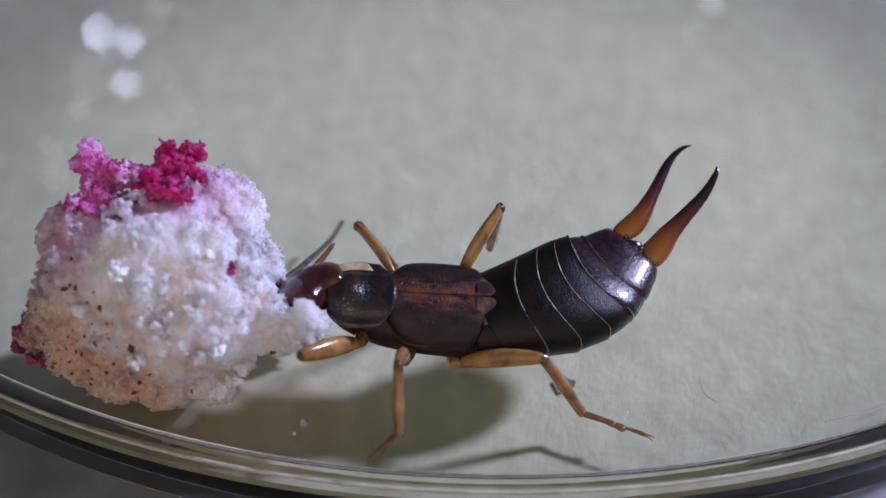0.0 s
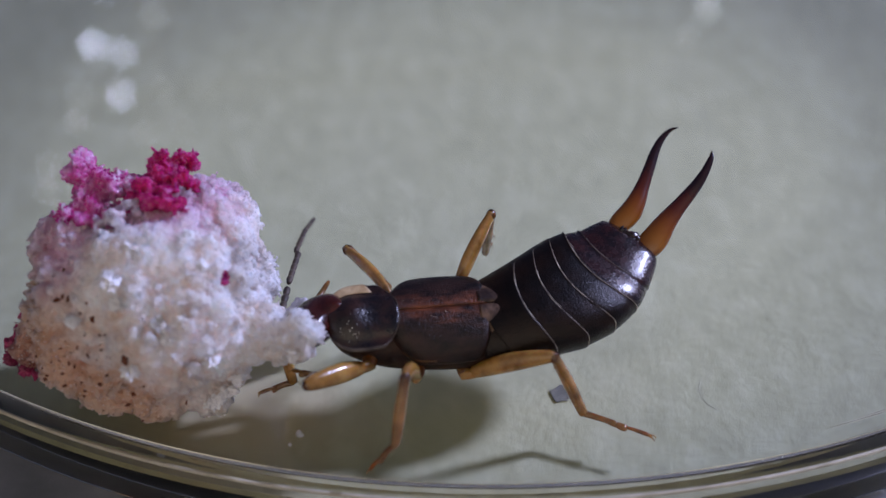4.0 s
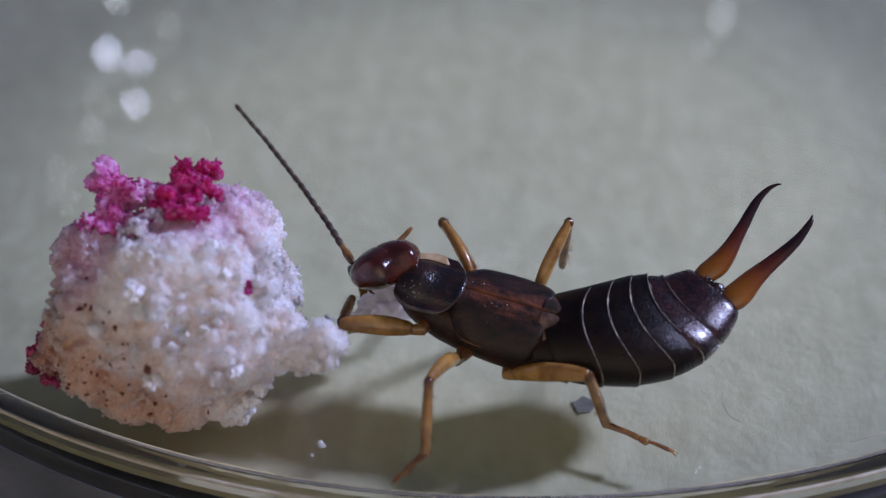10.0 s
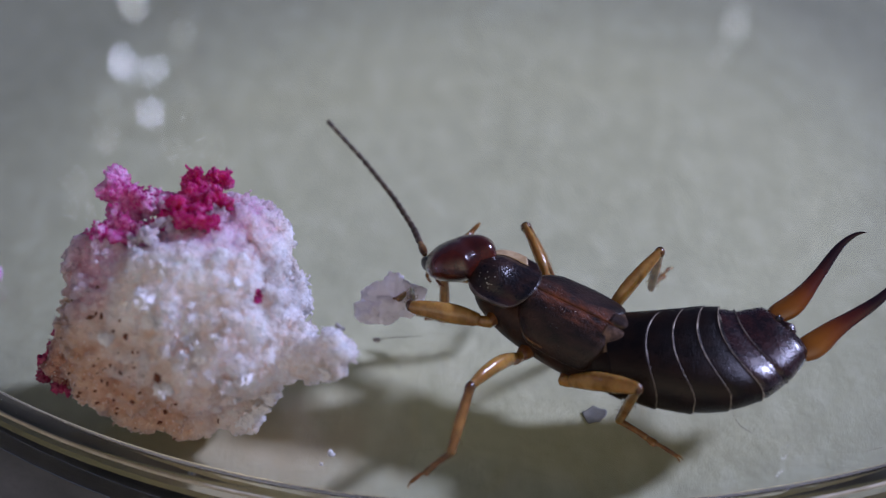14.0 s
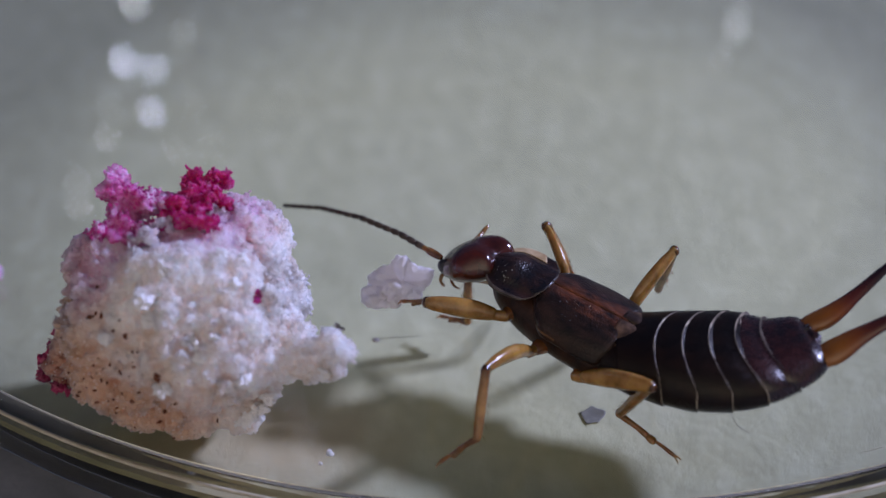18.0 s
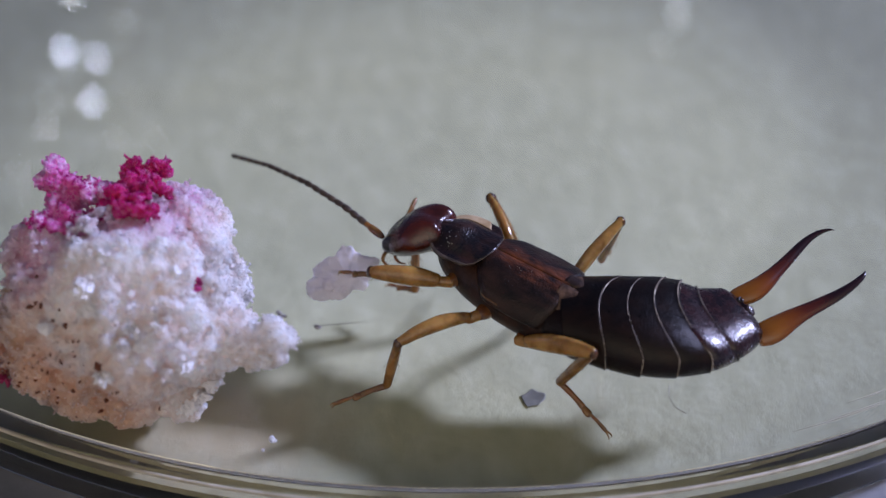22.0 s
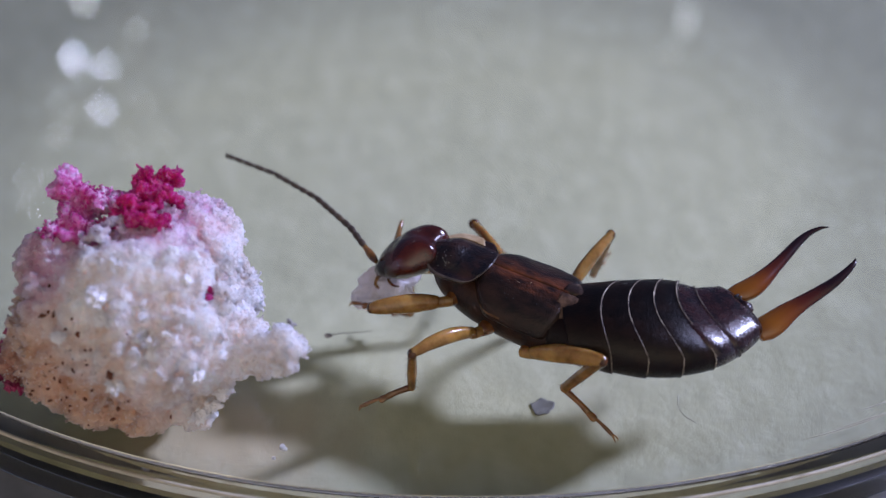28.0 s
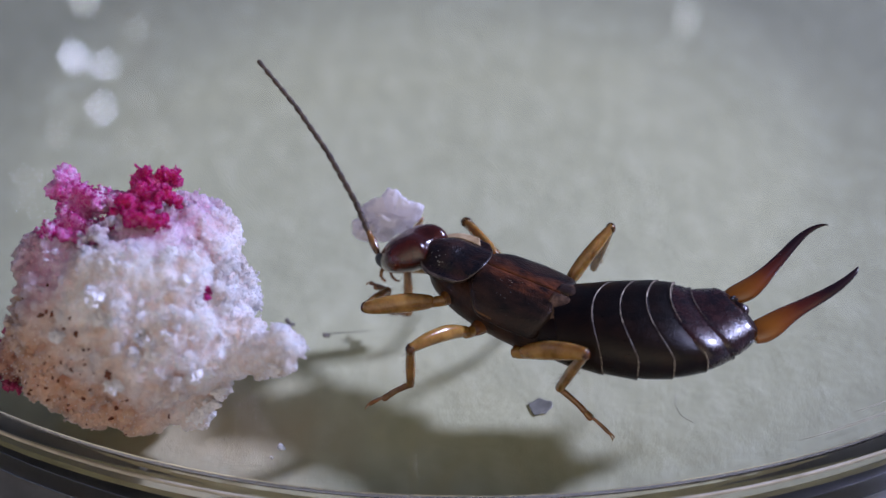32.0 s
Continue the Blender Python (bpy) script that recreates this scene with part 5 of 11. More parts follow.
    walk(segments[0], [
        (0, at(-2.6, 0, 0.05, 0, -0.5, 7)), (0.5, at(-2.6, 0, 0.05, 0, -0.5, 7.2)), (1, at(-2.6, 0, 0.05, 0, -0.3, 7.1)), (1.5, at(-2.6, 0, 0.05, 0, -0.4, 7.1)),
        (2, at(-2.6, 0, 0.05, 0, -0.5, 7.1)), (2.5, at(-2.6, 0, 0.05, 0, -0.6, 7)), (3, at(-2.6, 0, 0.05, 0, -0.3, 6.8)), (3.5, at(-2.6, 0, 0.05, 0, 0.1, 6.5)),
        (5.5, at(-2.6, 0, 0.05, 0, -0.1, 6.2)), (6, at(-2.6, 0, 0.05, 0, 0.2, 6.4)), (6.5, at(-2.6, 0, 0.05, 0, 0.2, 7.2)), (7, at(-2.6, 0, 0.05, 0, 0.3, 7.9)),
        (7.5, at(-2.6, 0, 0.05, 0, 0.3, 8)), (8, at(-2.6, 0, 0.05, 0, 0.2, 8)), (8.5, at(-2.6, 0, 0.05, 0, 0.2, 8.2)), (9, at(-2.6, 0, 0.05, 0, 0.3, 8.3)),
        (9.5, at(-2.6, 0, 0.05, 0, 0.5, 8.4)), (10, at(-2.6, 0, 0.05, 0, 0.4, 8.4)), (10.5, at(-2.6, 0, 0.05, 0, 0.5, 8.3)), (11, at(-2.6, 0, 0.05, 0, 0.3, 8.2)),
        (11.5, at(-2.6, 0, 0.05, 0, 0.5, 8.2)), (12, at(-2.6, 0, 0.05, 0, 0.6, 8.3)), (12.5, at(-2.6, 0, 0.05, 0, 1, 8.7)), (13, at(-2.6, 0, 0.05, 0, 1, 8.7)),
        (13.5, at(-2.6, 0, 0.05, 0, 1, 8.7)), (14, at(-2.6, 0, 0.05, 0, 1, 8.9)), (14.5, at(-2.6, 0, 0.05, 0, 1.1, 8.7)), (16.5, at(-2.6, 0, 0.05, 0, 2.4, 7)),
        (17, at(-2.6, 0, 0.05, 0, 2.7, 6.6)), (17.5, at(-2.6, 0, 0.05, 0, 2.6, 6.7)), (18, at(-2.6, 0, 0.05, 0, 2.6, 6.9)), (18.5, at(-2.6, 0, 0.05, 0, 0.5, 8)),
        (19, at(-2.6, 0, 0.05, 0, 0.1, 8.2)), (19.5, at(-2.6, 0, 0.05, 0, 0, 8.3)), (20, at(-2.6, 0, 0.05, 0, -0.2, 8.3)), (20.5, at(-2.6, 0, 0.05, 0, -0.2, 8.4)),
        (21, at(-2.6, 0, 0.05, 0, -0.2, 8.4)), (21.5, at(-2.6, 0, 0.05, 0, -0.3, 8.5)), (22, at(-2.6, 0, 0.05, 0, -0.2, 8.6)), (22.5, at(-2.6, 0, 0.05, 0, -0.1, 8.4)),
        (23, at(-2.6, 0, 0.05, 0, -0.1, 8.2)), (23.5, at(-2.6, 0, 0.05, 0, -0.1, 8.2)), (24, at(-2.6, 0, 0.05, 0, -0.1, 8.2)), (24.5, at(-2.6, 0, 0.05, 0, -0.1, 8.2)),
        (25, at(-2.6, 0, 0.05, 0, -0.1, 8.3)), (25.5, at(-2.6, 0, 0.05, 0, -0.3, 8.2)), (27.5, at(-2.6, 0, 0.05, 0, -0.3, 8.3)), (28, at(-2.6, 0, 0.05, 0, -0.2, 8.2)),
        (28.5, at(-2.6, 0, 0.05, 0, -0.2, 8.1)), (29, at(-2.6, 0, 0.05, 0, -0.2, 8)), (29.5, at(-2.6, 0, 0.05, 0, -0.1, 7.9)), (30, at(-2.6, 0, 0.05, 0, -0.1, 8)),
        (30.5, at(-2.6, 0, 0.05, 0, -0.2, 8)), (31, at(-2.6, 0, 0.05, 0, -0.1, 8.1)), (31.5, at(-2.6, 0, 0.05, 0, -0.4, 8.2)), (32, at(-2.6, 0, 0.05, 0, -0.3, 8.2)),
    ])
    walk(segments[1], [
        (0, at(-3.34, -0.09, 0.04, -0.1, -0.9, 14.1)), (0.5, at(-3.34, -0.09, 0.04, -0.1, -1, 14.4)), (1, at(-3.34, -0.09, 0.05, -0, -0.7, 14.3)), (1.5, at(-3.34, -0.09, 0.04, -0, -0.8, 14.3)),
        (2, at(-3.34, -0.09, 0.04, -0.1, -1.1, 14.2)), (2.5, at(-3.34, -0.09, 0.04, -0.1, -1.3, 13.9)), (3, at(-3.34, -0.09, 0.05, -0, -0.5, 13.6)), (3.5, at(-3.35, -0.08, 0.05, 0, 0.1, 13)),
        (5.5, at(-3.35, -0.08, 0.05, -0, -0.2, 12.3)), (6, at(-3.35, -0.08, 0.05, 0, 0.3, 12.9)), (6.5, at(-3.34, -0.09, 0.05, 0, 0.3, 14.5)), (7, at(-3.34, -0.1, 0.05, 0, 0.6, 15.8)),
        (7.5, at(-3.34, -0.1, 0.05, 0, 0.5, 15.9)), (8, at(-3.34, -0.1, 0.05, 0, 0.4, 16)), (8.5, at(-3.34, -0.11, 0.05, 0, 0.3, 16.4)), (9, at(-3.34, -0.11, 0.05, 0, 0.6, 16.6)),
        (9.5, at(-3.34, -0.11, 0.06, 0.1, 1, 16.8)), (10, at(-3.34, -0.11, 0.06, 0.1, 0.8, 16.8)), (10.5, at(-3.34, -0.11, 0.06, 0.1, 0.9, 16.5)), (11, at(-3.34, -0.11, 0.05, 0, 0.5, 16.5)),
        (11.5, at(-3.34, -0.11, 0.06, 0.1, 1, 16.4)), (12, at(-3.34, -0.11, 0.06, 0.1, 1.3, 16.6)), (12.5, at(-3.34, -0.11, 0.06, 0.1, 1.9, 17.4)), (13, at(-3.34, -0.11, 0.06, 0.1, 1.9, 17.3)),
        (13.5, at(-3.34, -0.11, 0.06, 0.1, 1.9, 17.3)), (14, at(-3.34, -0.12, 0.06, 0.2, 2, 17.7)), (14.5, at(-3.34, -0.11, 0.06, 0.2, 2.2, 17.5)), (16.5, at(-3.34, -0.09, 0.08, 0.3, 4.8, 14)),
        (17, at(-3.34, -0.09, 0.09, 0.3, 5.4, 13.2)), (17.5, at(-3.34, -0.09, 0.08, 0.3, 5.2, 13.5)), (18, at(-3.34, -0.09, 0.08, 0.3, 5.1, 13.8)), (18.5, at(-3.34, -0.1, 0.06, 0.1, 1.1, 16)),
        (19, at(-3.34, -0.11, 0.05, 0, 0.2, 16.4)), (19.5, at(-3.34, -0.11, 0.05, 0, 0, 16.7)), (20, at(-3.34, -0.11, 0.05, -0, -0.5, 16.7)), (20.5, at(-3.34, -0.11, 0.05, -0, -0.5, 16.8)),
        (21, at(-3.34, -0.11, 0.05, -0, -0.4, 16.8)), (21.5, at(-3.34, -0.11, 0.05, -0, -0.5, 17.1)), (22, at(-3.34, -0.11, 0.05, -0, -0.4, 17.1)), (22.5, at(-3.34, -0.11, 0.05, -0, -0.1, 16.9)),
        (23, at(-3.34, -0.11, 0.05, -0, -0.2, 16.5)), (23.5, at(-3.34, -0.11, 0.05, -0, -0.2, 16.5)), (24, at(-3.34, -0.11, 0.05, -0, -0.1, 16.5)), (24.5, at(-3.34, -0.11, 0.05, -0, -0.2, 16.4)),
        (25, at(-3.34, -0.11, 0.05, -0, -0.3, 16.5)), (25.5, at(-3.34, -0.11, 0.05, -0, -0.6, 16.5)), (27.5, at(-3.34, -0.11, 0.05, -0, -0.6, 16.5)), (28, at(-3.34, -0.11, 0.05, -0, -0.5, 16.4)),
        (28.5, at(-3.34, -0.11, 0.05, -0, -0.5, 16.2)), (29, at(-3.34, -0.1, 0.05, -0, -0.4, 16)), (29.5, at(-3.34, -0.1, 0.05, -0, -0.1, 15.8)), (30, at(-3.34, -0.1, 0.05, -0, -0.2, 16)),
        (30.5, at(-3.34, -0.1, 0.05, -0, -0.4, 16.1)), (31, at(-3.34, -0.11, 0.05, -0, -0.3, 16.1)), (31.5, at(-3.34, -0.11, 0.05, -0.1, -0.7, 16.3)), (32, at(-3.34, -0.11, 0.05, -0, -0.6, 16.4)),
    ])
    walk(segments[2], [
        (0, at(-4.07, -0.27, 0.03, -0.2, -1.4, 21.1)), (0.5, at(-4.07, -0.28, 0.03, -0.2, -1.5, 21.6)), (1, at(-4.07, -0.28, 0.04, -0.1, -1, 21.4)), (1.5, at(-4.07, -0.28, 0.03, -0.1, -1.2, 21.4)),
        (2, at(-4.07, -0.28, 0.03, -0.2, -1.6, 21.3)), (2.5, at(-4.07, -0.27, 0.03, -0.2, -1.9, 20.9)), (3, at(-4.07, -0.27, 0.04, -0.1, -0.7, 20.4)), (3.5, at(-4.08, -0.25, 0.05, 0, 0.2, 19.5)),
        (5.5, at(-4.08, -0.24, 0.05, -0, -0.2, 18.5)), (6, at(-4.08, -0.25, 0.06, 0.1, 0.5, 19.3)), (6.5, at(-4.07, -0.28, 0.06, 0.1, 0.5, 21.7)), (7, at(-4.06, -0.31, 0.06, 0.1, 0.9, 23.7)),
        (7.5, at(-4.06, -0.31, 0.06, 0.1, 0.7, 23.9)), (8, at(-4.06, -0.31, 0.06, 0.1, 0.6, 24.1)), (8.5, at(-4.06, -0.32, 0.06, 0.1, 0.5, 24.6)), (9, at(-4.06, -0.32, 0.06, 0.1, 0.8, 24.9)),
        (9.5, at(-4.06, -0.33, 0.07, 0.2, 1.5, 25.3)), (10, at(-4.06, -0.33, 0.07, 0.2, 1.2, 25.2)), (10.5, at(-4.06, -0.32, 0.07, 0.2, 1.4, 24.8)), (11, at(-4.06, -0.32, 0.06, 0.1, 0.8, 24.7)),
        (11.5, at(-4.06, -0.32, 0.07, 0.2, 1.6, 24.6)), (12, at(-4.06, -0.32, 0.08, 0.3, 1.9, 24.9)), (12.5, at(-4.06, -0.34, 0.09, 0.4, 2.8, 26)), (13, at(-4.06, -0.34, 0.09, 0.4, 2.9, 26)),
        (13.5, at(-4.06, -0.34, 0.09, 0.4, 2.8, 26)), (14, at(-4.05, -0.34, 0.09, 0.5, 2.9, 26.6)), (14.5, at(-4.06, -0.34, 0.09, 0.5, 3.2, 26.3)), (16.5, at(-4.07, -0.27, 0.15, 0.9, 7.2, 21)),
        (17, at(-4.07, -0.26, 0.16, 0.9, 8, 19.9)), (17.5, at(-4.07, -0.26, 0.15, 0.9, 7.7, 20.3)), (18, at(-4.07, -0.27, 0.15, 0.9, 7.6, 20.8)), (18.5, at(-4.06, -0.31, 0.07, 0.2, 1.6, 24)),
        (19, at(-4.06, -0.32, 0.05, 0, 0.3, 24.7)), (19.5, at(-4.06, -0.32, 0.05, 0, 0, 25)), (20, at(-4.06, -0.32, 0.04, -0.1, -0.7, 25)), (20.5, at(-4.06, -0.33, 0.04, -0.1, -0.7, 25.1)),
        (21, at(-4.06, -0.33, 0.04, -0.1, -0.6, 25.2)), (21.5, at(-4.06, -0.33, 0.04, -0.1, -0.8, 25.6)), (22, at(-4.06, -0.33, 0.04, -0.1, -0.5, 25.7)), (22.5, at(-4.06, -0.33, 0.05, -0, -0.2, 25.3)),
        (23, at(-4.06, -0.32, 0.05, -0, -0.3, 24.7)), (23.5, at(-4.06, -0.32, 0.05, -0, -0.2, 24.7)), (24, at(-4.06, -0.32, 0.05, -0, -0.2, 24.7)), (24.5, at(-4.06, -0.32, 0.05, -0.1, -0.4, 24.7)),
        (25, at(-4.06, -0.32, 0.04, -0.1, -0.4, 24.8)), (25.5, at(-4.06, -0.32, 0.04, -0.1, -0.9, 24.7)), (27.5, at(-4.06, -0.32, 0.04, -0.1, -0.9, 24.8)), (28, at(-4.06, -0.32, 0.04, -0.1, -0.7, 24.6)),
        (28.5, at(-4.06, -0.31, 0.04, -0.1, -0.7, 24.3)), (29, at(-4.06, -0.31, 0.04, -0.1, -0.6, 24)), (29.5, at(-4.06, -0.31, 0.05, -0, -0.2, 23.7)), (30, at(-4.06, -0.31, 0.05, -0, -0.3, 24.1)),
        (30.5, at(-4.06, -0.31, 0.04, -0.1, -0.6, 24.1)), (31, at(-4.06, -0.31, 0.04, -0.1, -0.4, 24.2)), (31.5, at(-4.06, -0.32, 0.04, -0.2, -1.1, 24.5)), (32, at(-4.06, -0.32, 0.04, -0.1, -0.8, 24.6)),
    ])
    walk(segments[3], [
        (0, at(-4.77, -0.54, 0.01, -0.3, -1.8, 28.2)), (0.5, at(-4.77, -0.56, 0.01, -0.4, -2, 28.8)), (1, at(-4.77, -0.55, 0.02, -0.2, -1.3, 28.5)), (1.5, at(-4.77, -0.55, 0.02, -0.3, -1.6, 28.6)),
        (2, at(-4.77, -0.55, 0.01, -0.4, -2.1, 28.3)), (2.5, at(-4.77, -0.54, 0, -0.5, -2.5, 27.8)), (3, at(-4.78, -0.53, 0.03, -0.2, -1, 27.2)), (3.5, at(-4.78, -0.5, 0.05, 0, 0.2, 26)),
        (5.5, at(-4.79, -0.48, 0.04, -0.1, -0.3, 24.6)), (6, at(-4.78, -0.5, 0.06, 0.1, 0.6, 25.7)), (6.5, at(-4.77, -0.56, 0.06, 0.1, 0.6, 28.9)), (7, at(-4.75, -0.61, 0.07, 0.3, 1.2, 31.7)),
        (7.5, at(-4.75, -0.61, 0.07, 0.2, 1, 31.8)), (8, at(-4.75, -0.62, 0.06, 0.2, 0.7, 32.1)), (8.5, at(-4.74, -0.63, 0.06, 0.1, 0.6, 32.8)), (9, at(-4.74, -0.64, 0.07, 0.2, 1.1, 33.1)),
        (9.5, at(-4.74, -0.65, 0.09, 0.4, 1.9, 33.7)), (10, at(-4.74, -0.65, 0.08, 0.3, 1.6, 33.6)), (10.5, at(-4.74, -0.64, 0.09, 0.4, 1.8, 33.1)), (11, at(-4.74, -0.63, 0.07, 0.2, 1, 32.9)),
        (11.5, at(-4.74, -0.63, 0.09, 0.4, 2, 32.8)), (12, at(-4.74, -0.64, 0.1, 0.5, 2.5, 33.3)), (12.5, at(-4.73, -0.67, 0.12, 0.8, 3.7, 34.7)), (13, at(-4.73, -0.66, 0.13, 0.9, 3.8, 34.7)),
        (13.5, at(-4.73, -0.67, 0.12, 0.9, 3.7, 34.7)), (14, at(-4.72, -0.68, 0.13, 0.9, 3.8, 35.5)), (14.5, at(-4.73, -0.67, 0.14, 1, 4.2, 35.1)), (16.5, at(-4.76, -0.54, 0.24, 1.8, 9.5, 28.1)),
        (17, at(-4.77, -0.51, 0.26, 1.9, 10.5, 26.6)), (17.5, at(-4.77, -0.52, 0.25, 1.8, 10.1, 27.1)), (18, at(-4.76, -0.53, 0.25, 1.9, 10, 27.8)), (18.5, at(-4.75, -0.62, 0.09, 0.5, 2.1, 32)),
        (19, at(-4.74, -0.63, 0.06, 0.1, 0.3, 32.9)), (19.5, at(-4.74, -0.64, 0.05, 0, 0.1, 33.3)), (20, at(-4.74, -0.64, 0.03, -0.2, -0.9, 33.4)), (20.5, at(-4.74, -0.64, 0.03, -0.2, -0.9, 33.5)),
        (21, at(-4.74, -0.65, 0.04, -0.2, -0.7, 33.6)), (21.5, at(-4.73, -0.66, 0.03, -0.2, -1, 34.2)), (22, at(-4.73, -0.66, 0.04, -0.2, -0.7, 34.2)), (22.5, at(-4.74, -0.65, 0.04, -0.1, -0.3, 33.8)),
        (23, at(-4.74, -0.63, 0.04, -0.1, -0.4, 32.9)), (23.5, at(-4.74, -0.63, 0.04, -0.1, -0.3, 32.9)), (24, at(-4.74, -0.63, 0.05, -0, -0.2, 33)), (24.5, at(-4.74, -0.63, 0.04, -0.1, -0.5, 32.9)),
        (25, at(-4.74, -0.63, 0.04, -0.1, -0.5, 33)), (25.5, at(-4.74, -0.63, 0.03, -0.3, -1.2, 32.9)), (27.5, at(-4.74, -0.64, 0.03, -0.2, -1.1, 33.1)), (28, at(-4.74, -0.63, 0.03, -0.2, -0.9, 32.8)),
        (28.5, at(-4.75, -0.62, 0.03, -0.2, -1, 32.4)), (29, at(-4.75, -0.62, 0.03, -0.2, -0.8, 31.9)), (29.5, at(-4.75, -0.61, 0.04, -0.1, -0.3, 31.6)), (30, at(-4.75, -0.62, 0.04, -0.1, -0.3, 32.1)),
        (30.5, at(-4.75, -0.62, 0.04, -0.2, -0.7, 32.2)), (31, at(-4.75, -0.62, 0.04, -0.1, -0.5, 32.2)), (31.5, at(-4.74, -0.63, 0.02, -0.3, -1.4, 32.7)), (32, at(-4.74, -0.63, 0.03, -0.2, -1.1, 32.8)),
    ])
    walk(segments[4], [
        (0, at(-5.43, -0.9, -0.01, -0.6, -2.2, 35.2)), (0.5, at(-5.42, -0.92, -0.02, -0.6, -2.5, 36)), (1, at(-5.43, -0.91, 0.01, -0.4, -1.6, 35.7)), (1.5, at(-5.43, -0.91, -0, -0.5, -1.9, 35.7)),
        (2, at(-5.43, -0.9, -0.02, -0.7, -2.6, 35.4)), (2.5, at(-5.44, -0.89, -0.03, -0.8, -3, 34.8)), (3, at(-5.44, -0.87, 0.02, -0.3, -1.2, 34)), (3.5, at(-5.46, -0.83, 0.06, 0.1, 0.3, 32.5)),
        (5.5, at(-5.47, -0.79, 0.04, -0.1, -0.4, 30.8)), (6, at(-5.46, -0.82, 0.07, 0.2, 0.7, 32.1)), (6.5, at(-5.42, -0.92, 0.07, 0.2, 0.8, 36.2)), (7, at(-5.39, -1, 0.09, 0.4, 1.5, 39.6)),
        (7.5, at(-5.39, -1.01, 0.08, 0.3, 1.2, 39.8)), (8, at(-5.38, -1.02, 0.07, 0.3, 0.9, 40.1)), (8.5, at(-5.37, -1.04, 0.07, 0.2, 0.7, 41)), (9, at(-5.37, -1.05, 0.09, 0.4, 1.3, 41.4)),
        (9.5, at(-5.36, -1.06, 0.11, 0.7, 2.4, 42.1)), (10, at(-5.36, -1.06, 0.1, 0.6, 1.9, 42.1)), (10.5, at(-5.37, -1.04, 0.11, 0.7, 2.2, 41.3)), (11, at(-5.37, -1.04, 0.08, 0.4, 1.2, 41.1)),
        (11.5, at(-5.37, -1.04, 0.12, 0.7, 2.5, 41)), (12, at(-5.37, -1.05, 0.13, 0.9, 3, 41.6)), (12.5, at(-5.34, -1.09, 0.17, 1.4, 4.4, 43.5)), (13, at(-5.35, -1.09, 0.18, 1.4, 4.6, 43.4)),
        (13.5, at(-5.35, -1.09, 0.17, 1.4, 4.5, 43.4)), (14, at(-5.33, -1.11, 0.18, 1.5, 4.6, 44.4)), (14.5, at(-5.34, -1.1, 0.19, 1.6, 5.1, 43.9)), (16.5, at(-5.42, -0.89, 0.36, 2.9, 11.6, 35.3)),
        (17, at(-5.43, -0.84, 0.4, 3.1, 12.9, 33.5)), (17.5, at(-5.42, -0.86, 0.38, 3, 12.4, 34.1)), (18, at(-5.42, -0.88, 0.38, 3.1, 12.3, 35)), (18.5, at(-5.38, -1.01, 0.12, 0.7, 2.6, 40)),
        (19, at(-5.37, -1.04, 0.06, 0.1, 0.4, 41.1)), (19.5, at(-5.37, -1.05, 0.05, 0, 0.1, 41.6)), (20, at(-5.37, -1.05, 0.02, -0.3, -1.1, 41.8)), (20.5, at(-5.36, -1.06, 0.02, -0.3, -1.1, 41.9)),
        (21, at(-5.36, -1.06, 0.03, -0.3, -0.9, 42)), (21.5, at(-5.36, -1.08, 0.02, -0.4, -1.3, 42.7)), (22, at(-5.35, -1.08, 0.03, -0.3, -0.8, 42.8)), (22.5, at(-5.36, -1.07, 0.04, -0.1, -0.3, 42.2)),
        (23, at(-5.37, -1.04, 0.04, -0.1, -0.5, 41.2)), (23.5, at(-5.37, -1.04, 0.04, -0.1, -0.4, 41.1)), (24, at(-5.37, -1.04, 0.04, -0.1, -0.3, 41.2)), (24.5, at(-5.37, -1.04, 0.03, -0.2, -0.6, 41.1)),
        (25, at(-5.37, -1.04, 0.03, -0.2, -0.6, 41.3)), (25.5, at(-5.37, -1.04, 0.01, -0.4, -1.4, 41.2)), (27.5, at(-5.37, -1.05, 0.01, -0.4, -1.4, 41.4)), (28, at(-5.37, -1.04, 0.02, -0.3, -1.1, 41)),
        (28.5, at(-5.38, -1.02, 0.02, -0.3, -1.2, 40.4)), (29, at(-5.39, -1.01, 0.02, -0.3, -0.9, 39.9)), (29.5, at(-5.39, -1, 0.04, -0.1, -0.3, 39.5)), (30, at(-5.38, -1.02, 0.04, -0.1, -0.4, 40.1)),
        (30.5, at(-5.38, -1.02, 0.03, -0.3, -0.9, 40.2)), (31, at(-5.38, -1.02, 0.03, -0.2, -0.6, 40.3)), (31.5, at(-5.38, -1.03, 0, -0.5, -1.7, 40.9)), (32, at(-5.37, -1.04, 0.01, -0.4, -1.3, 41)),
    ])
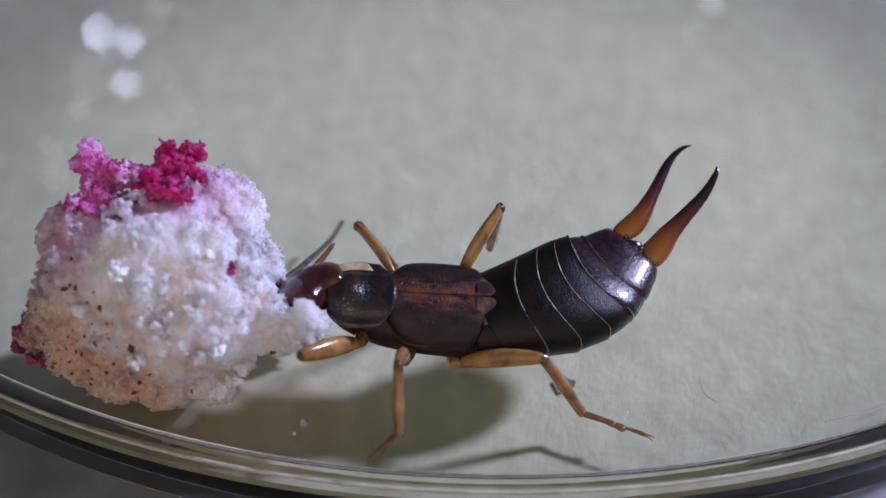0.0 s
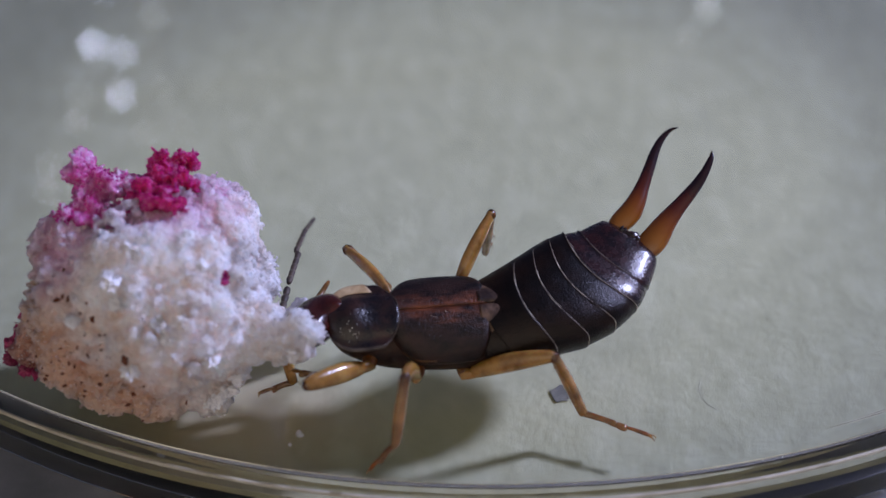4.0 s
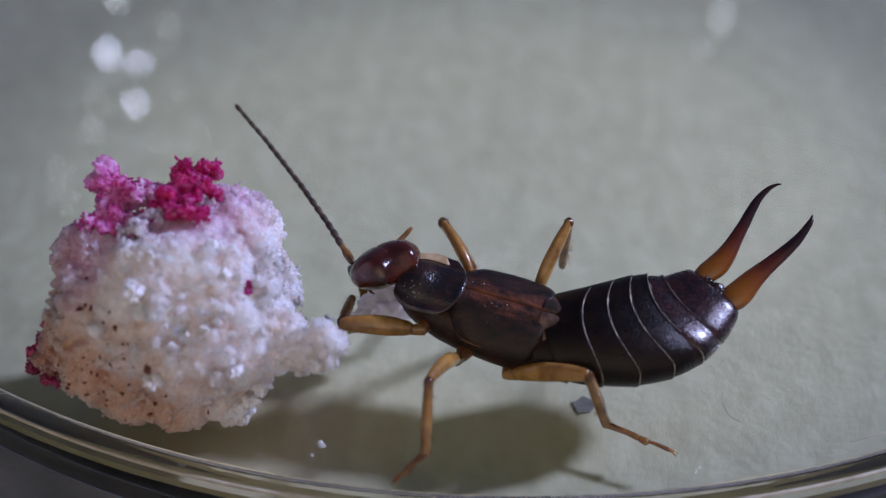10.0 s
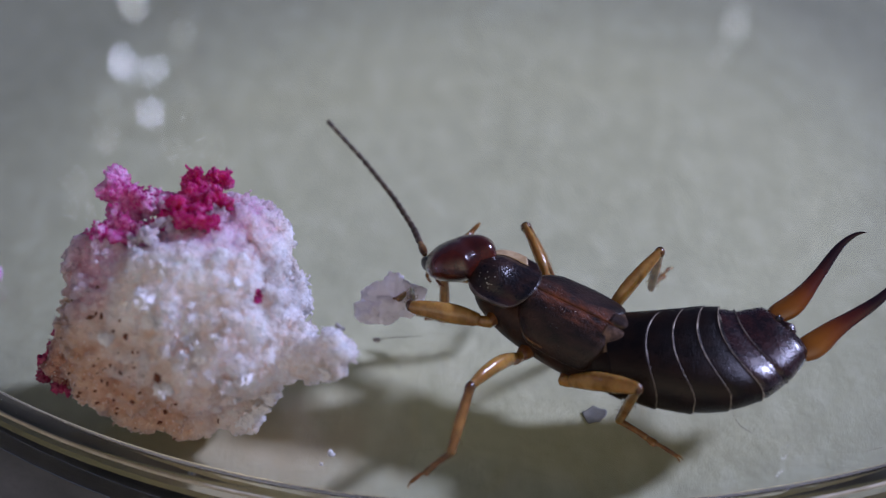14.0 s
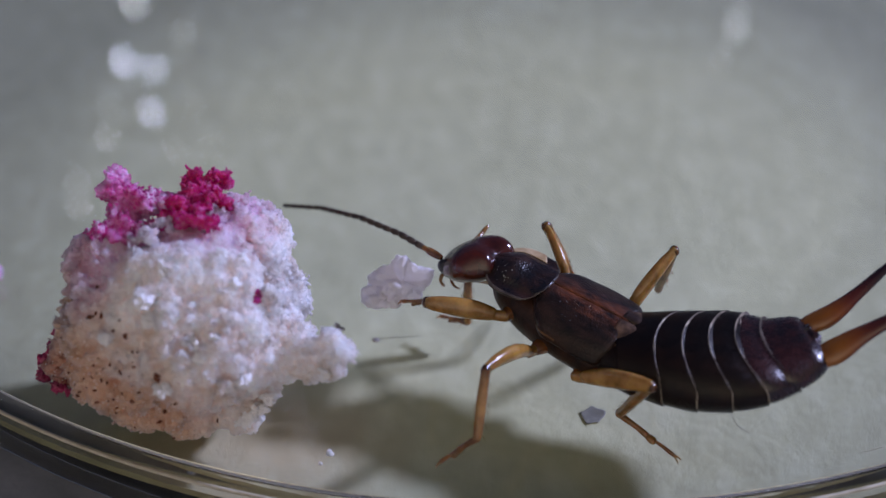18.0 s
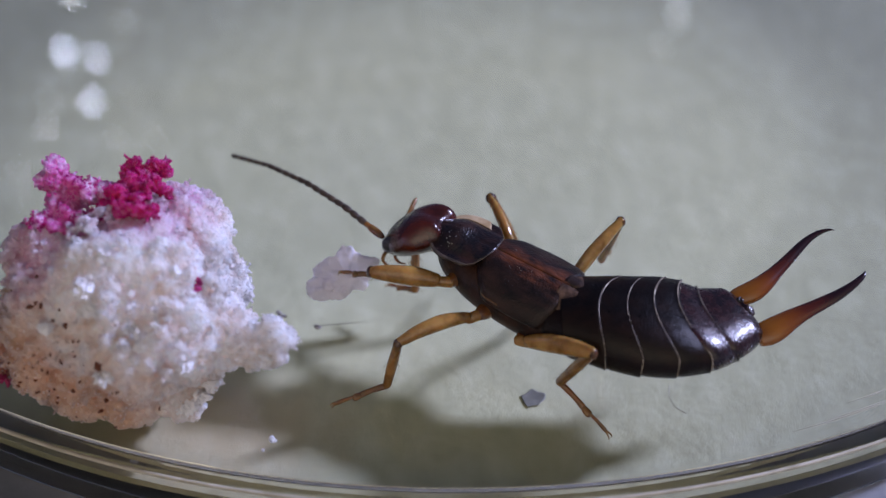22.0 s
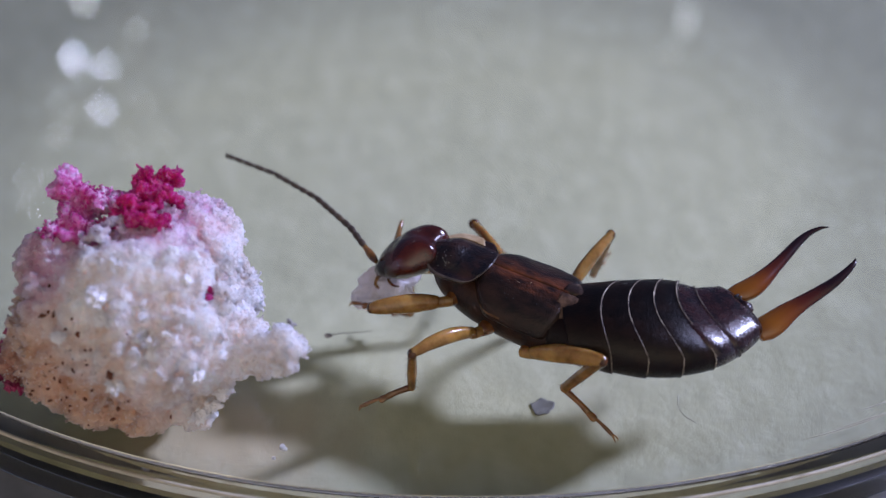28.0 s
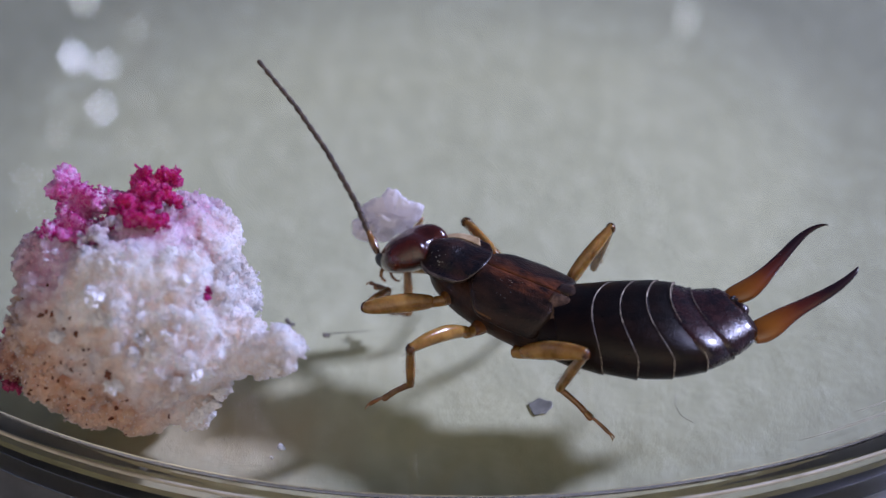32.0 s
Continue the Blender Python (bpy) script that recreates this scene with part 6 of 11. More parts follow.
    walk(segments[5], [
        (0, at(-6.04, -1.33, -0.04, -0.8, -2.6, 42.3)), (0.5, at(-6.03, -1.36, -0.05, -0.9, -2.9, 43.2)), (1, at(-6.04, -1.35, -0.01, -0.6, -1.9, 42.8)), (1.5, at(-6.04, -1.35, -0.03, -0.7, -2.2, 42.9)),
        (2, at(-6.04, -1.34, -0.05, -1, -3, 42.5)), (2.5, at(-6.05, -1.32, -0.07, -1.1, -3.6, 41.8)), (3, at(-6.06, -1.29, 0, -0.4, -1.4, 40.8)), (3.5, at(-6.09, -1.24, 0.06, 0.1, 0.3, 39)),
        (5.5, at(-6.12, -1.17, 0.03, -0.1, -0.5, 37)), (6, at(-6.09, -1.22, 0.08, 0.2, 0.9, 38.6)), (6.5, at(-6.03, -1.36, 0.08, 0.3, 0.9, 43.4)), (7, at(-5.97, -1.48, 0.11, 0.6, 1.7, 47.5)),
        (7.5, at(-5.96, -1.49, 0.1, 0.5, 1.4, 47.7)), (8, at(-5.96, -1.5, 0.09, 0.4, 1, 48.1)), (8.5, at(-5.94, -1.53, 0.08, 0.3, 0.9, 49.2)), (9, at(-5.93, -1.54, 0.1, 0.6, 1.5, 49.7)),
        (9.5, at(-5.92, -1.57, 0.15, 1.1, 2.7, 50.6)), (10, at(-5.92, -1.56, 0.13, 0.8, 2.2, 50.5)), (10.5, at(-5.93, -1.54, 0.14, 1, 2.6, 49.6)), (11, at(-5.94, -1.53, 0.1, 0.5, 1.4, 49.4)),
        (11.5, at(-5.94, -1.53, 0.15, 1.1, 2.9, 49.3)), (12, at(-5.93, -1.55, 0.17, 1.3, 3.5, 49.9)), (12.5, at(-5.89, -1.61, 0.23, 2, 5.1, 52.2)), (13, at(-5.89, -1.6, 0.23, 2.1, 5.3, 52.1)),
        (13.5, at(-5.89, -1.61, 0.23, 2.1, 5.2, 52.2)), (14, at(-5.87, -1.64, 0.24, 2.2, 5.3, 53.4)), (14.5, at(-5.88, -1.62, 0.26, 2.4, 5.9, 52.7)), (16.5, at(-6.02, -1.31, 0.51, 4.4, 13.6, 42.6)),
        (17, at(-6.04, -1.24, 0.56, 4.6, 15.1, 40.5)), (17.5, at(-6.03, -1.27, 0.54, 4.5, 14.5, 41.2)), (18, at(-6.02, -1.3, 0.54, 4.6, 14.4, 42.2)), (18.5, at(-5.96, -1.49, 0.15, 1.1, 3, 48)),
        (19, at(-5.94, -1.53, 0.07, 0.2, 0.5, 49.3)), (19.5, at(-5.93, -1.55, 0.05, 0, 0.1, 50)), (20, at(-5.93, -1.55, 0.01, -0.5, -1.2, 50.1)), (20.5, at(-5.92, -1.56, 0.01, -0.5, -1.3, 50.3)),
        (21, at(-5.92, -1.56, 0.01, -0.4, -1, 50.4)), (21.5, at(-5.91, -1.59, -0, -0.6, -1.5, 51.3)), (22, at(-5.91, -1.59, 0.02, -0.4, -1, 51.3)), (22.5, at(-5.92, -1.57, 0.04, -0.1, -0.4, 50.6)),
        (23, at(-5.94, -1.53, 0.03, -0.2, -0.5, 49.4)), (23.5, at(-5.94, -1.53, 0.04, -0.2, -0.4, 49.4)), (24, at(-5.94, -1.54, 0.04, -0.1, -0.3, 49.4)), (24.5, at(-5.94, -1.53, 0.03, -0.2, -0.7, 49.3)),
        (25, at(-5.94, -1.54, 0.02, -0.3, -0.7, 49.5)), (25.5, at(-5.94, -1.53, -0.01, -0.6, -1.6, 49.4)), (27.5, at(-5.93, -1.54, -0.01, -0.6, -1.6, 49.6)), (28, at(-5.94, -1.53, 0.01, -0.5, -1.3, 49.2)),
        (28.5, at(-5.95, -1.51, 0, -0.5, -1.3, 48.5)), (29, at(-5.96, -1.49, 0.01, -0.4, -1.1, 47.9)), (29.5, at(-5.97, -1.48, 0.04, -0.1, -0.4, 47.4)), (30, at(-5.96, -1.5, 0.03, -0.2, -0.5, 48.1)),
        (30.5, at(-5.96, -1.5, 0.01, -0.4, -1.1, 48.2)), (31, at(-5.95, -1.51, 0.02, -0.3, -0.7, 48.3)), (31.5, at(-5.94, -1.52, -0.02, -0.7, -2, 49)), (32, at(-5.94, -1.53, -0, -0.6, -1.6, 49.2)),
    ])
    walk(segments[6], [
        (0, at(-6.6, -1.83, -0.07, -1.1, -3, 49.3)), (0.5, at(-6.58, -1.87, -0.09, -1.3, -3.3, 50.4)), (1, at(-6.59, -1.86, -0.04, -0.8, -2.1, 49.9)), (1.5, at(-6.58, -1.86, -0.06, -1, -2.5, 50.1)),
        (2, at(-6.59, -1.84, -0.09, -1.3, -3.4, 49.6)), (2.5, at(-6.61, -1.81, -0.12, -1.5, -4, 48.8)), (3, at(-6.63, -1.78, -0.02, -0.6, -1.6, 47.6)), (3.5, at(-6.67, -1.71, 0.06, 0.1, 0.4, 45.5)),
        (5.5, at(-6.71, -1.63, 0.03, -0.2, -0.5, 43.1)), (6, at(-6.68, -1.69, 0.09, 0.3, 1, 45)), (6.5, at(-6.57, -1.88, 0.09, 0.4, 1, 50.6)), (7, at(-6.47, -2.03, 0.13, 0.8, 1.9, 55.4)),
        (7.5, at(-6.47, -2.04, 0.12, 0.7, 1.5, 55.7)), (8, at(-6.46, -2.06, 0.1, 0.5, 1.1, 56.2)), (8.5, at(-6.43, -2.1, 0.09, 0.4, 1, 57.4)), (9, at(-6.42, -2.12, 0.12, 0.8, 1.7, 58)),
        (9.5, at(-6.39, -2.14, 0.18, 1.4, 3, 59)), (10, at(-6.4, -2.14, 0.16, 1.2, 2.4, 58.9)), (10.5, at(-6.42, -2.11, 0.17, 1.3, 2.9, 57.9)), (11, at(-6.43, -2.1, 0.12, 0.7, 1.6, 57.6)),
        (11.5, at(-6.43, -2.1, 0.19, 1.5, 3.2, 57.5)), (12, at(-6.41, -2.12, 0.22, 1.8, 3.9, 58.3)), (12.5, at(-6.35, -2.2, 0.3, 2.8, 5.7, 60.9)), (13, at(-6.35, -2.19, 0.3, 2.9, 5.9, 60.8)),
        (13.5, at(-6.35, -2.2, 0.3, 2.8, 5.8, 60.9)), (14, at(-6.31, -2.24, 0.31, 3, 5.9, 62.3)), (14.5, at(-6.33, -2.21, 0.33, 3.3, 6.6, 61.5)), (16.5, at(-6.55, -1.8, 0.69, 6.1, 15.4, 50)),
        (17, at(-6.59, -1.71, 0.76, 6.5, 17.2, 47.6)), (17.5, at(-6.58, -1.75, 0.73, 6.3, 16.5, 48.4)), (18, at(-6.56, -1.78, 0.73, 6.4, 16.3, 49.6)), (18.5, at(-6.46, -2.05, 0.19, 1.5, 3.4, 56)),
        (19, at(-6.43, -2.1, 0.07, 0.2, 0.5, 57.5)), (19.5, at(-6.41, -2.12, 0.05, 0, 0.1, 58.3)), (20, at(-6.41, -2.13, -0.01, -0.6, -1.4, 58.5)), (20.5, at(-6.4, -2.14, -0.01, -0.7, -1.4, 58.7)),
        (21, at(-6.4, -2.14, 0, -0.5, -1.1, 58.8)), (21.5, at(-6.38, -2.17, -0.02, -0.8, -1.6, 59.8)), (22, at(-6.37, -2.17, 0, -0.5, -1.1, 59.9)), (22.5, at(-6.39, -2.15, 0.03, -0.2, -0.4, 59.1)),
        (23, at(-6.43, -2.1, 0.02, -0.3, -0.6, 57.6)), (23.5, at(-6.43, -2.1, 0.03, -0.2, -0.5, 57.6)), (24, at(-6.42, -2.11, 0.04, -0.2, -0.3, 57.7)), (24.5, at(-6.43, -2.1, 0.02, -0.3, -0.7, 57.5)),
        (25, at(-6.42, -2.11, 0.02, -0.4, -0.8, 57.8)), (25.5, at(-6.42, -2.1, -0.03, -0.8, -1.8, 57.6)), (27.5, at(-6.42, -2.11, -0.03, -0.8, -1.8, 57.9)), (28, at(-6.43, -2.1, -0.01, -0.7, -1.4, 57.4)),
        (28.5, at(-6.45, -2.07, -0.01, -0.7, -1.5, 56.6)), (29, at(-6.46, -2.05, -0, -0.5, -1.2, 55.9)), (29.5, at(-6.48, -2.03, 0.03, -0.2, -0.4, 55.2)), (30, at(-6.46, -2.06, 0.03, -0.2, -0.5, 56.1)),
        (30.5, at(-6.46, -2.06, -0, -0.5, -1.2, 56.3)), (31, at(-6.45, -2.07, 0.01, -0.4, -0.8, 56.4)), (31.5, at(-6.43, -2.09, -0.05, -1, -2.2, 57.2)), (32, at(-6.43, -2.1, -0.02, -0.8, -1.8, 57.4)),
    ])
    walk(pincers[0], [
        (0, at(-0.9, -0.5, 0.03, 0, -1.4, -1.2)), (0.5, at(-0.9, -0.5, 0.03, 0, -0.6, -1.1)), (1, at(-0.9, -0.5, 0.03, 0, -1.4, -1)), (1.5, at(-0.9, -0.5, 0.03, 0, -1.6, -1.4)),
        (2, at(-0.9, -0.5, 0.03, 0, -1.4, -1.2)), (2.5, at(-0.9, -0.5, 0.03, 0, -1.2, -1.3)), (3, at(-0.9, -0.5, 0.03, 0, -1.7, 0.1)), (3.5, at(-0.9, -0.5, 0.03, 0, -0.9, 0.4)),
        (5.5, at(-0.9, -0.5, 0.03, 0, 0.9, 3.8)), (6, at(-0.9, -0.5, 0.03, 0, 1.8, 3.8)), (6.5, at(-0.9, -0.5, 0.03, 0, 2.2, 4.5)), (7, at(-0.9, -0.5, 0.03, 0, 3.6, 5.2)),
        (7.5, at(-0.9, -0.5, 0.03, 0, 2.4, 3.8)), (8, at(-0.9, -0.5, 0.03, 0, 3.9, 3.9)), (8.5, at(-0.9, -0.5, 0.03, 0, 5.2, 3.7)), (9, at(-0.9, -0.5, 0.03, 0, 5.4, 3.8)),
        (9.5, at(-0.9, -0.5, 0.03, 0, 6.5, 3.6)), (10, at(-0.9, -0.5, 0.03, 0, 2, 0.5)), (10.5, at(-0.9, -0.5, 0.03, 0, 2.2, -1.9)), (11, at(-0.9, -0.5, 0.03, 0, -0.4, -4)),
        (11.5, at(-0.9, -0.5, 0.03, 0, -0.8, -4.3)), (12, at(-0.9, -0.5, 0.03, 0, -0.1, -0)), (12.5, at(-0.9, -0.5, 0.03, 0, 1, -0)), (13, at(-0.9, -0.5, 0.03, 0, 0.5, 0.3)),
        (13.5, at(-0.9, -0.5, 0.03, 0, -0.5, 0.6)), (14, at(-0.9, -0.5, 0.03, 0, 1.2, 0.4)), (14.5, at(-0.9, -0.5, 0.03, 0, 2, 0.6)), (16.5, at(-0.9, -0.5, 0.03, 0, -0.9, 1)),
        (17, at(-0.9, -0.5, 0.03, 0, -1.6, 1)), (17.5, at(-0.9, -0.5, 0.03, 0, -2.3, 1.1)), (18, at(-0.9, -0.5, 0.03, 0, -3, 1.2)), (18.5, at(-0.9, -0.5, 0.03, 0, -3.7, 1.3)),
        (19, at(-0.9, -0.5, 0.03, 0, 0.8, -2.1)), (19.5, at(-0.9, -0.5, 0.03, 0, 0.6, 0.5)), (20, at(-0.9, -0.5, 0.03, 0, 0.6, 1.4)), (20.5, at(-0.9, -0.5, 0.03, 0, 1.1, 2.5)),
        (21, at(-0.9, -0.5, 0.03, 0, 1.4, 3)), (21.5, at(-0.9, -0.5, 0.03, 0, 1, 3.3)), (22, at(-0.9, -0.5, 0.03, 0, 1.8, 3.1)), (22.5, at(-0.9, -0.5, 0.03, 0, 0.4, 1.8)),
        (23, at(-0.9, -0.5, 0.03, 0, -1.3, -0.8)), (23.5, at(-0.9, -0.5, 0.03, 0, -0.7, -0.3)), (24, at(-0.9, -0.5, 0.03, 0, -0.8, -0.4)), (24.5, at(-0.9, -0.5, 0.03, 0, -0.2, -0.1)),
        (25, at(-0.9, -0.5, 0.03, 0, -0.3, 0.1)), (25.5, at(-0.9, -0.5, 0.03, 0, -0.1, 0.1)), (27.5, at(-0.9, -0.5, 0.03, 0, -0.2, 1.6)), (28, at(-0.9, -0.5, 0.03, 0, 1.1, 1)),
        (28.5, at(-0.9, -0.5, 0.03, 0, 1.2, 1.5)), (29, at(-0.9, -0.5, 0.03, 0, 2.4, 1.1)), (29.5, at(-0.9, -0.5, 0.03, 0, 3.4, 1.3)), (30, at(-0.9, -0.5, 0.03, 0, 3.3, 1.2)),
        (30.5, at(-0.9, -0.5, 0.03, 0, 3.9, 1.6)), (31, at(-0.9, -0.5, 0.03, 0, 3.9, 1.4)), (31.5, at(-0.9, -0.5, 0.03, 0, 3.4, 1.9)), (32, at(-0.9, -0.5, 0.03, 0, 3.7, 1.9)),
    ])
    walk(pincers[1], [
        (0, at(-0.85, 0.58, 0.02, 0, 4.5, 3.8)), (0.5, at(-0.85, 0.58, 0.02, 0, 5.1, 3.9)), (1, at(-0.85, 0.58, 0.02, 0, 5.1, 4.1)), (1.5, at(-0.85, 0.58, 0.02, 0, 4.3, 3.7)),
        (2, at(-0.85, 0.58, 0.02, 0, 4.7, 4)), (2.5, at(-0.85, 0.58, 0.02, 0, 4.6, 4.1)), (3, at(-0.85, 0.58, 0.02, 0, 5.8, 3.5)), (3.5, at(-0.85, 0.58, 0.02, 0, 4.3, 2.6)),
        (5.5, at(-0.85, 0.58, 0.02, 0, 6.9, 1.6)), (6, at(-0.85, 0.58, 0.02, 0, 7.8, 1)), (6.5, at(-0.85, 0.58, 0.02, 0, 4.8, -0.3)), (7, at(-0.85, 0.58, 0.02, 0, 3.8, -1.5)),
        (7.5, at(-0.85, 0.58, 0.02, 0, 3.1, -0.5)), (8, at(-0.85, 0.58, 0.02, 0, 3.5, -0.5)), (8.5, at(-0.85, 0.58, 0.02, 0, 3.5, -1.2)), (9, at(-0.85, 0.58, 0.02, 0, 1.7, -1.6)),
        (9.5, at(-0.85, 0.58, 0.02, 0, 0.1, -1.9)), (10, at(-0.85, 0.58, 0.02, 0, 1.3, 1.2)), (10.5, at(-0.85, 0.58, 0.02, 0, 1.7, 2.8)), (11, at(-0.85, 0.58, 0.02, 0, 2.5, 4.5)),
        (11.5, at(-0.85, 0.58, 0.02, 0, 2.1, 4.1)), (12, at(-0.85, 0.58, 0.02, 0, 0, 1.6)), (12.5, at(-0.886, 0.664, -0.064, 0, -2, 1.6)), (13, at(-0.922, 0.748, -0.148, 0, -4.1, 1.7)),
        (13.5, at(-0.934, 0.776, -0.176, 0, -3.1, 1.7)), (14, at(-0.94, 0.79, -0.19, 0, -2.1, 1.8)), (14.5, at(-0.94, 0.79, -0.19, 0, -2.2, 1.8)), (16.5, at(-0.886, 0.664, -0.064, 0, -0.3, 2)),
        (17, at(-0.886, 0.664, -0.064, 0, -0.3, 2)), (17.5, at(-0.886, 0.664, -0.064, 0, -0.3, 2.1)), (18, at(-0.886, 0.664, -0.064, 0, -0.4, 2.1)), (18.5, at(-0.886, 0.664, -0.064, 0, -0.4, 2.2)),
        (19, at(-0.952, 0.818, -0.218, 0, 4.1, 4.7)), (19.5, at(-0.952, 0.818, -0.218, 0, 4, 4.8)), (20, at(-0.952, 0.818, -0.218, 0, 4.5, 3.9)), (20.5, at(-0.952, 0.818, -0.218, 0, 4.5, 2.7)),
        (21, at(-0.952, 0.818, -0.218, 0, 3.3, 2.5)), (21.5, at(-0.952, 0.818, -0.218, 0, 3.4, 3.1)), (22, at(-0.952, 0.818, -0.218, 0, 3.8, 2.1)), (22.5, at(-0.952, 0.818, -0.218, 0, 3.8, 4.2)),
        (23, at(-0.952, 0.818, -0.218, 0, 4.3, 6.4)), (23.5, at(-0.952, 0.818, -0.218, 0, 5.5, 5.7)), (24, at(-0.952, 0.818, -0.218, 0, 3.6, 5.7)), (24.5, at(-0.952, 0.818, -0.218, 0, 4.3, 5.6)),
        (25, at(-0.952, 0.818, -0.218, 0, 4, 5.8)), (25.5, at(-0.952, 0.818, -0.218, 0, 4.7, 5.5)), (27.5, at(-0.952, 0.818, -0.218, 0, 4.5, 4.4)), (28, at(-0.952, 0.818, -0.218, 0, 4.8, 4.4)),
        (28.5, at(-0.952, 0.818, -0.218, 0, 3.1, 4.7)), (29, at(-0.952, 0.818, -0.218, 0, 2.6, 4.3)), (29.5, at(-0.952, 0.818, -0.218, 0, 1.9, 4.3)), (30, at(-0.952, 0.818, -0.218, 0, 0.9, 4.2)),
        (30.5, at(-0.952, 0.818, -0.218, 0, 1.6, 3.9)), (31, at(-0.952, 0.818, -0.218, 0, 2, 3.6)), (31.5, at(-0.952, 0.818, -0.218, 0, 0.8, 4)), (32, at(-0.952, 0.818, -0.218, 0, 2.1, 2.9)),
    ])
    walk(head, [
        (0, at(1.92, -0.08, 0.74, 4.6, 43.3, -46.1)), (0.5, at(1.92, -0.08, 0.74, 4.8, 40.2, -38.7)), (1, at(1.92, -0.08, 0.74, 4.7, 43.9, -44.8)), (1.5, at(1.92, -0.08, 0.74, 5, 42.2, -46.9)),
        (2, at(1.92, -0.08, 0.74, 5.4, 40.5, -51.2)), (2.5, at(1.92, -0.08, 0.74, 7.3, 35.8, -63.2)), (3, at(1.92, -0.08, 0.74, 7.9, 31.2, -65.6)), (3.5, at(1.92, -0.08, 0.74, 9.2, 45.9, -55.3)),
        (5.5, at(1.92, -0.08, 0.74, 9.4, 48.7, -30.9)), (6, at(1.92, -0.08, 0.74, 8.2, 49.9, -52)), (6.5, at(1.95, -0.08, 0.85, 8.6, 29.9, -42.1)), (7, at(1.97, -0.08, 0.95, 10.1, 29.4, -32.6)),
        (7.5, at(2, -0.08, 1.06, 9.8, 27.4, -35.5)), (8, at(2, -0.08, 1.06, 6.4, 40.2, -34.3)), (8.5, at(2, -0.08, 1.06, 4.1, 44.8, -33.9)), (9, at(2, -0.08, 1.06, 1.6, 49.4, -31.5)),
        (9.5, at(2, -0.08, 1.06, 2.1, 47.7, -33.9)), (10, at(2, -0.08, 1.06, 2, 43.5, -36.9)), (10.5, at(2, -0.08, 1.06, 0.9, 44.7, -35)), (11, at(2, -0.08, 1.06, 5, 39, -42.3)),
        (11.5, at(2, -0.08, 1.06, 4, 42.1, -38.1)), (12, at(2, -0.08, 1.06, -1.2, 52.8, -24.5)), (12.5, at(1.99, -0.08, 1.02, 3.4, 43.1, -13.5)), (13, at(1.98, -0.08, 0.98, 3.6, 45.4, -23.4)),
        (13.5, at(1.97, -0.08, 0.94, 5.1, 38.7, -24.2)), (14, at(1.96, -0.08, 0.9, 6.1, 36.8, -19.4)), (14.5, at(1.95, -0.08, 0.87, 6.1, 37.8, -20.1)), (16.5, at(1.93, -0.08, 0.77, 9.1, 30.2, -19.8)),
        (17, at(1.92, -0.08, 0.74, 8.1, 32.6, -17.2)), (17.5, at(1.92, -0.08, 0.74, 9, 25.5, -10.2)), (18, at(1.92, -0.08, 0.74, 7.3, 30.9, -6)), (18.5, at(1.92, -0.08, 0.74, 8.1, 28.9, -14.2)),
        (19, at(1.92, -0.08, 0.74, 7.2, 32.4, -8.8)), (19.5, at(1.92, -0.08, 0.74, 8.5, 31.4, -1)), (20, at(1.92, -0.08, 0.74, 9.8, 27.7, 4.5)), (20.5, at(1.92, -0.08, 0.74, 9.3, 32.5, 5.1)),
        (21, at(1.92, -0.08, 0.74, 7.4, 35.1, 11.7)), (21.5, at(1.92, -0.08, 0.74, 7.6, 33.8, 11.1)), (22, at(1.92, -0.08, 0.74, 8.2, 32.4, 9.9)), (22.5, at(1.92, -0.08, 0.74, 6.5, 34.3, 14)),
        (23, at(1.92, -0.08, 0.74, 6.8, 35.3, 12.2)), (23.5, at(1.92, -0.08, 0.74, 7.2, 35.2, 15.6)), (24, at(1.92, -0.08, 0.74, 9, 29.8, 12.1)), (24.5, at(1.92, -0.08, 0.74, 8.3, 31.6, 14.2)),
        (25, at(1.92, -0.08, 0.74, 8.1, 30.7, 14.5)), (25.5, at(1.92, -0.08, 0.74, 8.6, 29.3, 13)), (27.5, at(1.92, -0.08, 0.74, 8.6, 29.2, 16)), (28, at(1.92, -0.08, 0.74, 8.2, 29.4, 11.4)),
        (28.5, at(1.92, -0.08, 0.74, 9.7, 29.4, 10.6)), (29, at(1.92, -0.08, 0.74, 7.7, 31.8, 6.6)), (29.5, at(1.92, -0.08, 0.74, 6.7, 34.7, -0.7)), (30, at(1.92, -0.08, 0.74, 7.7, 32.4, -3.2)),
        (30.5, at(1.92, -0.08, 0.74, 9.4, 29.4, -4.1)), (31, at(1.92, -0.08, 0.74, 8.4, 30.9, -6.5)), (31.5, at(1.92, -0.08, 0.74, 7.5, 32.7, -8.7)), (32, at(1.92, -0.08, 0.74, 7.3, 32.7, -5.6)),
    ])
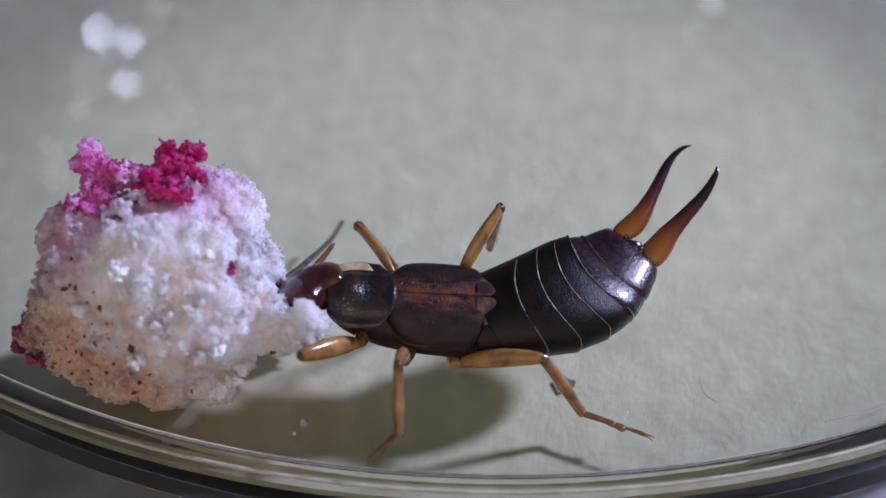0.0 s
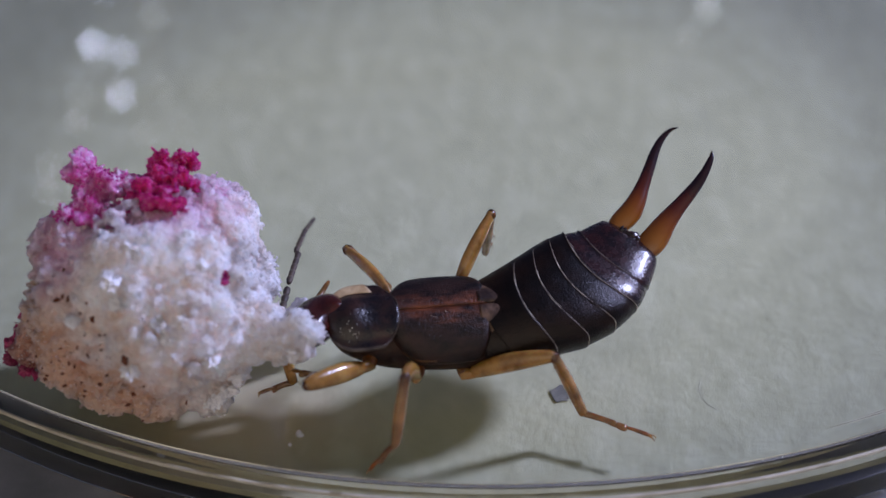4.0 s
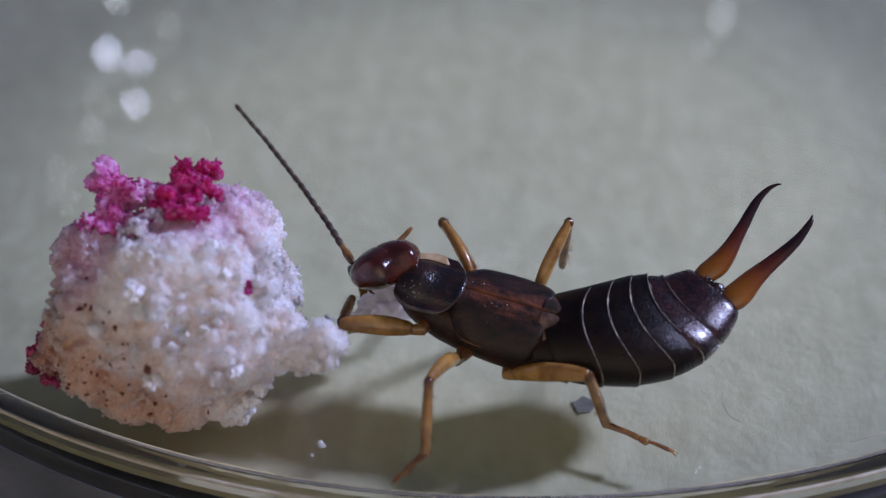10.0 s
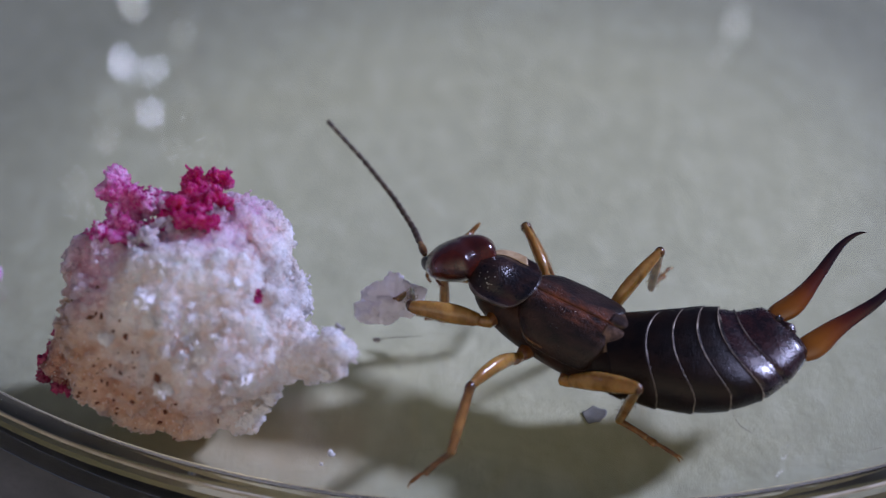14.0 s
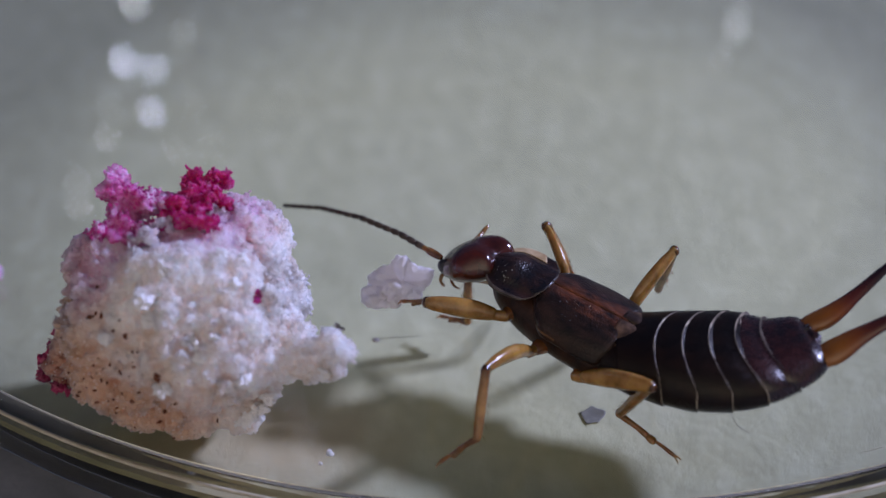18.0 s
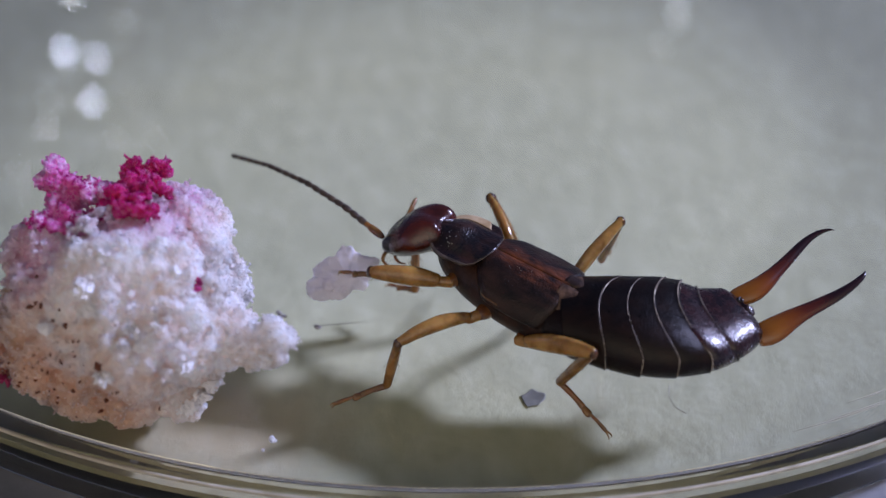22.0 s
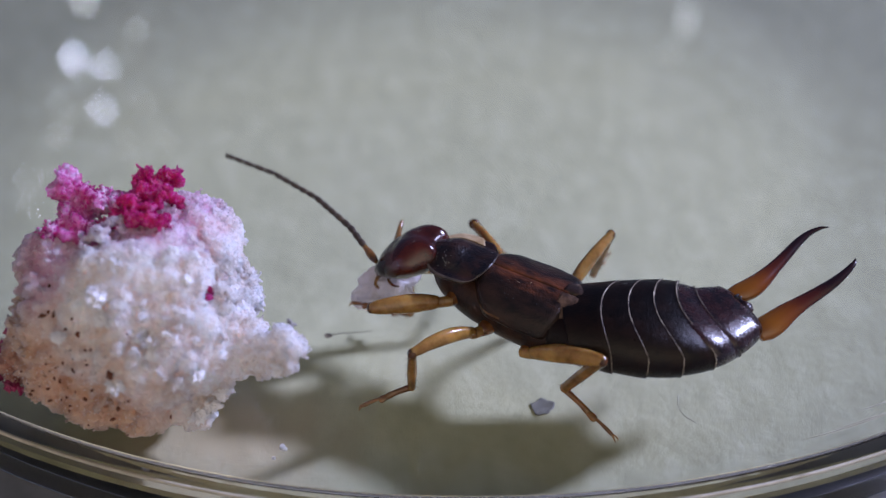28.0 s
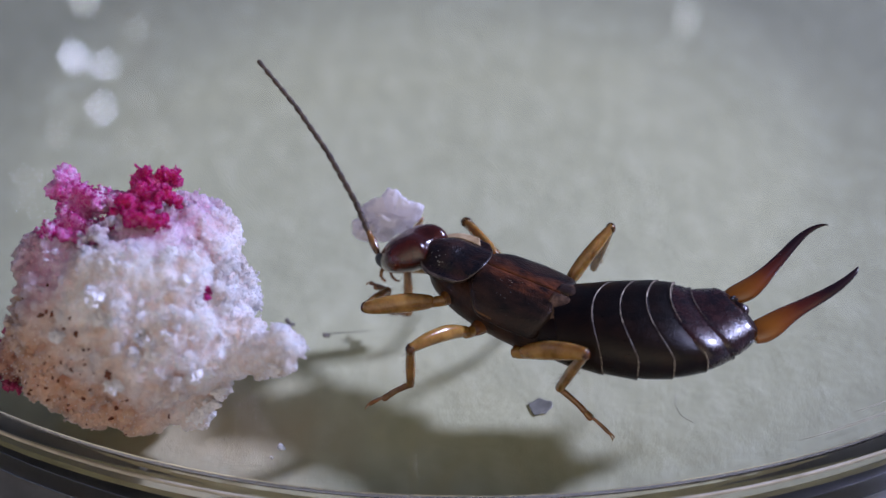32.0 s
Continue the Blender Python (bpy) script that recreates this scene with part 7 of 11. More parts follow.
    walk(flagella[0], [
        (0, at(3.32, -0.82, -0.29, -16.2, 41.1, -112.2)), (0.5, at(3.45, -0.66, -0.21, -2.1, 42.2, -88.4)), (1, at(3.33, -0.78, -0.31, 9.6, 38.4, -69.9)), (1.5, at(3.32, -0.85, -0.26, 11.6, 38.6, -67.9)),
        (2, at(3.28, -0.98, -0.21, 14.5, 38.5, -66.2)), (2.5, at(3.09, -1.32, -0.07, -4, 27.3, -98)), (3, at(3.06, -1.43, 0.07, 14.7, 38.4, -67.6)), (3.5, at(3.15, -1.03, -0.33, -5.8, 23.7, -101.8)),
        (5.5, at(3.39, -0.41, -0.4, -4.6, 18, -104.5)), (6, at(3.16, -0.89, -0.44, 1.4, 20.4, -88.9)), (6.5, at(3.54, -0.88, 0.22, 0.8, 21.3, -84.9)), (7, at(3.68, -0.61, 0.36, 6.2, 8.8, -69.7)),
        (7.5, at(3.7, -0.71, 0.52, 9.7, 10.6, -63.7)), (8, at(3.57, -0.56, 0.13, 19.3, 42.3, -44.7)), (8.5, at(3.5, -0.48, -0.01, 17.1, 33.4, -45.8)), (9, at(3.43, -0.36, -0.14, 14.4, 25, -47.7)),
        (9.5, at(3.45, -0.44, -0.1, 25.9, -15.8, -31)), (10, at(3.49, -0.56, 0.01, 14.4, 1.2, -44.1)), (10.5, at(3.49, -0.49, -0.03, 16.7, 12.3, -35.2)), (11, at(3.5, -0.77, 0.15, 26.2, -40.8, -45.9)),
        (11.5, at(3.51, -0.62, 0.06, 17.7, -3.4, -31.3)), (12, at(3.37, -0.13, -0.24, 8.7, 31.4, -41.9)), (12.5, at(3.57, 0.06, -0.01, 30, -24.2, 1.7)), (13, at(3.52, -0.2, -0.11, 19.4, 0.6, -32.7)),
        (13.5, at(3.62, -0.28, 0.04, 8.6, -7.9, -41.8)), (14, at(3.65, -0.15, 0.06, 2.6, 20.7, -48.2)), (14.5, at(3.63, -0.17, 0, 2.7, 6.8, -47.5)), (16.5, at(3.7, -0.21, 0.14, 9.1, -12.9, -35.2)),
        (17, at(3.67, -0.12, 0.03, 0.9, 19.8, -50.8)), (17.5, at(3.74, 0.08, 0.25, 9, 6.7, -29.2)), (18, at(3.66, 0.22, 0.08, 14.8, 4.6, -8.3)), (18.5, at(3.71, -0.04, 0.14, 3.6, -0.5, -43)),
        (19, at(3.66, 0.14, 0.03, 15.9, -5, -7.1)), (19.5, at(3.63, 0.37, 0.07, 16.5, -0, -2.8)), (20, at(3.62, 0.53, 0.19, 7, 3.1, -34.7)), (20.5, at(3.56, 0.54, 0.04, 9.2, 4.9, -26.9)),
        (21, at(3.44, 0.73, -0.05, 17.7, 9.4, 4.4)), (21.5, at(3.46, 0.71, -0.01, 12, -17, -25)), (22, at(3.5, 0.68, 0.04, 15.1, -4.6, -10.2)), (22.5, at(3.41, 0.8, -0.03, 14.4, -2.2, -11.9)),
        (23, at(3.42, 0.74, -0.06, 6.3, 12.4, -35.6)), (23.5, at(3.37, 0.83, -0.05, 5.5, 14.3, -37.6)), (24, at(3.5, 0.75, 0.12, 8.4, 6.1, -32.8)), (24.5, at(3.45, 0.8, 0.06, 14.6, 18.9, -12.2)),
        (25, at(3.45, 0.81, 0.09, 13.8, 12.7, -15.9)), (25.5, at(3.49, 0.77, 0.13, 18.1, -19.7, -10.2)), (27.5, at(3.45, 0.86, 0.14, 13.9, 15.6, -15)), (28, at(3.51, 0.73, 0.13, 10.8, -2.9, -31.1)),
        (28.5, at(3.53, 0.7, 0.14, 9.6, -9.1, -35.7)), (29, at(3.54, 0.6, 0.05, 9.1, -0.4, -36.7)), (29.5, at(3.58, 0.39, -0.04, 9.5, 6.8, -32.5)), (30, at(3.63, 0.31, 0.04, 11.9, -5.4, -27.8)),
        (30.5, at(3.68, 0.27, 0.14, 12.6, -21.3, -32.2)), (31, at(3.67, 0.2, 0.08, 13.4, 2.2, -22.3)), (31.5, at(3.65, 0.14, 0.03, 19.7, -31.8, -19.4)), (32, at(3.64, 0.24, 0.02, 15.7, -31.8, -31.9)),
    ])
    walk(flagella[1], [
        (0, at(2.82, -2.04, -1.44, -15.1, 41.5, -110.2)), (0.5, at(3.48, -1.96, -1.38, -0.6, 44.5, -86.1)), (1, at(3.8, -2.07, -1.39, 12.4, 42.1, -65.3)), (1.5, at(3.84, -2.12, -1.35, 14.2, 41.9, -63.6)),
        (2, at(3.83, -2.24, -1.3, 16.9, 41.4, -62)), (2.5, at(2.88, -2.86, -0.87, -5.6, 26.7, -100.7)), (3, at(3.58, -2.7, -1.01, 15.8, 40.4, -65.7)), (3.5, at(2.83, -2.6, -1.03, -5.8, 31.6, -102)),
        (5.5, at(2.97, -2.02, -0.94, -4.8, 19.4, -105.1)), (6, at(3.19, -2.53, -1.05, -1.6, 17.5, -94.3)), (6.5, at(3.69, -2.5, -0.41, 2.4, 8.2, -82.2)), (7, at(4.28, -2.24, 0.09, 17.4, -19.6, -58.9)),
        (7.5, at(4.46, -2.25, 0.2, 14.8, -15.8, -61.4)), (8, at(4.49, -1.47, -1.05, 19.5, 38.4, -43.6)), (8.5, at(4.52, -1.53, -0.98, 17.1, 32.4, -45.7)), (9, at(4.5, -1.53, -0.88, 13.9, 27.1, -48.8)),
        (9.5, at(4.89, -1.3, 0.38, 27.9, -18.1, -27.5)), (10, at(4.75, -1.78, -0.03, 17.1, -3.4, -40)), (10.5, at(4.88, -1.48, -0.4, 19, 9.9, -30.1)), (11, at(4.42, -1.72, 1.29, 33.8, -41.7, -36.5)),
        (11.5, at(5, -1.53, 0.16, 19.8, -9, -28.7)), (12, at(4.49, -1.13, -1.15, 12.8, 24.6, -32.7)), (12.5, at(5.16, 0.11, 0.71, 30.7, -24.1, 6.5)), (13, at(4.99, -1.14, -0.13, 22, -7.8, -26)),
        (13.5, at(4.91, -1.43, 0.28, 15.1, -24, -35.2)), (14, at(4.74, -1.37, -0.56, 7.8, 9.3, -37.4)), (14.5, at(4.8, -1.45, -0.21, 5, 4.2, -42.8)), (16.5, at(5.1, -1.2, 0.53, 12.6, -11.7, -27)),
        (17, at(4.71, -1.39, -0.56, 6.8, 9.9, -36)), (17.5, at(5.26, -0.77, 0.05, 12.3, 8, -19.2)), (18, at(5.39, -0.03, -0.06, 15.2, 11.1, -6.2)), (18.5, at(4.99, -1.23, 0.16, 7.7, -3.1, -31.6)),
        (19, at(5.39, -0.07, 0.18, 16.5, -0.1, -2.6)), (19.5, at(5.38, 0.29, 0.07, 16.1, 8, -3)), (20, at(5.06, -0.47, 0.09, 10.3, -8.2, -27)), (20.5, at(5.12, -0.25, -0.11, 12.5, 1.2, -17.2)),
        (21, at(5.16, 0.86, -0.33, 17.2, 13.6, 2.4)), (21.5, at(4.98, 0.01, 0.5, 15.4, -21, -17.2)), (22, at(5.22, 0.37, 0.18, 14.8, 2.6, -9.1)), (22.5, at(5.12, 0.43, 0.04, 16.4, -0.5, -3.6)),
        (23, at(4.81, -0.25, -0.43, 10.6, 4.5, -23.1)), (23.5, at(4.72, -0.2, -0.48, 10.3, 15.7, -23.2)), (24, at(4.96, -0.2, -0.06, 13.5, -2.6, -17.2)), (24.5, at(5.06, 0.45, -0.5, 15, 21.6, -11.2)),
        (25, at(5.09, 0.34, -0.3, 14.4, 15.3, -13.4)), (25.5, at(5.11, 0.48, 0.72, 17.4, -14.8, -9.5)), (27.5, at(5.07, 0.42, -0.33, 14.5, 17.1, -12.8)), (28, at(5.01, -0.17, 0.22, 14, -3.4, -20.1)),
        (28.5, at(4.93, -0.31, 0.42, 11.6, -8.7, -29.4)), (29, at(4.95, -0.45, 0.06, 10.4, 3.7, -31.9)), (29.5, at(5.04, -0.54, -0.25, 10.9, 6.2, -28.1)), (30, at(5.17, -0.5, 0.2, 13.3, -4, -22.7)),
        (30.5, at(5.06, -0.6, 0.77, 14.8, -20.1, -24.6)), (31, at(5.29, -0.46, 0.02, 15.8, -0.2, -12.5)), (31.5, at(5.06, -0.35, 0.95, 22.4, -33.8, -9.4)), (32, at(4.9, -0.55, 0.94, 29, -48.3, -15)),
    ])
    walk(flagella[2], [
        (0, at(2.37, -3.27, -2.6, -13.6, 42.1, -107.7)), (0.5, at(3.57, -3.21, -2.61, 1.1, 47.1, -83.2)), (1, at(4.34, -3.25, -2.57, 16, 46, -59.4)), (1.5, at(4.42, -3.29, -2.52, 17.5, 45.5, -58.1)),
        (2, at(4.45, -3.4, -2.46, 20, 44.5, -56.9)), (2.5, at(2.59, -4.4, -1.65, -7.3, 26.2, -103.5)), (3, at(4.13, -3.91, -2.15, 17.1, 42.8, -63.6)), (3.5, at(2.52, -4.05, -1.95, -6.1, 39.9, -102.5)),
        (5.5, at(2.54, -3.61, -1.52, -5.1, 21.3, -105.6)), (6, at(3.07, -4.19, -1.57, -4.8, 14, -100)), (6.5, at(3.92, -4.22, -0.66, 4.9, -8.4, -79.4)), (7, at(5.14, -3.65, 0.68, 9.4, -39.2, -47.9)),
        (7.5, at(5.27, -3.73, 0.68, 34.1, -41.6, -58.2)), (8, at(5.48, -2.41, -2.14, 19.7, 34.2, -42.8)), (8.5, at(5.55, -2.59, -1.91, 17.1, 31.5, -45.7)), (9, at(5.53, -2.7, -1.68, 13.3, 29.5, -50.1)),
        (9.5, at(6.37, -2.07, 0.92, 29.5, -19.8, -24.2)), (10, at(6.09, -2.9, 0.07, 20, -8.3, -35.6)), (10.5, at(6.38, -2.34, -0.7, 21.2, 7.4, -24.7)), (11, at(5.47, -2.5, 2.46, 38, -41.7, -26.8)),
        (11.5, at(6.52, -2.36, 0.44, 22.2, -14.6, -25.9)), (12, at(5.82, -1.99, -1.88, 17, 15.8, -23.2)), (12.5, at(6.75, 0.29, 1.42, 30.9, -23.4, 11.7)), (13, at(6.55, -1.9, 0.11, 23.6, -18.5, -17.6)),
        (13.5, at(6.21, -2.36, 0.99, 32.3, -43, -24.9)), (14, at(6.11, -2.42, -0.85, 15, -6.8, -24.8)), (14.5, at(6.08, -2.64, -0.33, 7.6, 1.4, -37.7)), (16.5, at(6.62, -1.97, 0.89, 16.1, -11.6, -17.7)),
        (17, at(6.11, -2.41, -0.86, 14, -5.8, -18.9)), (17.5, at(6.89, -1.34, -0.19, 15.8, 8, -7.4)), (18, at(7.1, -0.21, -0.4, 15.9, 17.2, -3.1)), (18.5, at(6.48, -2.15, 0.25, 12.3, -7.6, -18.2)),
        (19, at(7.13, -0.15, 0.19, 17.4, 4.1, 3.1)), (19.5, at(7.11, 0.2, -0.17, 16.3, 15.3, -1.8)), (20, at(6.6, -1.26, 0.34, 15.9, -23.3, -16.6)), (20.5, at(6.79, -0.76, -0.14, 15.9, -4, -6.1)),
        (21, at(6.86, 0.93, -0.74, 16.9, 17.5, 0.8)), (21.5, at(6.54, -0.48, 1.13, 19.3, -25.7, -8)), (22, at(6.94, 0.1, 0.1, 15.1, 9.2, -7)), (22.5, at(6.86, 0.32, 0.05, 18.3, 0.3, 6.1)),
        (23, at(6.42, -0.94, -0.57, 15.7, -7.3, -8)), (23.5, at(6.27, -0.87, -0.96, 15.2, 14.2, -5.8)), (24, at(6.63, -0.72, 0.01, 20.8, -20.8, 7.5)), (24.5, at(6.66, 0.14, -1.15, 15.3, 24.6, -10.2)),
        (25, at(6.74, -0.05, -0.76, 15.1, 18.1, -10.5)), (25.5, at(6.78, 0.2, 1.17, 17.2, -11, -8)), (27.5, at(6.7, 0.05, -0.85, 15.1, 18.8, -10.4)), (28, at(6.65, -0.77, 0.32, 17, -5.6, -7.1)),
        (28.5, at(6.44, -1.15, 0.68, 13.6, -8.6, -22.6)), (29, at(6.43, -1.37, -0.05, 11.8, 7.6, -26.4)), (29.5, at(6.58, -1.36, -0.43, 12.3, 5.6, -23.3)), (30, at(6.78, -1.18, 0.32, 14.6, -2.6, -17.1)),
        (30.5, at(6.55, -1.28, 1.38, 17, -19.6, -16.1)), (31, at(7, -0.84, 0.02, 18.1, -3.7, -1.3)), (31.5, at(6.49, -0.59, 1.92, 26.1, -40.2, 6.6)), (32, at(6.02, -0.85, 2.25, 29.7, -47.7, -6.2)),
    ])
    walk(flagella[3], [
        (0, at(1.98, -4.51, -3.77, -11.1, 36.8, -103.5)), (0.5, at(3.71, -4.39, -3.89, 3.3, 37.5, -79.6)), (1, at(4.96, -4.29, -3.82, 18.4, 39.2, -54.7)), (1.5, at(5.07, -4.33, -3.77, 19.2, 38.1, -54.4)),
        (2, at(5.13, -4.44, -3.68, 20.8, 34.8, -54.7)), (2.5, at(2.22, -5.93, -2.43, -9.1, 25.9, -106.5)), (3, at(4.7, -5.06, -3.34, 18.7, 45.5, -61)), (3.5, at(2.23, -5.36, -3.07, -6.8, 48.8, -103.4)),
        (5.5, at(2.11, -5.18, -2.16, -5.4, 23.5, -106.2)), (6, at(2.77, -5.86, -2, -8.3, 9.9, -106.2)), (6.5, at(4.24, -5.92, -0.41, -0.2, -42.1, -74.7)), (7, at(6.04, -4.65, 1.78, -3.7, -41.7, -43.1)),
        (7.5, at(5.96, -4.84, 1.84, 25, -45, -58.5)), (8, at(6.54, -3.39, -3.13, 19.5, 26.1, -42.7)), (8.5, at(6.59, -3.66, -2.83, 17, 30.8, -45.8)), (9, at(6.5, -3.87, -2.54, 12.5, 32.3, -51.6)),
        (9.5, at(7.87, -2.75, 1.51, 30.8, -20.9, -21)), (10, at(7.49, -3.91, 0.33, 23.2, -13.2, -31)), (10.5, at(7.95, -3.07, -0.93, 23.3, 4.7, -19)), (11, at(6.64, -3.09, 3.62, 39.4, -41, -17.3)),
        (11.5, at(8.04, -3.1, 0.88, 24.9, -20, -23.1)), (12, at(7.37, -2.65, -2.35, 21.5, 4.1, -12.8)), (12.5, at(8.32, 0.62, 2.12, 26.2, -6.1, 3.8)), (13, at(8.13, -2.4, 0.66, 33.4, -35.1, -3)),
        (13.5, at(7.37, -2.89, 2.18, 35.8, -45.1, -21.9)), (14, at(7.69, -3.15, -0.64, 31.5, -33.4, -3.2)), (14.5, at(7.47, -3.71, -0.38, 22.8, -1.6, -32.2)), (16.5, at(8.26, -2.49, 1.24, 19.7, -12.8, -6.9)),
        (17, at(7.75, -2.97, -0.69, 26.6, -31.2, 8.5)), (17.5, at(8.61, -1.56, -0.44, 19.1, 6, 6.7)), (18, at(8.76, -0.31, -0.92, 17.2, 23.2, 1.2)), (18.5, at(8.13, -2.69, 0.48, 17.9, -15.9, -0.5)),
        (19, at(8.88, -0.06, 0.06, 18.4, 7.7, 9.9)), (19.5, at(8.79, 0.14, -0.64, 17.1, 22.2, 0.6)), (20, at(8.14, -1.71, 1.04, 28.1, -43.4, 2.1)), (20.5, at(8.52, -0.95, -0.02, 19.7, -11.7, 7.9)),
        (21, at(8.53, 0.96, -1.27, 16.7, 21.3, -0.6)), (21.5, at(8.1, -0.7, 1.89, 24.2, -32.9, 4.8)), (22, at(8.66, -0.11, -0.18, 15.8, 15.4, -3.9)), (22.5, at(8.6, 0.51, 0.04, 20.1, -0.4, 17.7)),
        (23, at(8.14, -1.18, -0.35, 23.4, -27.8, 17.9)), (23.5, at(7.95, -1.04, -1.39, 19.5, 6.8, 17.1)), (24, at(8.26, -0.5, 0.64, 22.6, -25.5, 21.9)), (24.5, at(8.23, -0.15, -1.88, 15.8, 27.8, -9.1)),
        (25, at(8.37, -0.35, -1.3, 16, 21.1, -7.4)), (25.5, at(8.48, -0.04, 1.51, 17.2, -7.7, -6)), (27.5, at(8.33, -0.25, -1.41, 15.7, 20.8, -7.9)), (28, at(8.38, -0.99, 0.49, 19.8, -11.2, 10.1)),
        (28.5, at(8.04, -1.82, 0.94, 15.5, -8.8, -15)), (29, at(7.98, -2.15, -0.28, 13.4, 11.4, -20)), (29.5, at(8.18, -2.05, -0.6, 13.7, 5, -18.3)), (30, at(8.45, -1.69, 0.4, 15.9, -1.3, -11)),
        (30.5, at(8.13, -1.74, 1.96, 19.1, -20, -6.5)), (31, at(8.74, -0.88, 0.14, 19.9, -9.8, 12.8)), (31.5, at(7.82, -0.43, 3.05, 25, -37.6, 14.3)), (32, at(7.2, -0.97, 3.55, 29.5, -47, 1.6)),
    ])
    walk(legs["L2"][0], [
        (0, at(-0.46, 1.36, -0.44, 11.9, -61, 76.5)), (0.5, at(-0.46, 1.36, -0.44, 10.9, -60.5, 77.9)), (1, at(-0.46, 1.36, -0.44, 9.9, -60.1, 78.6)), (1.5, at(-0.46, 1.36, -0.44, 7.7, -60.1, 80.6)),
        (2, at(-0.46, 1.36, -0.44, 3.3, -61.5, 84)), (2.5, at(-0.46, 1.36, -0.44, 3.7, -62.6, 82.5)), (3, at(-0.46, 1.36, -0.44, 7.6, -62.8, 75.6)), (3.5, at(-0.46, 1.36, -0.44, 13.1, -63, 67.3)),
        (5.5, at(-0.46, 1.36, -0.44, 16.1, -56.5, 54)), (6, at(-0.46, 1.36, -0.44, 18.6, -51.4, 52)), (6.5, at(-0.46, 1.36, -0.44, 16.7, -49.6, 60.1)), (7, at(-0.46, 1.36, -0.44, 14.9, -45.7, 69.2)),
        (7.5, at(-0.46, 1.36, -0.44, 13.8, -46.5, 70.9)), (8, at(-0.46, 1.36, -0.44, 11.4, -46.1, 73.7)), (8.5, at(-0.46, 1.36, -0.44, 10.2, -43.9, 77.6)), (9, at(-0.46, 1.36, -0.44, 11.1, -40.2, 78.9)),
        (9.5, at(-0.46, 1.36, -0.44, 11.8, -39.4, 79.7)), (10, at(-0.46, 1.36, -0.44, 12.9, -38.1, 80.1)), (10.5, at(-0.46, 1.36, -0.44, 12.6, -37.5, 80.5)), (11, at(-0.46, 1.36, -0.44, 14.4, -37.1, 76.7)),
        (11.5, at(-0.46, 1.36, -0.44, 15.1, -36.7, 76.8)), (12, at(-0.46, 1.36, -0.44, 16.3, -28.2, 77.2)), (12.5, at(-0.46, 1.36, -0.44, 15.8, -27.6, 79.5)), (13, at(-0.46, 1.36, -0.44, 15.5, -25.4, 79.3)),
        (13.5, at(-0.46, 1.36, -0.44, 15.8, -25.7, 77.5)), (14, at(-0.46, 1.36, -0.44, 16.8, -21.1, 78.7)), (14.5, at(-0.46, 1.36, -0.44, 16.7, -21.8, 77.8)), (16.5, at(-0.46, 1.36, -0.44, 14.1, -28.1, 81)),
        (17, at(-0.46, 1.36, -0.44, 13.4, -26.8, 81.5)), (17.5, at(-0.46, 1.36, -0.44, 12.3, -26.4, 83)), (18, at(-0.46, 1.36, -0.44, 11.9, -25.3, 84.3)), (18.5, at(-0.46, 1.36, -0.44, 11, -24.6, 82.8)),
        (19, at(-0.46, 1.36, -0.44, 10.5, -27.8, 83.6)), (19.5, at(-0.46, 1.36, -0.44, 10.1, -27.2, 86.8)), (20, at(-0.46, 1.36, -0.44, 9.6, -26.5, 87.9)), (20.5, at(-0.46, 1.36, -0.44, 10.5, -25.4, 87.8)),
        (21, at(-0.46, 1.36, -0.44, 15.9, 8.1, 55.4)), (21.5, at(-0.46, 1.36, -0.44, 15.3, 7.3, 54.6)), (22, at(-0.46, 1.36, -0.44, 15.4, 5.4, 55.9)), (22.5, at(-0.46, 1.36, -0.44, 15, 1.1, 56.4)),
        (23, at(-0.46, 1.36, -0.44, 14.3, -4.3, 59.9)), (23.5, at(-0.46, 1.36, -0.44, 14.1, -4, 61.2)), (24, at(-0.46, 1.36, -0.44, 13.6, -6.8, 57.4)), (24.5, at(-0.46, 1.36, -0.44, 13, -9.4, 57.1)),
        (25, at(-0.46, 1.36, -0.44, 12.5, -11.1, 59)), (25.5, at(-0.46, 1.36, -0.44, 11.8, -12.9, 57.7)), (27.5, at(-0.46, 1.36, -0.44, 12, -9.7, 63.8)), (28, at(-0.46, 1.36, -0.44, 11.5, -12.8, 64.8)),
        (28.5, at(-0.46, 1.36, -0.44, 11, -13.4, 68.2)), (29, at(-0.46, 1.36, -0.44, 10.6, -15.9, 69.2)), (29.5, at(-0.46, 1.36, -0.44, 11.5, -15.8, 69.8)), (30, at(-0.46, 1.36, -0.44, 10.8, -17.7, 70.4)),
        (30.5, at(-0.46, 1.36, -0.44, 10.6, -18.4, 70.6)), (31, at(-0.46, 1.36, -0.44, 10.2, -20.1, 69.9)), (31.5, at(-0.46, 1.36, -0.44, 9.4, -20.3, 71)), (32, at(-0.46, 1.36, -0.44, 9.4, -20.5, 72)),
    ])
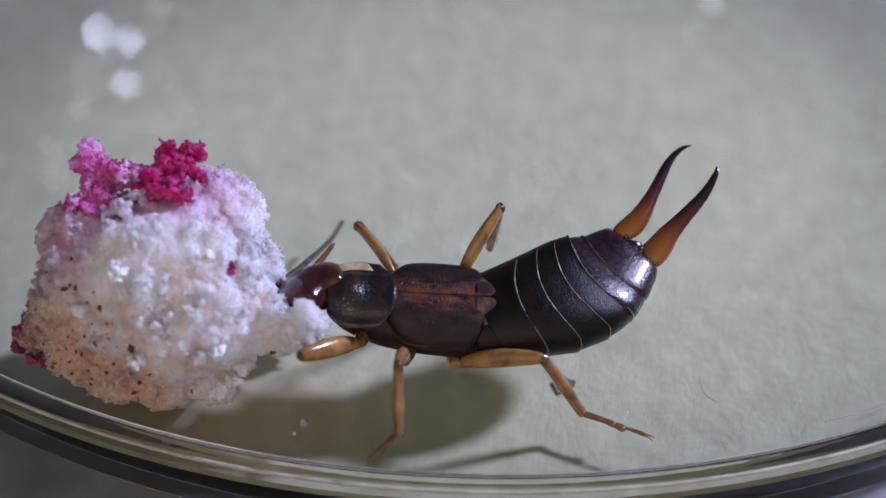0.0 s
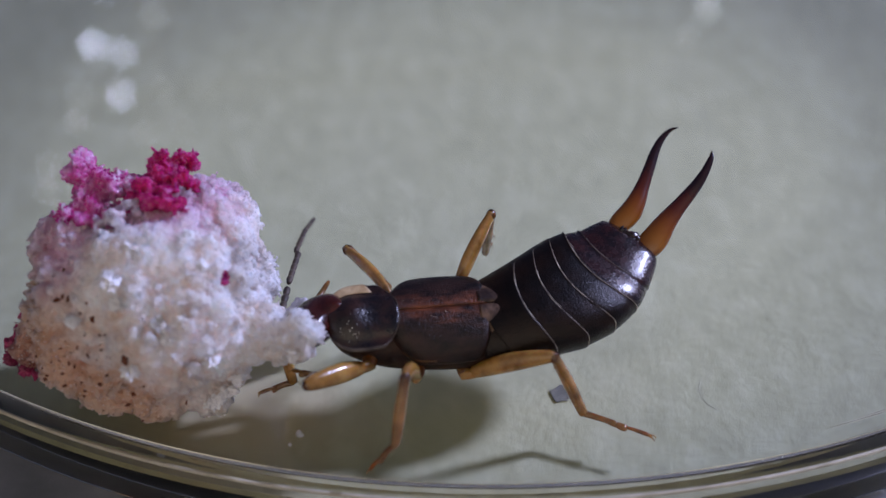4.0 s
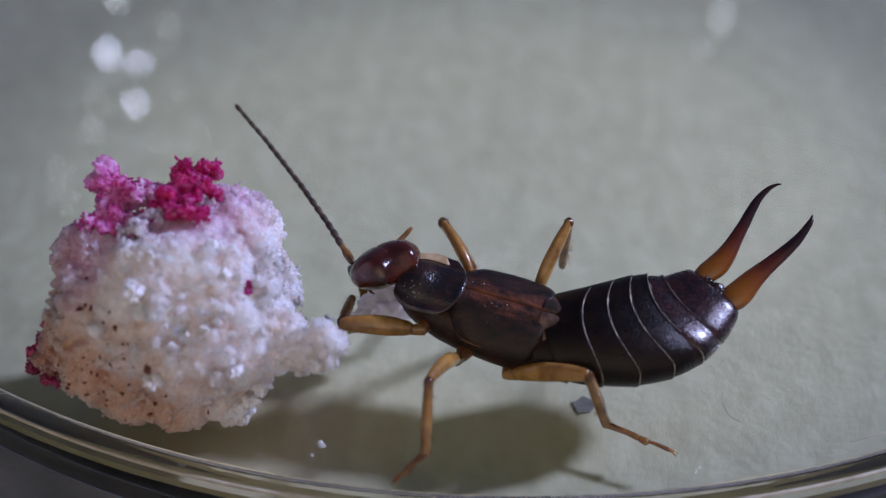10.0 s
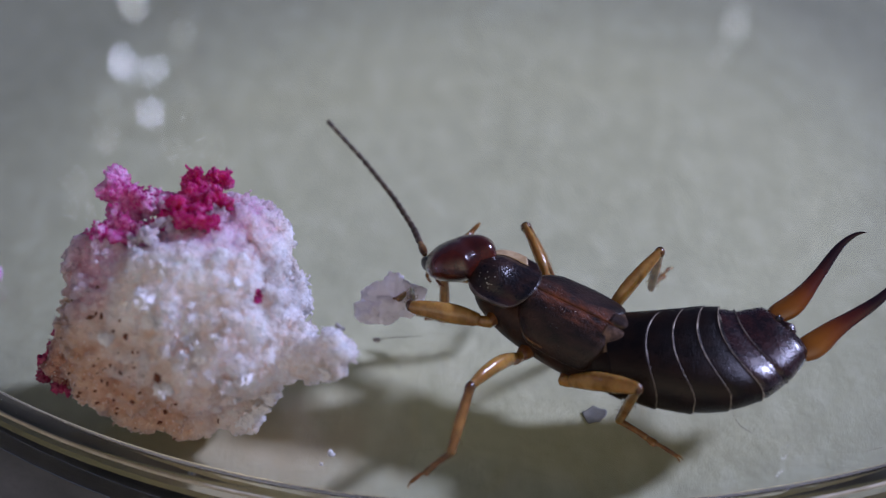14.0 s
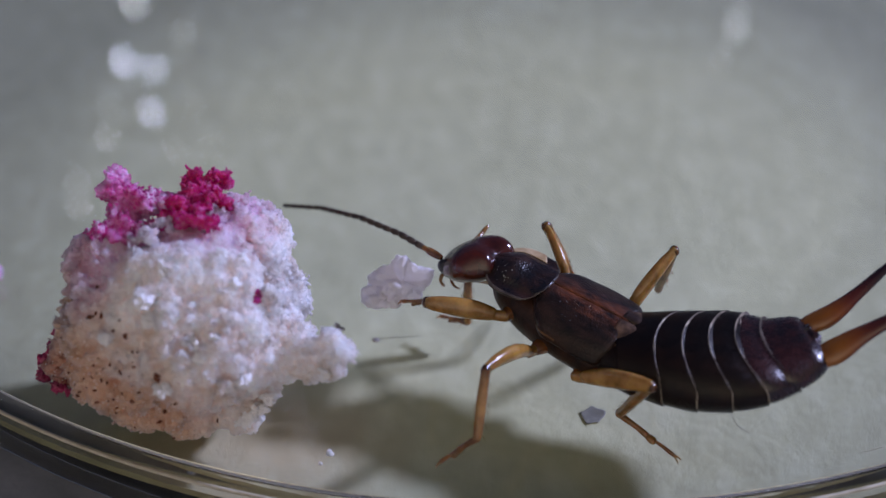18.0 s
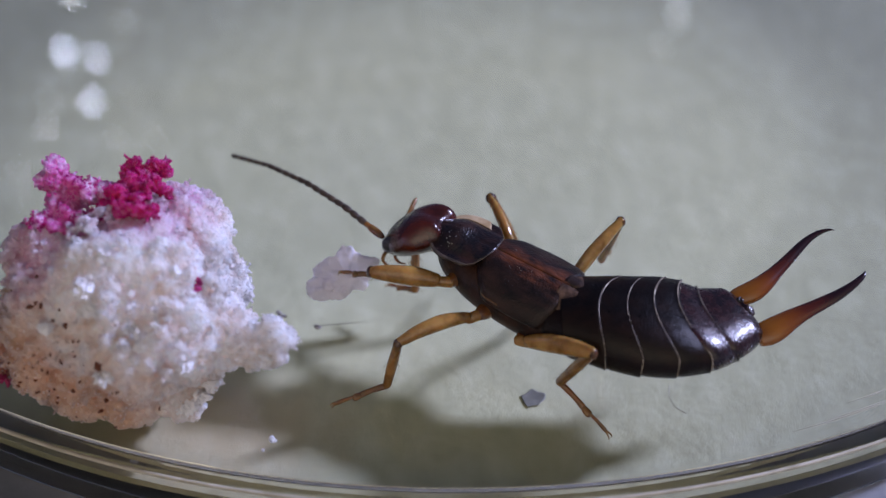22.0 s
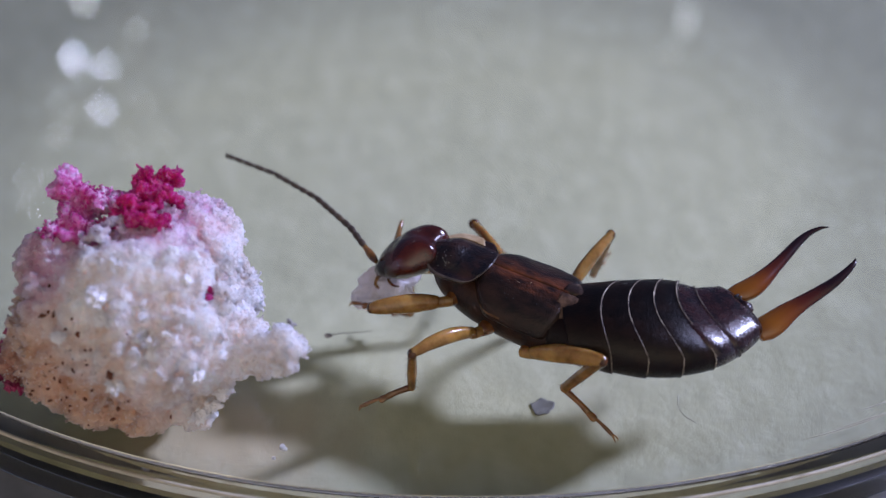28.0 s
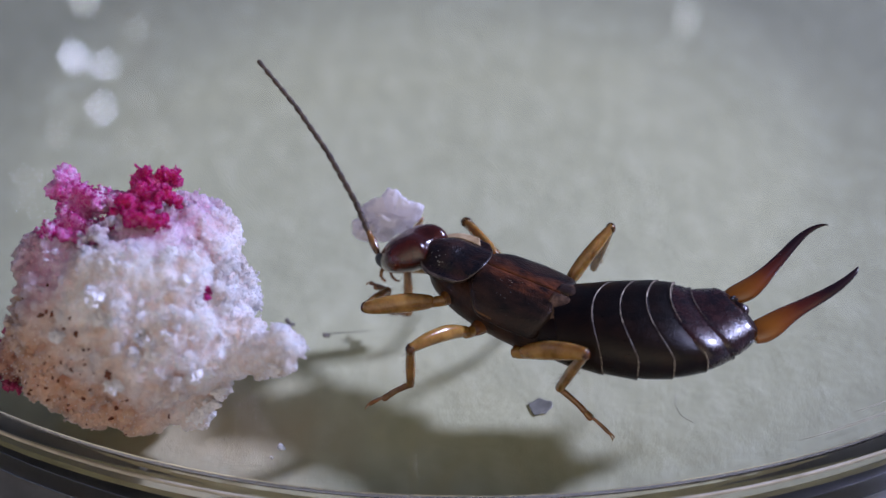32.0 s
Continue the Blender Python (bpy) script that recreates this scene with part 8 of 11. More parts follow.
    walk(legs["L2"][1], [
        (0, at(-0.18, 2.51, 1.7, 4.4, 41.5, 93.8)), (0.5, at(-0.21, 2.53, 1.69, 7.1, 40.6, 92)), (1, at(-0.22, 2.55, 1.68, 8.2, 42, 90.8)), (1.5, at(-0.26, 2.56, 1.68, 9, 42.8, 88.8)),
        (2, at(-0.34, 2.52, 1.71, 9.3, 48.5, 86.4)), (2.5, at(-0.31, 2.47, 1.73, 17.8, 48.7, 82.7)), (3, at(-0.18, 2.44, 1.74, 27.1, 48.2, 77.7)), (3.5, at(-0.03, 2.38, 1.74, 39.4, 49, 70)),
        (5.5, at(0.33, 2.45, 1.6, 33.2, 51.9, 85.3)), (6, at(0.48, 2.56, 1.47, 31.6, 50.2, 70.8)), (6.5, at(0.33, 2.73, 1.43, 26.1, 44.3, 87.7)), (7, at(0.15, 2.96, 1.31, 12.8, 34.8, 95.1)),
        (7.5, at(0.09, 2.95, 1.34, 4.5, 35.8, 95.5)), (8, at(0.02, 2.99, 1.33, -0.1, 38.3, 98.2)), (8.5, at(-0.08, 3.08, 1.26, -0.9, 34.8, 101)), (9, at(-0.1, 3.19, 1.14, 1.3, 30, 102.2)),
        (9.5, at(-0.12, 3.22, 1.12, 3.5, 30.1, 102.2)), (10, at(-0.13, 3.26, 1.07, 3.8, 30.7, 105.4)), (10.5, at(-0.14, 3.27, 1.05, 4, 31, 105.7)), (11, at(-0.01, 3.26, 1.04, 7.1, 34.1, 103.3)),
        (11.5, at(-0.01, 3.27, 1.02, 12, 35.2, 99)), (12, at(0.02, 3.46, 0.72, 11.8, 27, 101.2)), (12.5, at(-0.06, 3.49, 0.69, 12.4, 28.3, 101.7)), (13, at(-0.05, 3.53, 0.61, 11.7, 26.9, 102)),
        (13.5, at(0.02, 3.51, 0.62, 12.2, 29.8, 102.3)), (14, at(-0.01, 3.6, 0.44, 12.9, 24.3, 103.1)), (14.5, at(0.02, 3.58, 0.47, 14, 30.3, 103.3)), (16.5, at(-0.12, 3.49, 0.71, 12.6, 43.6, 108.8)),
        (17, at(-0.14, 3.52, 0.66, 11.7, 46.4, 111.1)), (17.5, at(-0.19, 3.53, 0.65, 9.8, 48.9, 114.2)), (18, at(-0.24, 3.56, 0.61, 9.8, 49.5, 115.2)), (18.5, at(-0.18, 3.57, 0.58, 6.1, 54.5, 120.9)),
        (19, at(-0.22, 3.51, 0.7, 7, 60.1, 118.8)), (19.5, at(-0.34, 3.53, 0.68, -2.3, 66.9, 128.4)), (20, at(-0.38, 3.55, 0.65, -16.4, 69.3, 132.7)), (20.5, at(-0.37, 3.57, 0.61, -13.9, 67.9, 134.3)),
        (21, at(0.92, 3.35, -0.78, -88.4, 71.7, 38.2)), (21.5, at(0.95, 3.34, -0.75, -75.4, 74.7, 33)), (22, at(0.91, 3.37, -0.67, -63, 79.3, 27.2)), (22.5, at(0.9, 3.4, -0.49, -44.3, 79.3, 28)),
        (23, at(0.77, 3.47, -0.26, -27.4, 78.8, 26.9)), (23.5, at(0.72, 3.5, -0.27, -18.5, 79.6, 17.5)), (24, at(0.85, 3.4, -0.15, -24.9, 81.9, -7.2)), (24.5, at(0.85, 3.38, -0.04, -20.8, 81.9, -21.2)),
        (25, at(0.78, 3.42, 0.03, -4.1, 80.8, -22.5)), (25.5, at(0.82, 3.37, 0.11, 7.2, 80, -29.3)), (27.5, at(0.61, 3.52, -0.03, 3.8, 77.3, -51.1)), (28, at(0.56, 3.52, 0.1, 6.9, 76.2, -50.1)),
        (28.5, at(0.43, 3.57, 0.13, 6, 75.7, -50.9)), (29, at(0.38, 3.56, 0.23, 6, 74.5, -52.2)), (29.5, at(0.36, 3.57, 0.23, 2.5, 76.5, -55.8)), (30, at(0.32, 3.56, 0.3, 6.8, 76.7, -50.3)),
        (30.5, at(0.31, 3.55, 0.33, 8.9, 77.5, -47.5)), (31, at(0.33, 3.52, 0.4, 9.3, 76.9, -48.9)), (31.5, at(0.29, 3.53, 0.41, 12.4, 76.9, -45)), (32, at(0.25, 3.54, 0.42, 13, 77, -43.3)),
    ])
    walk(legs["L2"][2], [
        (0, at(-0.28, 3.97, 0.41, 57.1, 61.5, 13.6)), (0.5, at(-0.26, 4.01, 0.42, 59.4, 62.5, 16.1)), (1, at(-0.24, 4, 0.38, 59.2, 60.7, 18.1)), (1.5, at(-0.23, 3.99, 0.36, 59.4, 60.7, 17.4)),
        (2, at(-0.26, 3.81, 0.25, 58.6, 59.2, 15.6)), (2.5, at(-0.15, 3.75, 0.27, 60.3, 62.2, 11.5)), (3, at(0.1, 3.71, 0.28, 57.5, 63.3, 4.4)), (3.5, at(0.41, 3.58, 0.27, 58.9, 64.8, 5.3)),
        (5.5, at(0.43, 3.65, 0.07, 47.8, 62.9, -7.4)), (6, at(0.89, 3.74, -0.02, 43.4, 61.8, -6.7)), (6.5, at(0.39, 4.13, 0.06, 43, 59.7, -0.5)), (7, at(0.01, 4.55, 0.2, 44.6, 61.6, 5.3)),
        (7.5, at(-0.06, 4.52, 0.2, 45.4, 60.6, 8.5)), (8, at(-0.2, 4.5, 0.12, 44.5, 59, 9.5)), (8.5, at(-0.39, 4.65, 0.14, 46.4, 60.6, 13.9)), (9, at(-0.46, 4.84, 0.17, 47.2, 61.2, 18.9)),
        (9.5, at(-0.48, 4.87, 0.14, 46.8, 61.6, 20.2)), (10, at(-0.57, 4.87, 0.07, 44.1, 59.7, 23.5)), (10.5, at(-0.59, 4.88, 0.05, 42.3, 58.6, 24.5)), (11, at(-0.38, 4.83, -0.06, 38.2, 55, 25.7)),
        (11.5, at(-0.26, 4.84, -0.1, 35.6, 53.2, 24.4)), (12, at(-0.32, 5.16, -0.17, 34.8, 51, 32.6)), (12.5, at(-0.41, 5.17, -0.23, 34.1, 50.1, 36.1)), (13, at(-0.41, 5.23, -0.27, 32.7, 50, 35.3)),
        (13.5, at(-0.34, 5.16, -0.35, 31.5, 48.7, 36.1)), (14, at(-0.42, 5.33, -0.36, 32.3, 49.4, 40.3)), (14.5, at(-0.37, 5.22, -0.51, 30.5, 47.4, 42.3)), (16.5, at(-0.57, 4.83, -0.63, 26.9, 52.7, 27.5)),
        (17, at(-0.62, 4.77, -0.75, 25.6, 52.2, 28.4)), (17.5, at(-0.72, 4.7, -0.82, 24.2, 52.2, 27.2)), (18, at(-0.78, 4.71, -0.88, 22.7, 51.1, 27.8)), (18.5, at(-0.76, 4.54, -1.01, 19.3, 49.1, 21.4)),
        (19, at(-0.69, 4.36, -0.99, 21.8, 51.5, 25.6)), (19.5, at(-0.81, 4.13, -1.12, 22.5, 52, 26.9)), (20, at(-0.85, 4.05, -1.17, 23.7, 53.5, 31.3)), (20.5, at(-0.89, 4.09, -1.2, 25.3, 55.6, 31.4)),
        (21, at(1.4, 3.73, -2.64, 22.3, 5.1, 58)), (21.5, at(1.38, 3.61, -2.63, 15, 4.9, 57.1)), (22, at(1.23, 3.54, -2.59, 15.5, 7.5, 55.7)), (22.5, at(1.22, 3.57, -2.4, 15.8, 11.5, 51.6)),
        (23, at(1.11, 3.64, -2.17, 16.2, 18.4, 45.1)), (23.5, at(1.05, 3.6, -2.19, 16, 16.4, 46.8)), (24, at(1.12, 3.37, -2.08, 15.7, 18, 43.1)), (24.5, at(1.11, 3.29, -1.97, 15.5, 19.8, 40.5)),
        (25, at(1.07, 3.3, -1.89, 15.4, 20.9, 39.1)), (25.5, at(1.11, 3.21, -1.82, 15.1, 21.7, 36.9)), (27.5, at(0.88, 3.19, -1.93, 15.3, 19.1, 40.4)), (28, at(0.86, 3.16, -1.79, 15.9, 23.8, 35.6)),
        (28.5, at(0.73, 3.19, -1.76, 16.2, 25.6, 35.3)), (29, at(0.7, 3.15, -1.65, 16.8, 30.1, 31.1)), (29.5, at(0.61, 3.19, -1.67, 17.5, 30.9, 32.3)), (30, at(0.61, 3.21, -1.6, 17.5, 32.7, 30.5)),
        (30.5, at(0.6, 3.24, -1.57, 17.7, 34, 29.6)), (31, at(0.62, 3.18, -1.5, 17.8, 35.4, 27.6)), (31.5, at(0.6, 3.21, -1.49, 17.7, 36.1, 27)), (32, at(0.57, 3.24, -1.48, 17.8, 36.3, 27.6)),
    ])
    walk(legs["L3"][0], [
        (0, at(-1.85, 1.28, -0.72, -32.4, -29.9, 170)), (0.5, at(-1.85, 1.28, -0.72, -32.4, -29.5, 170.4)), (1, at(-1.85, 1.28, -0.72, -32.4, -28.1, 170.4)), (1.5, at(-1.85, 1.28, -0.72, -32.5, -27.1, 170.6)),
        (2, at(-1.85, 1.28, -0.72, -32.8, -24.3, 170.8)), (2.5, at(-1.85, 1.28, -0.72, -33, -25, 170.4)), (3, at(-1.85, 1.28, -0.72, -33.4, -28.3, 169.8)), (3.5, at(-1.85, 1.28, -0.72, -33.5, -31.6, 169.3)),
        (5.5, at(-1.85, 1.28, -0.72, -30.3, -29.8, 170.1)), (6, at(-1.85, 1.28, -0.72, -29.3, -33.8, 170.1)), (6.5, at(-1.85, 1.28, -0.72, -28.6, -32.8, 170.4)), (7, at(-1.85, 1.28, -0.72, -27.4, -33.2, 171.1)),
        (7.5, at(-1.85, 1.28, -0.72, -27.5, -32.5, 171.6)), (8, at(-1.85, 1.28, -0.72, -27.1, -30.4, 172.1)), (8.5, at(-1.85, 1.28, -0.72, -26.4, -30.6, 172.5)), (9, at(-1.85, 1.28, -0.72, -25.5, -31.5, 172.5)),
        (9.5, at(-1.85, 1.28, -0.72, -24.7, -32.9, 171.9)), (10, at(-1.85, 1.28, -0.72, -23.5, -33.6, 172.6)), (10.5, at(-1.85, 1.28, -0.72, -22.5, -32.9, 171.9)), (11, at(-1.85, 1.28, -0.72, -21.7, -36.4, 171.4)),
        (11.5, at(-1.85, 1.28, -0.72, -20.7, -37.2, 170.8)), (12, at(-1.85, 1.28, -0.72, -18.9, -36.6, 171.1)), (12.5, at(-1.85, 1.28, -0.72, -18.2, -36.9, 171.8)), (13, at(-1.85, 1.28, -0.72, -17.4, -37, 171.3)),
        (13.5, at(-1.85, 1.28, -0.72, -17, -36.8, 171.7)), (14, at(-1.85, 1.28, -0.72, -16, -36, 172.2)), (14.5, at(-1.85, 1.28, -0.72, -15.3, -35.7, 172.6)), (16.5, at(-1.85, 1.28, -0.72, -13.8, -33.8, 172.7)),
        (17, at(-1.85, 1.28, -0.72, -13, -32.2, 173.2)), (17.5, at(-1.85, 1.28, -0.72, -12.5, -31.1, 174)), (18, at(-1.85, 1.28, -0.72, -11.8, -29.8, 174.7)), (18.5, at(-1.85, 1.28, -0.72, -10.8, -29.6, 173.4)),
        (19, at(-1.85, 1.28, -0.72, -11.7, -29.4, 173.7)), (19.5, at(-1.85, 1.28, -0.72, -11.9, -29.2, 174.1)), (20, at(-1.85, 1.28, -0.72, -11.8, -29, 174.1)), (20.5, at(-1.85, 1.28, -0.72, -11.6, -27, 174.1)),
        (21, at(-1.85, 1.28, -0.72, -11.5, -25.8, 174.2)), (21.5, at(-1.85, 1.28, -0.72, -11.9, -25.4, 174.9)), (22, at(-1.85, 1.28, -0.72, -11.9, -26.4, 175)), (22.5, at(-1.85, 1.28, -0.72, -11.8, -25.3, 175.3)),
        (23, at(-1.85, 1.28, -0.72, -11.5, -24.2, 175.1)), (23.5, at(-1.85, 1.28, -0.72, -11.5, -24.2, 175.1)), (24, at(-1.85, 1.28, -0.72, -12.1, -24.9, 175.2)), (24.5, at(-1.85, 1.28, -0.72, -12.4, -25.6, 175)),
        (25, at(-1.85, 1.28, -0.72, -12.5, -26, 175.1)), (25.5, at(-1.85, 1.28, -0.72, -12.8, -25.7, 175.1)), (27.5, at(-1.85, 1.28, -0.72, -12.4, -21.8, 176.3)), (28, at(-1.85, 1.28, -0.72, -12.9, -23.3, 176)),
        (28.5, at(-1.85, 1.28, -0.72, -12.9, -25.1, 175.6)), (29, at(-1.85, 1.28, -0.72, -13, -25.3, 174.9)), (29.5, at(-1.85, 1.28, -0.72, -12.8, -28, 173.8)), (30, at(-1.85, 1.28, -0.72, -13, -28.6, 173.5)),
        (30.5, at(-1.85, 1.28, -0.72, -13.1, -29.3, 173.2)), (31, at(-1.85, 1.28, -0.72, -13.4, -29.8, 173)), (31.5, at(-1.85, 1.28, -0.72, -13.6, -29.8, 173.4)), (32, at(-1.85, 1.28, -0.72, -13.5, -30.5, 173.2)),
    ])
    walk(legs["L3"][1], [
        (0, at(-4.2, 1.69, 0.65, -56.5, 51.4, 151.6)), (0.5, at(-4.21, 1.68, 0.63, -56.9, 52.1, 153)), (1, at(-4.24, 1.68, 0.58, -58.6, 53.7, 153.5)), (1.5, at(-4.27, 1.68, 0.53, -59.8, 55, 152.7)),
        (2, at(-4.32, 1.68, 0.41, -61.4, 57.9, 153.6)), (2.5, at(-4.31, 1.7, 0.44, -61.7, 57.1, 149.8)), (3, at(-4.23, 1.71, 0.58, -65, 58.7, 146.4)), (3.5, at(-4.15, 1.71, 0.72, -69.3, 60.6, 143.9)),
        (5.5, at(-4.2, 1.69, 0.65, -62, 56.9, 131.3)), (6, at(-4.1, 1.67, 0.81, -83.9, 65.7, 124.3)), (6.5, at(-4.13, 1.66, 0.77, -81, 69.8, 146.8)), (7, at(-4.12, 1.64, 0.79, -73, 67.9, 160.6)),
        (7.5, at(-4.14, 1.62, 0.76, -71.6, 68.9, 164.2)), (8, at(-4.2, 1.61, 0.67, -71.1, 71, 167.3)), (8.5, at(-4.2, 1.59, 0.68, -67.3, 70.5, 172.4)), (9, at(-4.17, 1.59, 0.72, -67.2, 69.3, 172.7)),
        (9.5, at(-4.13, 1.6, 0.78, -68.6, 71.6, 179.5)), (10, at(-4.12, 1.58, 0.8, -64.1, 72.7, -168.8)), (10.5, at(-4.14, 1.6, 0.77, -60.3, 73.9, -161.3)), (11, at(-4.04, 1.61, 0.91, -47.6, 80.6, -130.3)),
        (11.5, at(-4.01, 1.63, 0.94, -25.5, 80.7, -99)), (12, at(-4.03, 1.62, 0.92, -5.5, 76.3, -67.2)), (12.5, at(-4.03, 1.6, 0.93, -5.4, 75.9, -65.4)), (13, at(-4.02, 1.61, 0.94, -0.8, 75.2, -57.6)),
        (13.5, at(-4.03, 1.6, 0.93, 1.3, 75.4, -53.9)), (14, at(-4.05, 1.58, 0.9, 1, 75, -50)), (14.5, at(-4.06, 1.57, 0.89, 3.1, 74.3, -45.5)), (16.5, at(-4.12, 1.57, 0.81, 8.8, 68.7, -34.2)),
        (17, at(-4.16, 1.56, 0.75, 9.8, 66.4, -30)), (17.5, at(-4.19, 1.53, 0.7, 10.3, 65.3, -27.7)), (18, at(-4.23, 1.5, 0.65, 10.2, 63.7, -24.9)), (18.5, at(-4.23, 1.55, 0.64, 9.3, 63.7, -26.4)),
        (19, at(-4.23, 1.54, 0.63, 11.7, 63.7, -24)), (19.5, at(-4.24, 1.53, 0.62, 12.7, 62.1, -20.2)), (20, at(-4.24, 1.53, 0.61, 14.6, 64.1, -16.5)), (20.5, at(-4.29, 1.53, 0.53, 13.5, 60.5, -15.4)),
        (21, at(-4.31, 1.53, 0.48, 13.1, 60.1, -15.6)), (21.5, at(-4.32, 1.5, 0.46, 13.7, 60.8, -16)), (22, at(-4.3, 1.5, 0.5, 12.8, 62.4, -18.8)), (22.5, at(-4.33, 1.48, 0.45, 12.8, 61, -18.1)),
        (23, at(-4.35, 1.49, 0.41, 12.4, 60.9, -18.5)), (23.5, at(-4.35, 1.49, 0.41, 12.2, 61.3, -19.2)), (24, at(-4.34, 1.49, 0.44, 13.7, 60.4, -18.1)), (24.5, at(-4.32, 1.49, 0.47, 14.7, 60.5, -18)),
        (25, at(-4.31, 1.49, 0.48, 14.9, 60.4, -18.2)), (25.5, at(-4.32, 1.49, 0.47, 16, 59.7, -17)), (27.5, at(-4.4, 1.44, 0.3, 14.7, 57.8, -15.7)), (28, at(-4.37, 1.46, 0.37, 15.5, 57.7, -16.3)),
        (28.5, at(-4.33, 1.47, 0.45, 15.5, 59.9, -17.7)), (29, at(-4.33, 1.5, 0.45, 15.6, 59.8, -18.8)), (29.5, at(-4.26, 1.54, 0.57, 14.9, 62.1, -20.5)), (30, at(-4.25, 1.55, 0.6, 15.2, 62.4, -21.6)),
        (30.5, at(-4.23, 1.56, 0.62, 15.3, 62.9, -22.4)), (31, at(-4.22, 1.57, 0.65, 16, 62.8, -22.3)), (31.5, at(-4.22, 1.55, 0.64, 16.9, 63.7, -22.3)), (32, at(-4.2, 1.56, 0.67, 16.7, 64.1, -22.6)),
    ])
    walk(legs["L3"][2], [
        (0, at(-5.6, 2.45, -1.34, -27.1, -12.6, 154.5)), (0.5, at(-5.61, 2.39, -1.38, -27.6, -10.7, 156)), (1, at(-5.59, 2.35, -1.48, -28, -9.8, 156.3)), (1.5, at(-5.56, 2.35, -1.56, -28.5, -7.5, 156.9)),
        (2, at(-5.54, 2.28, -1.75, -29.6, -3, 157.4)), (2.5, at(-5.5, 2.39, -1.7, -29.4, -3.6, 155.7)), (3, at(-5.34, 2.44, -1.59, -28.5, -5.4, 152.4)), (3.5, at(-5.17, 2.45, -1.5, -27.1, -8.2, 149.1)),
        (5.5, at(-5.12, 2.74, -1.49, -24.3, -2.6, 146)), (6, at(-4.69, 2.54, -1.51, -21.3, -9.1, 143.6)), (6.5, at(-4.87, 2.15, -1.62, -22.8, -7.5, 152.7)), (7, at(-5.03, 1.95, -1.57, -22.7, -8.8, 157.8)),
        (7.5, at(-5.03, 1.87, -1.62, -23.1, -6.7, 158.9)), (8, at(-5.01, 1.79, -1.74, -23.7, -2.6, 161.5)), (8.5, at(-5.04, 1.7, -1.73, -23.9, -0.2, 165.3)), (9, at(-5.07, 1.7, -1.67, -22.8, -2.5, 165.5)),
        (9.5, at(-4.94, 1.61, -1.64, -22.6, -2.6, 167.6)), (10, at(-4.86, 1.43, -1.63, -21.6, -4, 169.4)), (10.5, at(-4.8, 1.38, -1.68, -21.1, -4.3, 170.5)), (11, at(-4.31, 1.29, -1.6, -20.8, -1.2, 173.6)),
        (11.5, at(-4.08, 1.22, -1.57, -19.9, -3.2, 173.2)), (12, at(-3.8, 1.06, -1.56, -17.6, -4.1, 169.7)), (12.5, at(-3.77, 1.03, -1.54, -17.3, -2.7, 171.3)), (13, at(-3.67, 1.06, -1.53, -16.9, -1.3, 172.4)),
        (13.5, at(-3.65, 1.08, -1.54, -16.2, -1.7, 171.4)), (14, at(-3.63, 1.08, -1.57, -14.3, -5.7, 168.6)), (14.5, at(-3.58, 1.08, -1.57, -13.9, -4.2, 169.7)), (16.5, at(-3.35, 1.05, -1.57, -14.2, 5.4, 174.9)),
        (17, at(-3.28, 1.05, -1.59, -13.8, 8.2, 175.9)), (17.5, at(-3.25, 1.03, -1.62, -13.7, 10.7, 178.3)), (18, at(-3.2, 1.03, -1.64, -12.3, 10.4, 175.5)), (18.5, at(-3.21, 1.05, -1.65, -11.1, 12.1, 173.8)),
        (19, at(-3.2, 1.08, -1.65, -12.2, 15.5, 173.2)), (19.5, at(-3.12, 1.12, -1.63, -13.5, 20.8, 176.3)), (20, at(-3.17, 1.21, -1.68, -13.8, 22.8, 176.8)), (20.5, at(-3.08, 1.2, -1.69, -13, 22.6, 172)),
        (21, at(-3.09, 1.19, -1.73, -12.1, 20.7, 169)), (21.5, at(-3.13, 1.16, -1.77, -12.4, 21.7, 169.4)), (22, at(-3.18, 1.11, -1.76, -13, 22.3, 171.7)), (22.5, at(-3.15, 1.1, -1.78, -11.5, 18.8, 167.6)),
        (23, at(-3.17, 1.1, -1.82, -10.5, 15.9, 165.7)), (23.5, at(-3.19, 1.09, -1.83, -10.3, 14.7, 165.1)), (24, at(-3.14, 1.1, -1.78, -11.4, 17.8, 165.8)), (24.5, at(-3.13, 1.11, -1.75, -12.1, 20, 166.5)),
        (25, at(-3.12, 1.1, -1.73, -12.3, 20.8, 166.7)), (25.5, at(-3.09, 1.11, -1.73, -12.9, 22.6, 167.1)), (27.5, at(-3.09, 1.08, -1.86, -11.2, 15.2, 164.4)), (28, at(-3.06, 1.07, -1.79, -12.6, 19.7, 166.7)),
        (28.5, at(-3.12, 1.08, -1.76, -13.2, 21.5, 169.7)), (29, at(-3.11, 1.09, -1.75, -14, 23.5, 171.8)), (29.5, at(-3.15, 1.12, -1.68, -14.4, 23.7, 174.2)), (30, at(-3.15, 1.12, -1.66, -15, 26.3, 175.2)),
        (30.5, at(-3.16, 1.12, -1.65, -15.5, 28.3, 176.8)), (31, at(-3.14, 1.13, -1.62, -15.9, 29.8, 177.1)), (31.5, at(-3.17, 1.13, -1.64, -16.4, 32.1, 178)), (32, at(-3.18, 1.13, -1.62, -16.6, 32.5, 179.8)),
    ])
